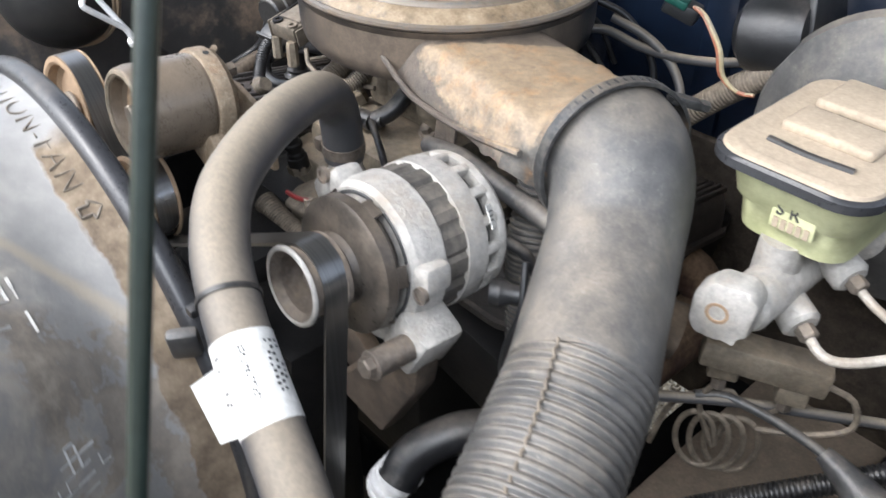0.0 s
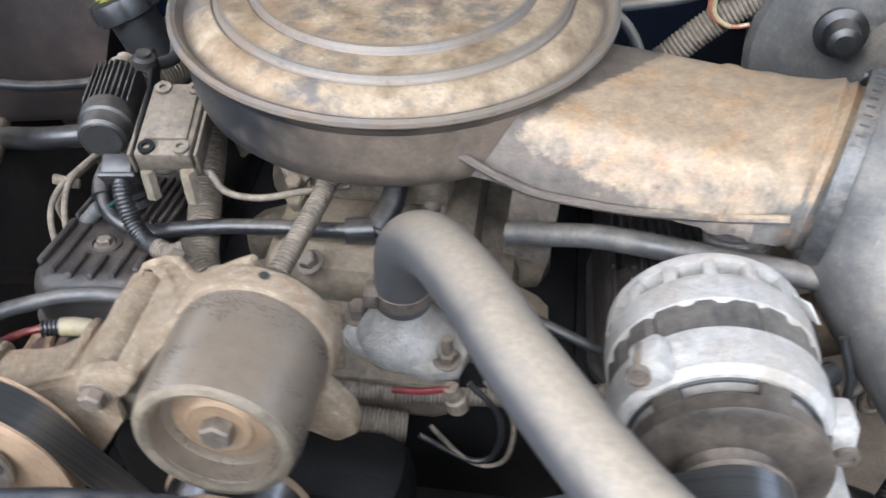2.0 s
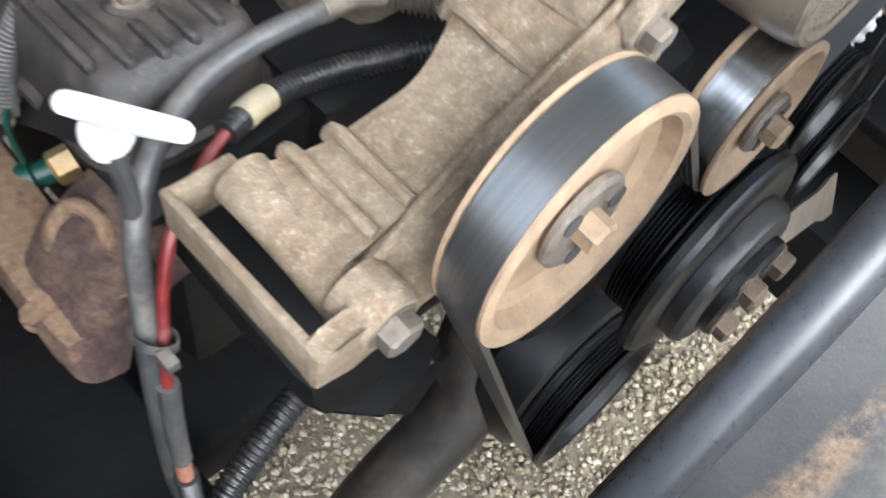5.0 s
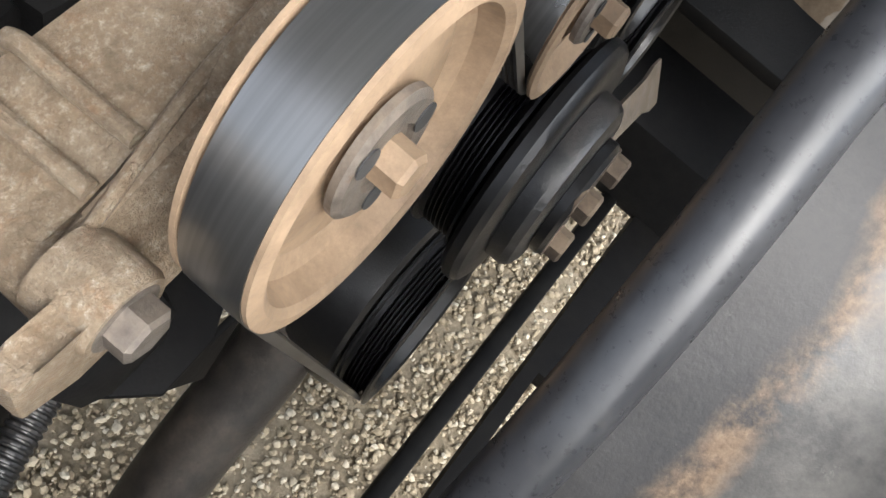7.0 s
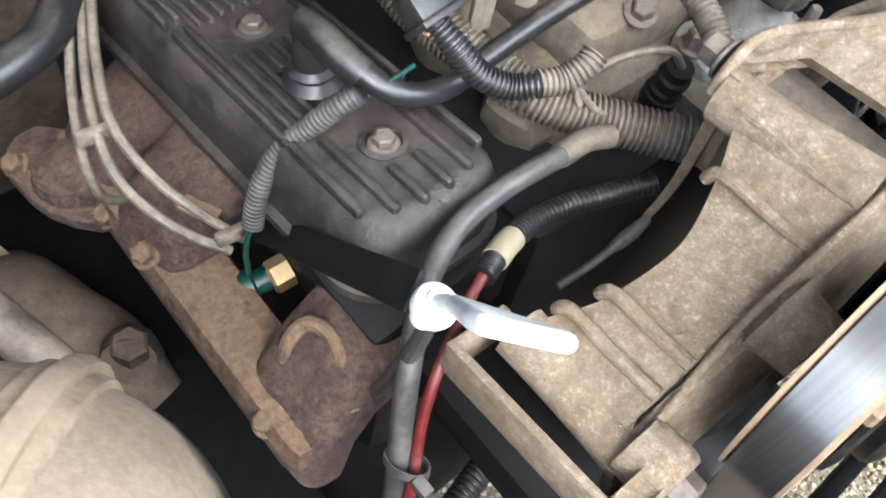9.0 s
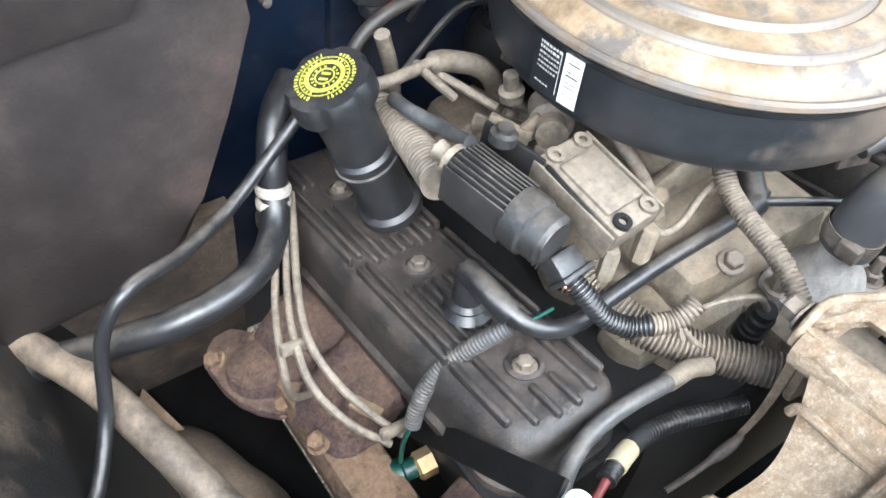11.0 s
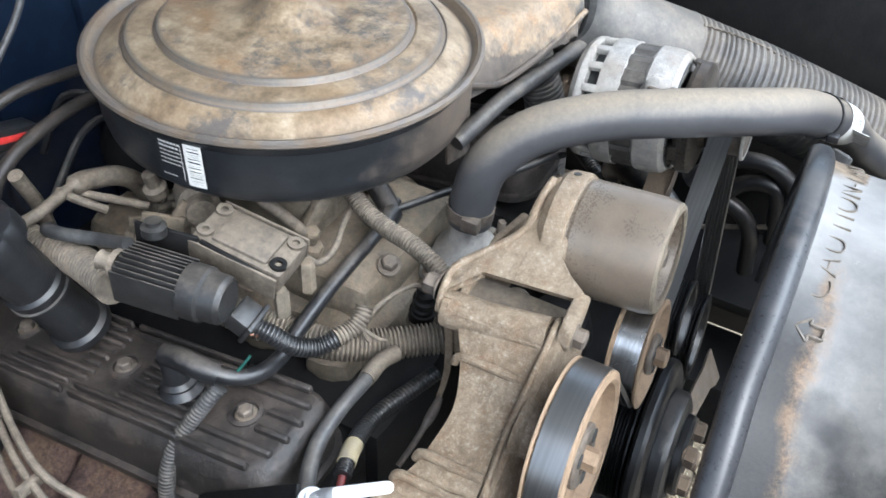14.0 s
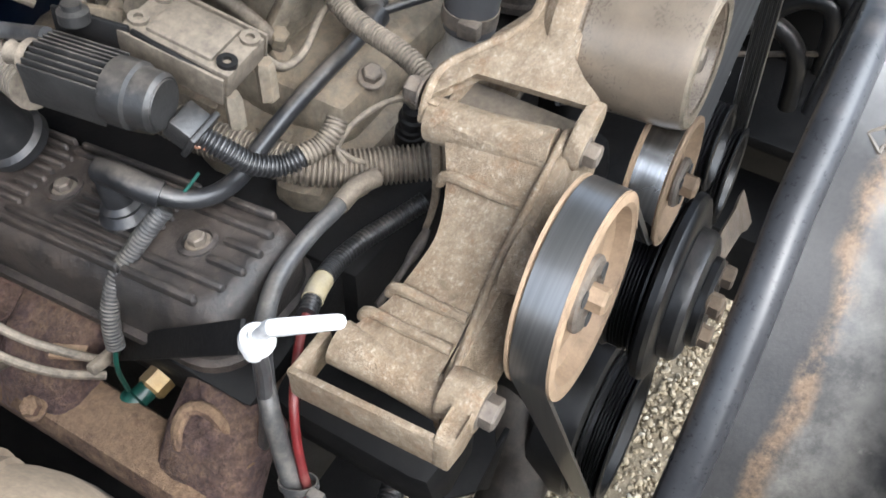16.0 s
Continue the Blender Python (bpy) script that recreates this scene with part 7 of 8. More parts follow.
    slab(bm, [(-0.515, 0.235), (-0.49, 0.262), (-0.463, 0.150), (-0.452, 0.128), (-0.472, 0.122), (-0.486, 0.150)], (0, 0, 0.60), (1, 0, 0.1), (0, 1, 0.05), 0.004, 0.001)
    tagged(make("splash_sheet", bm, SHIELD), "torn dusty tan sheet metal by the wheelhouse", "sheet metal")


chassis()


# ---- air cleaner sticker ----
def sticker():
    root = thing("service_sticker", (-0.188, -0.02, 1.096), "black service sticker with white bars on the air cleaner", "sticker")
    def patch(bm, a0, a1, z0, z1, r):
        n = 6
        lo = [bm.verts.new((r * math.cos(radians(a0 + (a1 - a0) * k / n)), r * math.sin(radians(a0 + (a1 - a0) * k / n)), z0)) for k in range(n + 1)]
        hi = [bm.verts.new((v.co.x * 1.003, v.co.y * 1.003, z1)) for v in lo]
        for k in range(n):
            bm.faces.new((lo[k], lo[k + 1], hi[k + 1], hi[k]))
    bm = B()
    patch(bm, 178.5, 193.5, 1.092, 1.139, 0.1888)
    sheet = part("backing", bm, PAN, root)
    bm = B()
    patch(bm, 188.0, 193.2, 1.0945, 1.1385, 0.1893)
    part("barcode_field", bm, PAPER, sheet, "white barcode field")
    rng = random.Random(4)
    bm = B()
    z = 1.098
    while z < 1.135:
        h = rng.choice((0.0007, 0.0013, 0.0019))
        patch(bm, 189.0, 192.4, z, z + h, 0.1897)
        z += h + rng.choice((0.0012, 0.0018, 0.0024))
    tagged(part("barcode", bm, INK, sheet), kind="stuff")
    bm = B()
    for k in range(9):
        z0 = 1.1335 - 0.0042 * k
        if k in (6, 7):
            continue
        a0 = 180.3
        while a0 < (186.4 if k != 8 else 184.5):
            w = rng.uniform(0.35, 0.9)
            patch(bm, a0, a0 + w, z0, z0 + (0.0026 if k < 2 else 0.0019), 0.1893)
            a0 += w + 0.28
    patch(bm, 186.9, 187.1, 1.098, 1.136, 0.1893)
    tagged(part("small_print", bm, PAPER, sheet), kind="stuff")


sticker()


# ---- driver side ----
def brakes():
    root = thing("brake_master_cylinder", (0.53, -0.06, 0.98), "grey cast master cylinder with a translucent yellow reservoir", "master cylinder")
    bm = B()
    lathe(bm, (0.535, 0.06, 1.020), (0, -1, 0), [(0, 0), (0.040, 0), (0.040, 0.012), (0.024, 0.016), (0.024, 0.20), (0.021, 0.205), (0, 0.205)], 32)
    slab(bm, [(-0.027, -0.016), (-0.020, -0.029), (0.004, -0.030), (0.014, -0.020), (0.027, -0.017), (0.030, 0.022), (0.020, 0.034), (-0.010, 0.032), (-0.026, 0.014)], (0.525, -0.155, 1.022), (1, 0.2, 0), (0, 0, 1), 0.030, 0.006)
    for y in (-0.085, 0.0):
        lathe(bm, (0.530, y, 1.020), (0, 0, 1), [(0, 0), (0.022, 0), (0.020, 0.045), (0, 0.045)], 24)
    body = part("cylinder", bm, BRIGHT, root)
    bm = B()
    lathe(bm, Vector((0.523, -0.155, 1.024)) + Vector((0.196, -0.981, 0)) * 0.0151, (0.196, -0.981, 0), [(0.0105, 0), (0.0105, 0.0012), (0.0080, 0.0012), (0.0074, 0.0002), (0, 0.0002)], 24)
    part("end_hole", bm, TAN, body, "tan plug in the end of the cylinder")
    for c, d in (((0.560, -0.090, 1.000), (0.8, -0.4, -0.25)), ((0.570, -0.040, 1.032), (0.8, -0.3, -0.2))):
        bm = B()
        lathe(bm, c, d, [(0, -0.02), (0.017, -0.02), (0.018, 0.012), (0.014, 0.016), (0, 0.016)], 20)
        part("outlet", bm, BRIGHT, body)
        bm = B()
        hexbolt(bm, Vector(c) + Vector(d) * 0.016, d, 0.009, 0.014)
        part("fitting", bm, STEEL, root)
    bm = B()
    sweep(bm, [(0.578, -0.100, 0.995), (0.60, -0.106, 0.985), (0.622, -0.095, 0.985), (0.66, -0.05, 0.99), (0.72, 0.02, 0.98)], 0.0048, 12, 0.008)
    part("brake_line", bm, CLAMP, root)
    bm = B()
    sweep(bm, [(0.588, -0.047, 1.026), (0.62, -0.050, 1.012), (0.66, -0.04, 1.00), (0.72, 0.0, 0.98)], 0.0044, 12, 0.008)
    part("brake_line", bm, CLAMP, root)
    # reservoir
    bm = B()
    secs = [(1.058, 0.80), (1.062, 0.88), (1.092, 0.93), (1.098, 1.0), (1.122, 1.06), (1.126, 1.10), (1.130, 1.10)]
    rings = []
    for z, k in secs:
        hx, hy, rc = 0.058 * k, 0.092 * k, 0.026
        ring = []
        for cx, cy, st in ((hx - rc, hy - rc, 0), (-hx + rc, hy - rc, 90), (-hx + rc, -hy + rc, 180), (hx - rc, -hy + rc, 270)):
            for q in range(5):
                t = radians(st + 22.5 * q)
                ring.append(bm.verts.new((0.532 + cx + rc * math.cos(t), -0.012 + cy + rc * math.sin(t), z)))
        rings.append(ring)
    for a, b in zip(rings[:-1], rings[1:]):
        for i in range(len(a)):
            j = (i + 1) % len(a)
            bm.faces.new((a[i], a[j], b[j], b[i]))
    bm.faces.new(rings[-1])
    bm.faces.new(list(reversed(rings[0])))
    res = part("reservoir", bm, RESERVOIR, root, "translucent yellow plastic reservoir", 40)
    bm = B()
    def stack(bm, levels, rc0):
        """Rounded rectangles one above the other: (height, half width, half length)."""
        rings = []
        for z, hx, hy in levels:
            rc = min(rc0, hx * 0.8)
            ring = []
            for cx, cy, st in ((hx - rc, hy - rc, 0), (-hx + rc, hy - rc, 90), (-hx + rc, -hy + rc, 180), (hx - rc, -hy + rc, 270)):
                for q in range(7):
                    t = radians(st + 15 * q)
                    ring.append(bm.verts.new((0.527 + cx + rc * math.cos(t), -0.018 + cy + rc * math.sin(t), z)))
            rings.append(ring)
        for a, b in zip(rings[:-1], rings[1:]):
            for i in range(len(a)):
                j = (i + 1) % len(a)
                bm.faces.new((a[i], a[j], b[j], b[i]))
        bm.faces.new(rings[-1])
        bm.faces.new(list(reversed(rings[0])))
    stack(bm, [(1.129, 0.070, 0.100), (1.131, 0.0745, 0.1045), (1.139, 0.0745, 0.1045), (1.1415, 0.072, 0.102), (1.1415, 0.067, 0.097)], 0.034)
    lid = part("lid", bm, LIP, res, "grey rubber lid with a dusty top", 40)
    bm = B()
    stack(bm, [(1.140, 0.0705, 0.1005), (1.1445, 0.0685, 0.0985), (1.1465, 0.063, 0.093), (1.1450, 0.058, 0.088), (1.1450, 0.056, 0.086)], 0.030)
    part("dusty_top", bm, RESCAP, lid, "tan dusty lid top", 40)
    for y, hy in ((-0.030, 0.024), (0.040, 0.034)):
        bm = B()
        box(bm, (0.527, y, 1.147), (0.084, hy * 2, 0.012), None, 0.005, 3)
        part("raised_pad", bm, RESCAP, lid, "tan dusty raised pad")
    bm = B()
    sweep(bm, [(0.490, -0.079, 1.1455), (0.527, -0.082, 1.1455), (0.566, -0.079, 1.1455)], 0.0035, 8, 0.01)
    part("groove", bm, BLACK, lid, "bare black groove in the dust")
    bm = B()
    box(bm, (0.540, -0.1035, 1.098), (0.040, 0.003, 0.028), None, 0.001)
    part("marking_plate", bm, RESERVOIR, res)
    # letters S R and bars below them
    txt = bpy.data.curves.new("mark", "FONT")
    txt.body, txt.size, txt.extrude = "S R", 0.016, 0.0006
    tob = bpy.data.objects.new("mark", txt)
    scene.collection.objects.link(tob)
    bpy.context.view_layer.update()
    me = bpy.data.meshes.new_from_object(tob.evaluated_get(bpy.context.evaluated_depsgraph_get()))
    bpy.data.objects.remove(tob)
    for v in me.vertices:
        v.co = (0.524 + v.co.x, -0.1055 - v.co.z, 1.098 + v.co.y)
    me.materials.append(INK)
    ob = new("letters", me)
    ob.parent = res
    bm = B()
    for k in range(5):
        box(bm, (0.526 + 0.007 * k, -0.1056, 1.090), (0.005, 0.001, 0.010), None, 0)
    part("moulded_bars", bm, RESCAP, res)


brakes()


def booster():
    root = thing("brake_booster", (0.52, 0.16, 0.90), "dusty black steel brake booster drum on the firewall", "brake booster")
    bm = B()
    lathe(bm, (0.52, 0.26, 1.03), (0, -1, 0), [(0.10, 0), (0.155, 0.02), (0.165, 0.07), (0.168, 0.085), (0.162, 0.095), (0.150, 0.10), (0.120, 0.115), (0.10, 0.125), (0.075, 0.13), (0.06, 0.16), (0.045, 0.19), (0, 0.19)], 72)
    part("drum", bm, DUCT, root)
    bm = B()
    lathe(bm, (0.430, 0.130, 1.072), (-0.1, -1, 0.1), [(0, 0), (0.026, 0), (0.026, 0.006), (0.018, 0.010), (0.016, 0.030), (0.010, 0.034), (0, 0.034)], 28)
    part("check_valve", bm, HOSEBLACK, root)


booster()


def proportioning_valve():
    root = thing("proportioning_valve", (0.55, -0.07, 0.90), "dusty grey brake proportioning valve block with fittings", "valve")
    bm = B()
    d = (Vector((0.584, -0.068, 0.93)) - Vector((0.501, -0.113, 0.93))).normalized()
    beam(bm, Vector((0.495, -0.115, 0.935)), Vector((0.60, -0.058, 0.925)), 0.034, 0.032, bevel=0.004)
    box(bm, (0.515, -0.100, 0.912), (0.026, 0.026, 0.03), frame_of(d), 0.003)
    box(bm, (0.575, -0.072, 0.905), (0.030, 0.028, 0.03), frame_of(d), 0.003)
    part("block", bm, MANIFOLD, root)
    for p in ((0.515, -0.102, 0.895), (0.573, -0.074, 0.888)):
        bm = B()
        hexbolt(bm, p, (0, 0, -1), 0.008, 0.014)
        part("fitting", bm, STEEL, root)


proportioning_valve()


def brake_lines():
    pts = []
    for k in range(72):
        t = k / 71
        a = 2 * math.pi * 3.5 * t
        pts.append(Vector((0.506 + 0.042 * t + 0.022 * math.cos(a), -0.112 + 0.030 * t + 0.008 * math.cos(a), 0.803 + 0.040 * math.sin(a))))
    tube_thing("brake_line", "coiled dusty brake line below the valve block", "brake line", [(0.513, -0.105, 0.885), (0.505, -0.11, 0.862), (0.51, -0.11, 0.84)] + pts, 0.0032, LOOM, step=0.008, segs=8, group="brake lines")
    tube_thing("brake_line", "bent dusty brake line below the valve block", "brake line", [(0.573, -0.074, 0.876), (0.560, -0.078, 0.858), (0.535, -0.085, 0.858), (0.525, -0.085, 0.868), (0.50, -0.10, 0.86), (0.48, -0.12, 0.84), (0.47, -0.13, 0.78)], 0.0032, LOOM, step=0.008, segs=8, group="brake lines")
    tube_thing("brake_line", "bent dusty brake line beside the valve block", "brake line", [(0.600, -0.058, 0.915), (0.625, -0.048, 0.905), (0.632, -0.05, 0.875), (0.60, -0.07, 0.855), (0.56, -0.09, 0.845)], 0.0034, LOOM, step=0.008, segs=8, group="brake lines")
    tube_thing("control_cable", "dusty grey control cable over the frame", "cable", [(0.43, -0.18, 0.86), (0.491, -0.125, 0.862), (0.534, -0.089, 0.863), (0.60, -0.04, 0.862), (0.72, 0.05, 0.858)], 0.0058, HOSE, group="control cables")
    tube_thing("control_cable", "dusty grey control cable with a rubber boot", "cable", [(0.50, -0.115, 0.866), (0.524, -0.094, 0.866), (0.56, -0.083, 0.862), (0.60, -0.076, 0.855), (0.63, -0.073, 0.848)], 0.0052, GREYWIRE, group="control cables")
    tube_thing("cable_boot", "grey rubber boot of a control cable", "cable boot", [(0.622, -0.073, 0.850), (0.65, -0.075, 0.84), (0.70, -0.08, 0.82), (0.76, -0.085, 0.80)], lambda u: 0.009 + 0.016 * min(1, u * 2.0), GREYWIRE)
    tube_thing("lower_loom", "black ribbed loom beside the frame", "wiring loom", [(0.50, -0.22, 0.75), (0.56, -0.14, 0.77), (0.62, -0.08, 0.80), (0.70, 0.0, 0.84)], 0.012, LOOMBLACK, 0.005, 0.15)


brake_lines()


def wiper_motor():
    root = thing("wiper_motor", (0.35, 0.22, 1.06), "black wiper motor with a green connector on the firewall", "wiper motor")
    bm = B()
    lathe(bm, (0.300, 0.205, 1.105), (1, 0.1, 0.2), [(0, 0), (0.030, 0), (0.044, 0.012), (0.048, 0.03), (0.048, 0.07), (0.043, 0.085), (0.0, 0.09)], 36)
    part("housing", bm, BLACK, root)
    bm = B()
    slab(bm, [(-0.045, -0.05), (0.03, -0.055), (0.05, -0.01), (0.04, 0.05), (-0.03, 0.055)], (0.388, 0.225, 1.118), (0, 1, 0), (-0.2, 0, 1), 0.010, 0.003)
    part("flange", bm, BLACK, root)
    bm = B()
    box(bm, (0.225, 0.185, 1.118), (0.045, 0.03, 0.022), frame_of((0.3, 0.1, 1)), 0.004)
    plug = part("connector", bm, BLACK, root)
    bm = B()
    box(bm, (0.222, 0.175, 1.130), (0.030, 0.02, 0.010), frame_of((0.3, 0.1, 1)), 0.002)
    part("lock", bm, GREEN, plug, "green connector lock")
    for k, m in enumerate((ORANGE, CREAM)):
        bm = B()
        sweep(bm, [(0.250 + 0.003 * k, 0.170, 1.130), (0.270 + 0.003 * k, 0.160, 1.128), (0.298 + 0.004 * k, 0.155, 1.098), (0.306 + 0.004 * k, 0.160, 1.066), (0.330, 0.165, 1.050), (0.350, 0.168, 1.052)], 0.0026, 8, 0.008)
        part("wire", bm, m, root)
    bm = B()
    hexbolt(bm, (0.385, 0.285, 1.115), (0, -1, 0), 0.010, 0.010, 0.014)
    part("bolt", bm, STEEL, root)


wiper_motor()
tube_thing("wiring_loom", "thick dusty ribbed loom along the firewall", "wiring loom", [(0.215, 0.165, 0.935), (0.258, 0.175, 0.985), (0.318, 0.185, 1.045), (0.375, 0.188, 1.088), (0.43, 0.185, 1.120), (0.50, 0.18, 1.145), (0.62, 0.17, 1.16)], 0.0165, LOOM, 0.0048, 0.12, 20, group="wiring looms")
tube_thing("loom_tape", "cream tape round the firewall loom", "tape", [(0.386, 0.188, 1.0955), (0.402, 0.187, 1.105)], 0.0172, CREAM)
tube_thing("vacuum_hose", "dusty grey vacuum hose on the firewall", "hose", [(0.07, 0.15, 1.05), (0.107, 0.19, 1.054), (0.16, 0.20, 1.044), (0.21, 0.20, 1.046), (0.268, 0.20, 1.057), (0.33, 0.20, 1.075), (0.40, 0.18, 1.08)], 0.0062, HOSE, group="vacuum hoses")
tube_thing("vacuum_hose", "dusty grey vacuum hose on the firewall", "hose", [(0.12, 0.19, 1.075), (0.17, 0.20, 1.06), (0.215, 0.20, 1.035), (0.243, 0.19, 1.00), (0.258, 0.17, 0.95), (0.25, 0.14, 0.90)], 0.0062, HOSE, group="vacuum hoses")
tube_thing("vacuum_hose", "thin dusty vacuum hose behind the air cleaner", "hose", [(0.10, 0.17, 1.10), (0.14, 0.20, 1.075), (0.18, 0.21, 1.02), (0.19, 0.20, 0.96), (0.17, 0.18, 0.90)], 0.0050, HOSEBLACK, group="vacuum hoses")


def driver_side_castings():
    root = thing("exhaust_manifold", (0.37, 0.02, 0.68), "rusty iron exhaust manifold low beside the engine block", "exhaust manifold")
    bm = B()
    beam(bm, (0.365, -0.21, 0.735), (0.360, 0.20, 0.725), 0.075, 0.070, bevel=0.024)
    part("log", bm, RUST, root)
    for y in (-0.15, 0.02, 0.16):
        bm = B()
        sweep(bm, [(0.30, y, 0.785), (0.33, y, 0.782), (0.362, y, 0.745)], 0.030, 18, 0.01)
        part("runner", bm, RUST, root)
    bm = B()
    box(bm, (0.385, -0.27, 0.585), (0.13, 0.20, 0.19), frame_of((0.15, 0.1, 1)), 0.035, 3)
    lathe(bm, (0.385, -0.30, 0.67), (0.1, -0.2, 1), [(0, 0), (0.045, 0), (0.045, 0.02), (0.03, 0.026), (0, 0.028)], 28)
    tagged(make("steering_gear", bm, DARK), "grimy black steering gear housing on the frame rail", "steering gear")
    tube_thing("hot_air_pipe", "dull brown sheet metal hot-air pipe behind the alternator", "pipe", [(0.335, -0.165, 0.925), (0.375, -0.160, 0.940), (0.425, -0.145, 0.945), (0.47, -0.12, 0.935)], 0.029, DIRT, segs=24)
    tube_thing("engine_wire", "thin black wire hanging beside the alternator", "wire", [(0.372, -0.245, 1.03), (0.385, -0.262, 0.99), (0.378, -0.275, 0.93), (0.39, -0.28, 0.87), (0.37, -0.30, 0.80)], 0.0035, HOSEBLACK, group="engine wires")
    tube_thing("engine_wire", "thin dusty wire hanging beside the alternator", "wire", [(0.36, -0.235, 1.00), (0.392, -0.245, 0.96), (0.402, -0.262, 0.90), (0.398, -0.27, 0.84), (0.42, -0.28, 0.78)], 0.0030, LOOM, group="engine wires")


driver_side_castings()


def conduit():
    root = thing("support_pipe", (0.13, -0.14, 0.97), "dusty grey metal pipe with a flat bracket below the snorkel", "pipe")
    bm = B()
    sweep(bm, [(0.118, -0.138, 1.004), (0.150, -0.146, 1.014), (0.194, -0.158, 1.028), (0.25, -0.175, 1.037), (0.31, -0.188, 1.040), (0.367, -0.192, 1.036), (0.42, -0.19, 1.02)], 0.0105, 18, 0.008)
    part("pipe", bm, GREYWIRE, root)
    bm = B()
    slab(bm, [(-0.022, -0.034), (0.020, -0.036), (0.024, 0.036), (-0.018, 0.036)], (0.136, -0.130, 1.006), (0.97, -0.2, 0), (0, 0.1, 1), 0.004, 0.001)
    part("bracket", bm, STEEL, root)


conduit()
tube_thing("heat_riser", "dark ribbed warm-air tube behind the alternator", "hose", [(0.30, -0.135, 1.075), (0.305, -0.15, 1.03), (0.315, -0.17, 0.97), (0.33, -0.18, 0.88), (0.34, -0.18, 0.80)], 0.027, DUCT, 0.006, 0.10, 24)
tube_thing("power_steering_hose", "thick black hose under the alternator", "hose", [(0.46, -0.25, 0.80), (0.41, -0.275, 0.845), (0.375, -0.315, 0.858), (0.350, -0.36, 0.840), (0.348, -0.385, 0.815)], 0.021, HOSEBLACK)
tube_thing("foil_sleeve", "crinkled silver foil heat sleeve", "heat sleeve", [(0.345, -0.372, 0.822), (0.335, -0.383, 0.800), (0.322, -0.376, 0.775)], 0.0230, WHITE, 0.008, 0.16, 20)
tube_thing("alternator_cable", "black cable behind the alternator", "cable", [(0.335, -0.235, 1.03), (0.355, -0.22, 1.01), (0.375, -0.215, 0.96), (0.385, -0.21, 0.88)], 0.006, HOSEBLACK)
tube_thing("front_loom", "dusty ribbed loom under the water outlet", "wiring loom", [(-0.02, -0.25, 0.905), (0.04, -0.245, 0.900), (0.10, -0.24, 0.900), (0.17, -0.24, 0.91), (0.22, -0.24, 0.93)], 0.0085, LOOM, 0.0036, 0.14, 16)
tube_thing("front_loom", "thick ribbed loom behind the tensioner", "wiring loom", [(-0.05, -0.27, 0.90), (0.0, -0.268, 0.885), (0.045, -0.265, 0.880)], 0.0150, LOOM, 0.0042, 0.14, 20)
tube_thing("thin_line", "thin dark metal line across the intake", "line", [(-0.01, -0.125, 0.985), (0.06, -0.165, 0.985), (0.12, -0.20, 0.982), (0.19, -0.23, 0.975), (0.24, -0.23, 0.95)], 0.0045, HOSEBLACK)


# ---- behind and under the air cleaner ----
def front_wires():
    tube_thing("sensor_wire", "thin pale wire looping beside the water outlet", "wire", [(0.112, -0.285, 0.985), (0.130, -0.29, 0.965), (0.138, -0.29, 0.93), (0.133, -0.29, 0.885), (0.115, -0.29, 0.872), (0.095, -0.29, 0.885), (0.07, -0.288, 0.92)], 0.0022, LOOM)
    tube_thing("sensor_wire", "thin black wire looping beside the water outlet", "wire", [(0.100, -0.285, 0.98), (0.122, -0.29, 0.955), (0.128, -0.29, 0.92), (0.12, -0.29, 0.885), (0.10, -0.29, 0.88), (0.06, -0.288, 0.905)], 0.0025, HOSEBLACK)
    root = thing("wire_plug", (0.092, -0.29, 0.945), "cream plastic plug on a short red wire", "plug")
    bm = B()
    lathe(bm, (0.086, -0.289, 0.978), (0.25, 0, -1), [(0, 0), (0.006, 0), (0.007, 0.012), (0.009, 0.014), (0.009, 0.026), (0, 0.026)], 16)
    part("body", bm, LOOM, root)
    bm = B()
    sweep(bm, [(0.040, -0.288, 0.965), (0.062, -0.289, 0.968), (0.086, -0.289, 0.976)], 0.0028, 8, 0.008)
    part("wire", bm, RED, root)


front_wires()


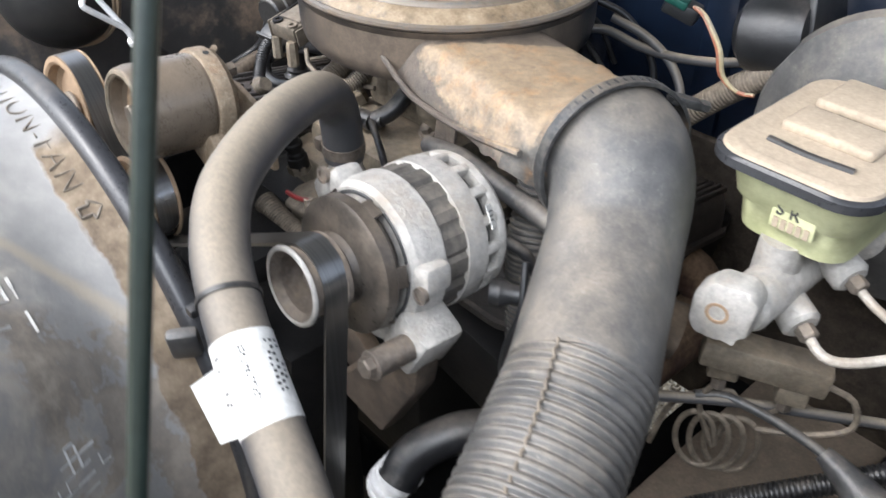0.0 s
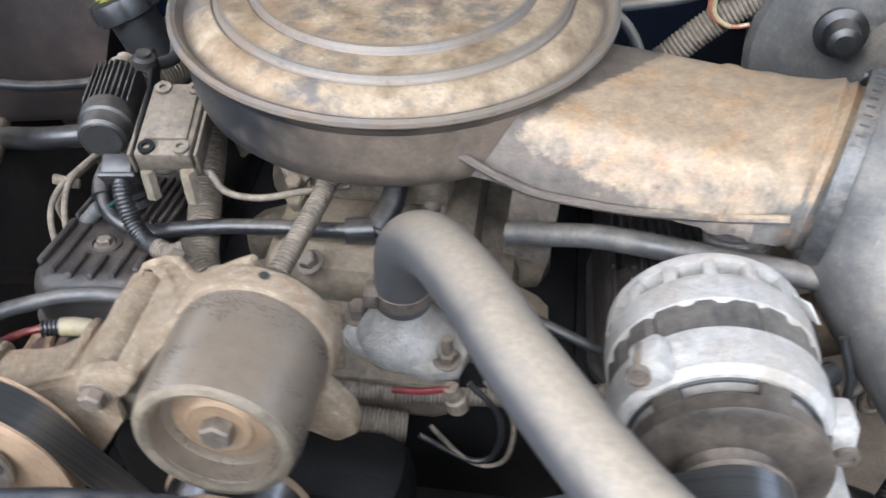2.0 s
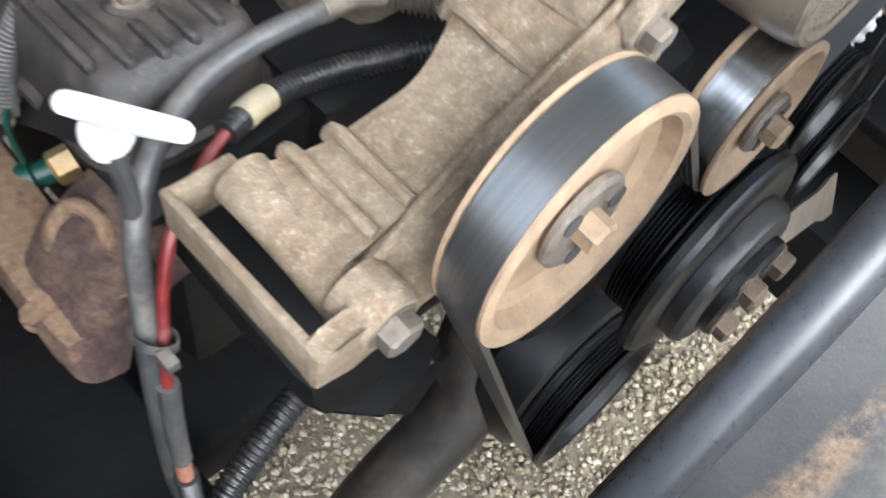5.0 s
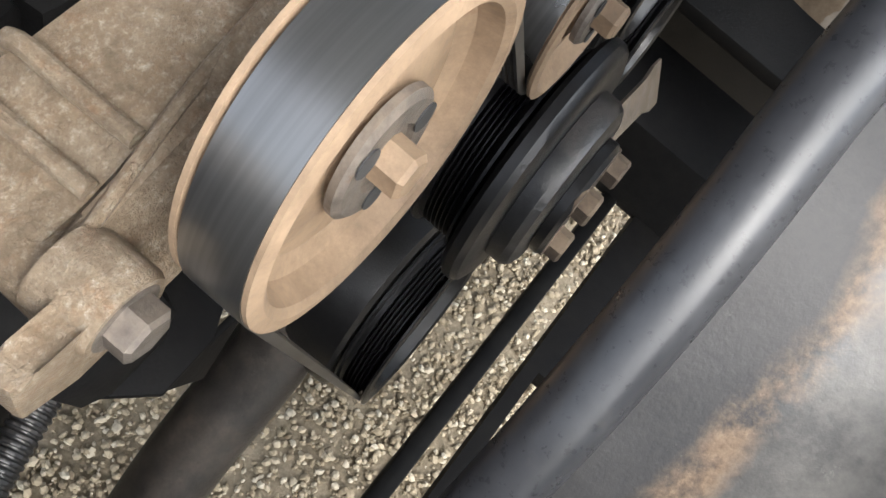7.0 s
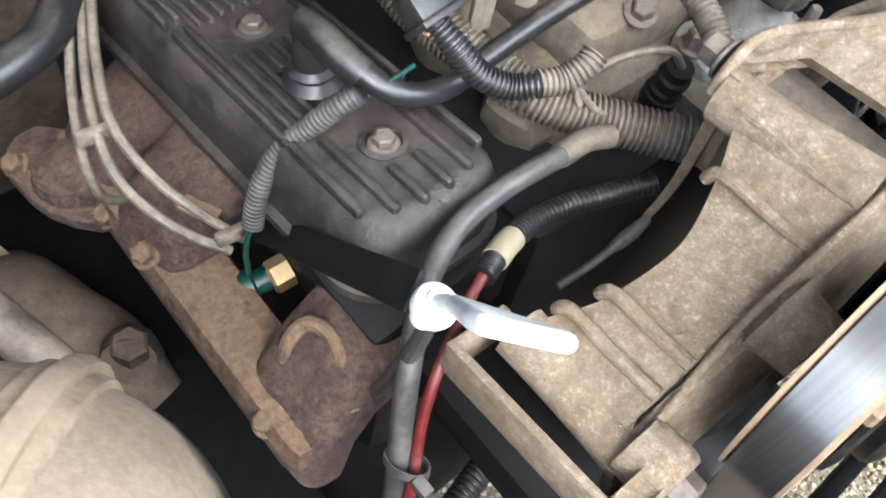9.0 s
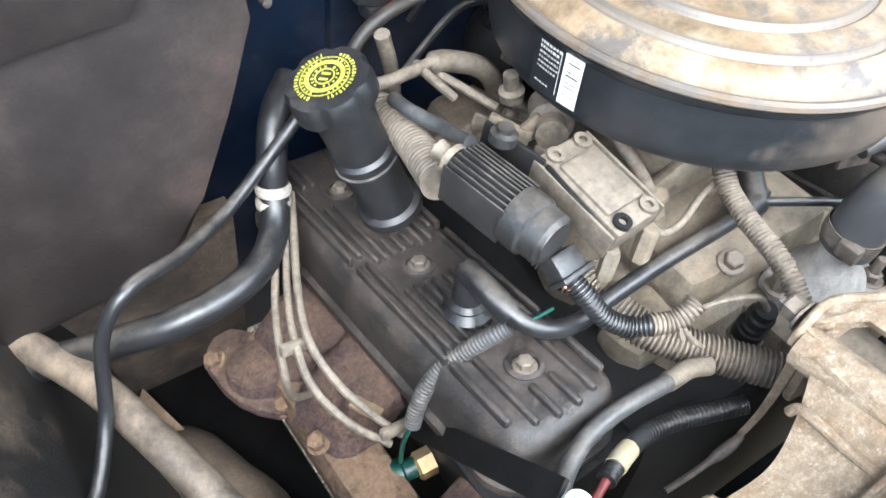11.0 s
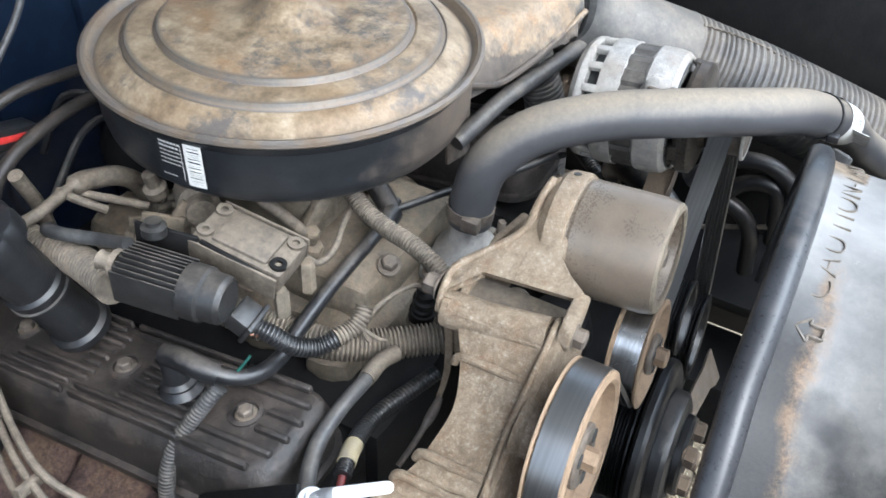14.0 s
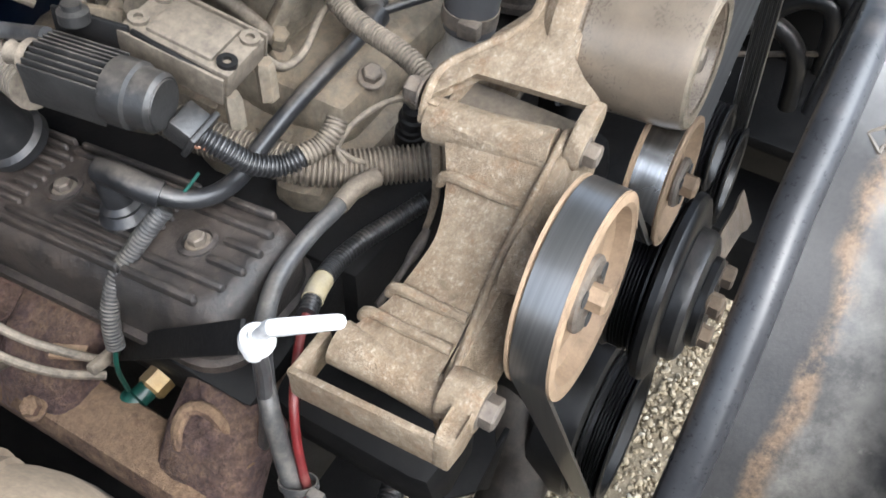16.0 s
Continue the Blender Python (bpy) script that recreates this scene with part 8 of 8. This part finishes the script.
def fuel_lines():
    tube_thing("fuel_line", "dusty tan fuel line beside the throttle body", "fuel line", [(-0.120, -0.02, 1.05), (-0.115, -0.045, 1.035), (-0.105, -0.065, 1.015), (-0.090, -0.078, 0.985), (-0.088, -0.080, 0.965)], 0.0062, LOOM, group="fuel lines")
    tube_thing("fuel_line", "thin dusty line across the intake", "fuel line", [(-0.155, -0.118, 1.030), (-0.140, -0.125, 1.012), (-0.110, -0.122, 1.005), (-0.070, -0.108, 1.006), (-0.03, -0.10, 1.01)], 0.0034, LOOM, group="fuel lines")
    tube_thing("vacuum_hose", "grey vacuum hose to the solenoid", "hose", [(-0.246, -0.002, 1.058), (-0.242, 0.039, 1.042), (-0.252, 0.074, 1.040), (-0.252, 0.096, 1.036), (-0.240, 0.108, 1.02), (-0.235, 0.11, 0.99)], 0.0065, GREYWIRE, group="vacuum hoses")
    tube_thing("wiring_loom", "dusty tan ribbed loom behind the oil filler", "wiring loom", [(-0.272, -0.002, 1.028), (-0.262, 0.03, 1.02), (-0.250, 0.075, 1.01), (-0.245, 0.13, 1.0), (-0.25, 0.20, 1.0)], 0.0165, LOOM, 0.0052, 0.13, 20, group="wiring looms")
    tube_thing("fuel_hose", "dusty tan rubber fuel hose at the rear", "hose", [(-0.260, 0.16, 1.01), (-0.240, 0.13, 1.028), (-0.188, 0.13, 1.032), (-0.165, 0.13, 1.026), (-0.140, 0.12, 1.018), (-0.117, 0.12, 0.99), (-0.11, 0.11, 0.95)], lambda u: 0.006 if u < 0.42 else 0.0105, LOOM)
    tube_thing("fuel_pipe", "dusty tan pipe stub behind the oil filler", "pipe", [(-0.222, 0.165, 1.052), (-0.205, 0.17, 1.0), (-0.20, 0.17, 0.95)], 0.0075, LOOM)
    tube_thing("firewall_hose", "dark dusty hose from the firewall", "hose", [(-0.25, 0.19, 0.97), (-0.229, 0.20, 1.018), (-0.196, 0.20, 1.045), (-0.14, 0.20, 1.058), (-0.083, 0.20, 1.058), (-0.02, 0.19, 1.05)], 0.0070, RUBBER)
    tube_thing("firewall_hose", "dark dusty hose along the firewall", "hose", [(-0.215, 0.29, 1.04), (-0.192, 0.235, 1.078), (-0.158, 0.222, 1.092), (-0.104, 0.22, 1.086), (-0.062, 0.22, 1.078), (-0.01, 0.21, 1.07)], 0.0062, RUBBER)
    rng = random.Random(11)
    root = thing("throttle_linkage", (-0.14, 0.05, 0.97), "dusty throttle linkage and brackets beside the throttle body", "linkage")
    for k in range(14):
        bm = B()
        c = Vector((rng.uniform(-0.19, -0.10), rng.uniform(-0.03, 0.13), rng.uniform(0.965, 1.03)))
        d = Vector((rng.uniform(-1, 1), rng.uniform(-1, 1), rng.uniform(-0.6, 1)))
        if k % 3 == 0:
            lathe(bm, c, d, [(0, 0), (0.011, 0), (0.012, 0.010), (0.007, 0.013), (0.007, 0.028), (0, 0.03)], 18)
            part("fitting", bm, MANIFOLD if k % 2 else LOOM, root)
        elif k % 3 == 1:
            box(bm, c, (0.018, 0.006, 0.040), frame_of(d), 0.002)
            part("lever", bm, MANIFOLD, root)
        else:
            sweep(bm, [c, c + d * 0.02, c + d * 0.03 + Vector((0.015, 0.01, -0.012)), c + Vector((0.035, -0.02, -0.01))], 0.0045, 10, 0.006)
            part("rod", bm, LOOM, root)
    bm = B()
    lathe(bm, (-0.13, 0.03, 1.03), (-0.5, -0.6, 0.1), [(0, 0), (0.020, 0), (0.020, 0.03), (0.014, 0.034), (0.014, 0.05), (0, 0.05)], 24)
    part("actuator", bm, LOOM, root)


fuel_lines()


def distributor():
    root = thing("distributor", (-0.03, 0.22, 0.90), "dark distributor cap with leads at the rear of the engine", "distributor")
    bm = B()
    lathe(bm, (-0.02, 0.20, 0.92), (0, 0.1, 1), [(0, 0), (0.05, 0), (0.055, 0.01), (0.055, 0.05), (0.045, 0.07), (0, 0.075)], 36)
    part("cap", bm, DARK, root)
    for k in range(6):
        t = radians(60 * k)
        p = Vector((-0.02 + 0.035 * math.cos(t), 0.207 + 0.035 * math.sin(t), 0.985))
        bm = B()
        sweep(bm, [p, p + Vector((0, 0, 0.03)), p + Vector((0.05 * math.cos(t), 0.05 * math.sin(t), 0.035)), p + Vector((0.12 * math.cos(t), 0.07 * math.sin(t), -0.03))], 0.0045, 8, 0.01)
        part("lead", bm, HOSEBLACK, root)


distributor()


# ---- wires on the firewall ----
def firewall_wires():
    for k, (m, lab) in enumerate(((ORANGE, "thin orange wire along the heater case"), (CREAM, "thin cream wire along the heater case"), (RED, "thin red-brown wire along the heater case"))):
        o = 0.0031 * k
        tube_thing("firewall_wire", lab, "wire", [(-0.56, 0.158, 1.186 - o), (-0.457, 0.160, 1.180 - o), (-0.432, 0.160, 1.177 - o), (-0.404, 0.160, 1.176 - o), (-0.363, 0.164, 1.178 - o), (-0.330, 0.215, 1.150 - o), (-0.290, 0.255, 1.128 - o), (-0.221, 0.262, 1.127 - o), (-0.177, 0.262, 1.141 - o), (-0.145, 0.262, 1.158 - o), (-0.10, 0.265, 1.19)], 0.0017, m, group="firewall wires")
    bm = B()
    box(bm, (-0.352, 0.178, 1.168), (0.022, 0.016, 0.020), frame_of((0.6, 0.5, 0.4)), 0.003)
    tagged(make("wire_clip", bm, LOOM), "dusty plastic clip holding the wires", "clip")
    root = thing("fuse_link", (-0.2, 0.24, 1.03), "black fuse connector with a red stripe hanging from a red lead", "connector")
    bm = B()
    sweep(bm, [(-0.240, 0.24, 1.165), (-0.234, 0.238, 1.147), (-0.226, 0.236, 1.115)], lambda u: 0.0042 + 0.0022 * u, 12, 0.006)
    part("lead", bm, BRIGHTRED, root)
    bm = B()
    sweep(bm, [(-0.226, 0.236, 1.118), (-0.217, 0.233, 1.092), (-0.206, 0.230, 1.070)], 0.0080, 14, ribs=0.0034, depth=0.15)
    part("spring_sleeve", bm, STEEL, root, smooth=25)
    bm = B()
    beam(bm, Vector((-0.215, 0.228, 1.062)), Vector((-0.150, 0.228, 1.042)), 0.026, 0.022, bevel=0.003)
    box(bm, (-0.190, 0.226, 1.036), (0.030, 0.024, 0.016), None, 0.005)
    con = part("housing", bm, BLACK, root)
    bm = B()
    beam(bm, Vector((-0.210, 0.2142, 1.062)), Vector((-0.158, 0.2142, 1.046)), 0.0015, 0.007, bevel=0.0003)
    part("stripe", bm, BRIGHTRED, con, "red stripe")
    tube_thing("ground_wire", "grey wire up the firewall", "wire", [(-0.198, 0.236, 1.072), (-0.180, 0.238, 1.09), (-0.165, 0.24, 1.11), (-0.118, 0.24, 1.155), (-0.09, 0.24, 1.20)], 0.0036, GREYWIRE)
    bm = B()
    box(bm, (-0.264, 0.24, 1.112), (0.036, 0.014, 0.014), frame_of((0.4, 0, 1)), 0.002)
    tagged(make("wire_connector", bm, LOOM), "small tan wire connector", "connector")
    for x, z in ((-0.243, 1.090), (-0.286, 1.047)):
        bm = B()
        hexbolt(bm, (x, 0.296, z), (0, -1, 0), 0.009, 0.008, 0.014)
        lathe(bm, (x, 0.29, z), (0, -1, 0), [(0.005, 0), (0.005, 0.028), (0, 0.03)], 10)
        tagged(make("firewall_stud", bm, STEEL), "rusty threaded stud on the firewall", "stud", "firewall studs")
    root = thing("cowl_bracket", (-0.235, 0.25, 1.16), "rusty metal bracket with a terminal on the cowl", "bracket")
    bm = B()
    slab(bm, [(-0.04, -0.02), (0.03, -0.03), (0.04, 0.05), (-0.03, 0.06)], (-0.235, 0.27, 1.205), (1, 0, 0), (0, 0, 1), 0.006, 0.002)
    part("plate", bm, DARK, root)
    bm = B()
    box(bm, (-0.235, 0.25, 1.188), (0.020, 0.03, 0.040), None, 0.004)
    hexbolt(bm, (-0.230, 0.232, 1.186), (0, -1, 0), 0.007, 0.01, 0.010)
    part("terminal", bm, LOOM, root)


firewall_wires()


# ---- loose stones of the gravel ----
def gravel():
    rng = np.random.default_rng(2)
    ico = bmesh.new()
    bmesh.ops.create_icosphere(ico, subdivisions=1, radius=1.0)
    iv = np.array([v.co[:] for v in ico.verts])
    ifc = np.array([[v.index for v in f.verts] for f in ico.faces])
    ico.free()
    N = 50000
    K = len(iv)
    r = 0.0026 + 0.0056 * rng.random(N) ** 1.9
    axes = np.linalg.qr(rng.normal(size=(N, 3, 3)))[0]
    shape = iv[None] * rng.uniform(0.8, 1.2, (N, K, 1)) * rng.uniform((0.7, 0.6, 0.5), (1.3, 1.1, 0.9), (N, 1, 3))
    co = np.einsum("nij,nkj->nki", axes, shape) * r[:, None, None]
    co[:, :, 0] += rng.uniform(-1.0, 0.85, N)[:, None]
    co[:, :, 1] += rng.uniform(-0.80, 0.95, N)[:, None]
    co[:, :, 2] += (r * 0.4)[:, None]
    fs = (ifc[None] + (np.arange(N) * K)[:, None, None]).reshape(-1, 3)
    me = bpy.data.meshes.new("gravel")
    me.from_pydata(co.reshape(-1, 3).tolist(), [], fs.tolist())
    m, n, l, bs = nodes_of("gravel_stones")
    geo = n.new("ShaderNodeNewGeometry")
    l.new(ramp(n, l, geo.outputs["Random Per Island"], [(0.0, (0.15, 0.115, 0.072)), (0.35, (0.27, 0.22, 0.145)), (0.75, (0.34, 0.285, 0.20)), (1.0, (0.43, 0.385, 0.30))]), bs.inputs["Base Color"])
    bs.inputs["Roughness"].default_value = 0.85
    me.materials.append(m)
    tagged(new("gravel", me), "loose tan and grey gravel stones", "gravel", kind="stuff")


gravel()
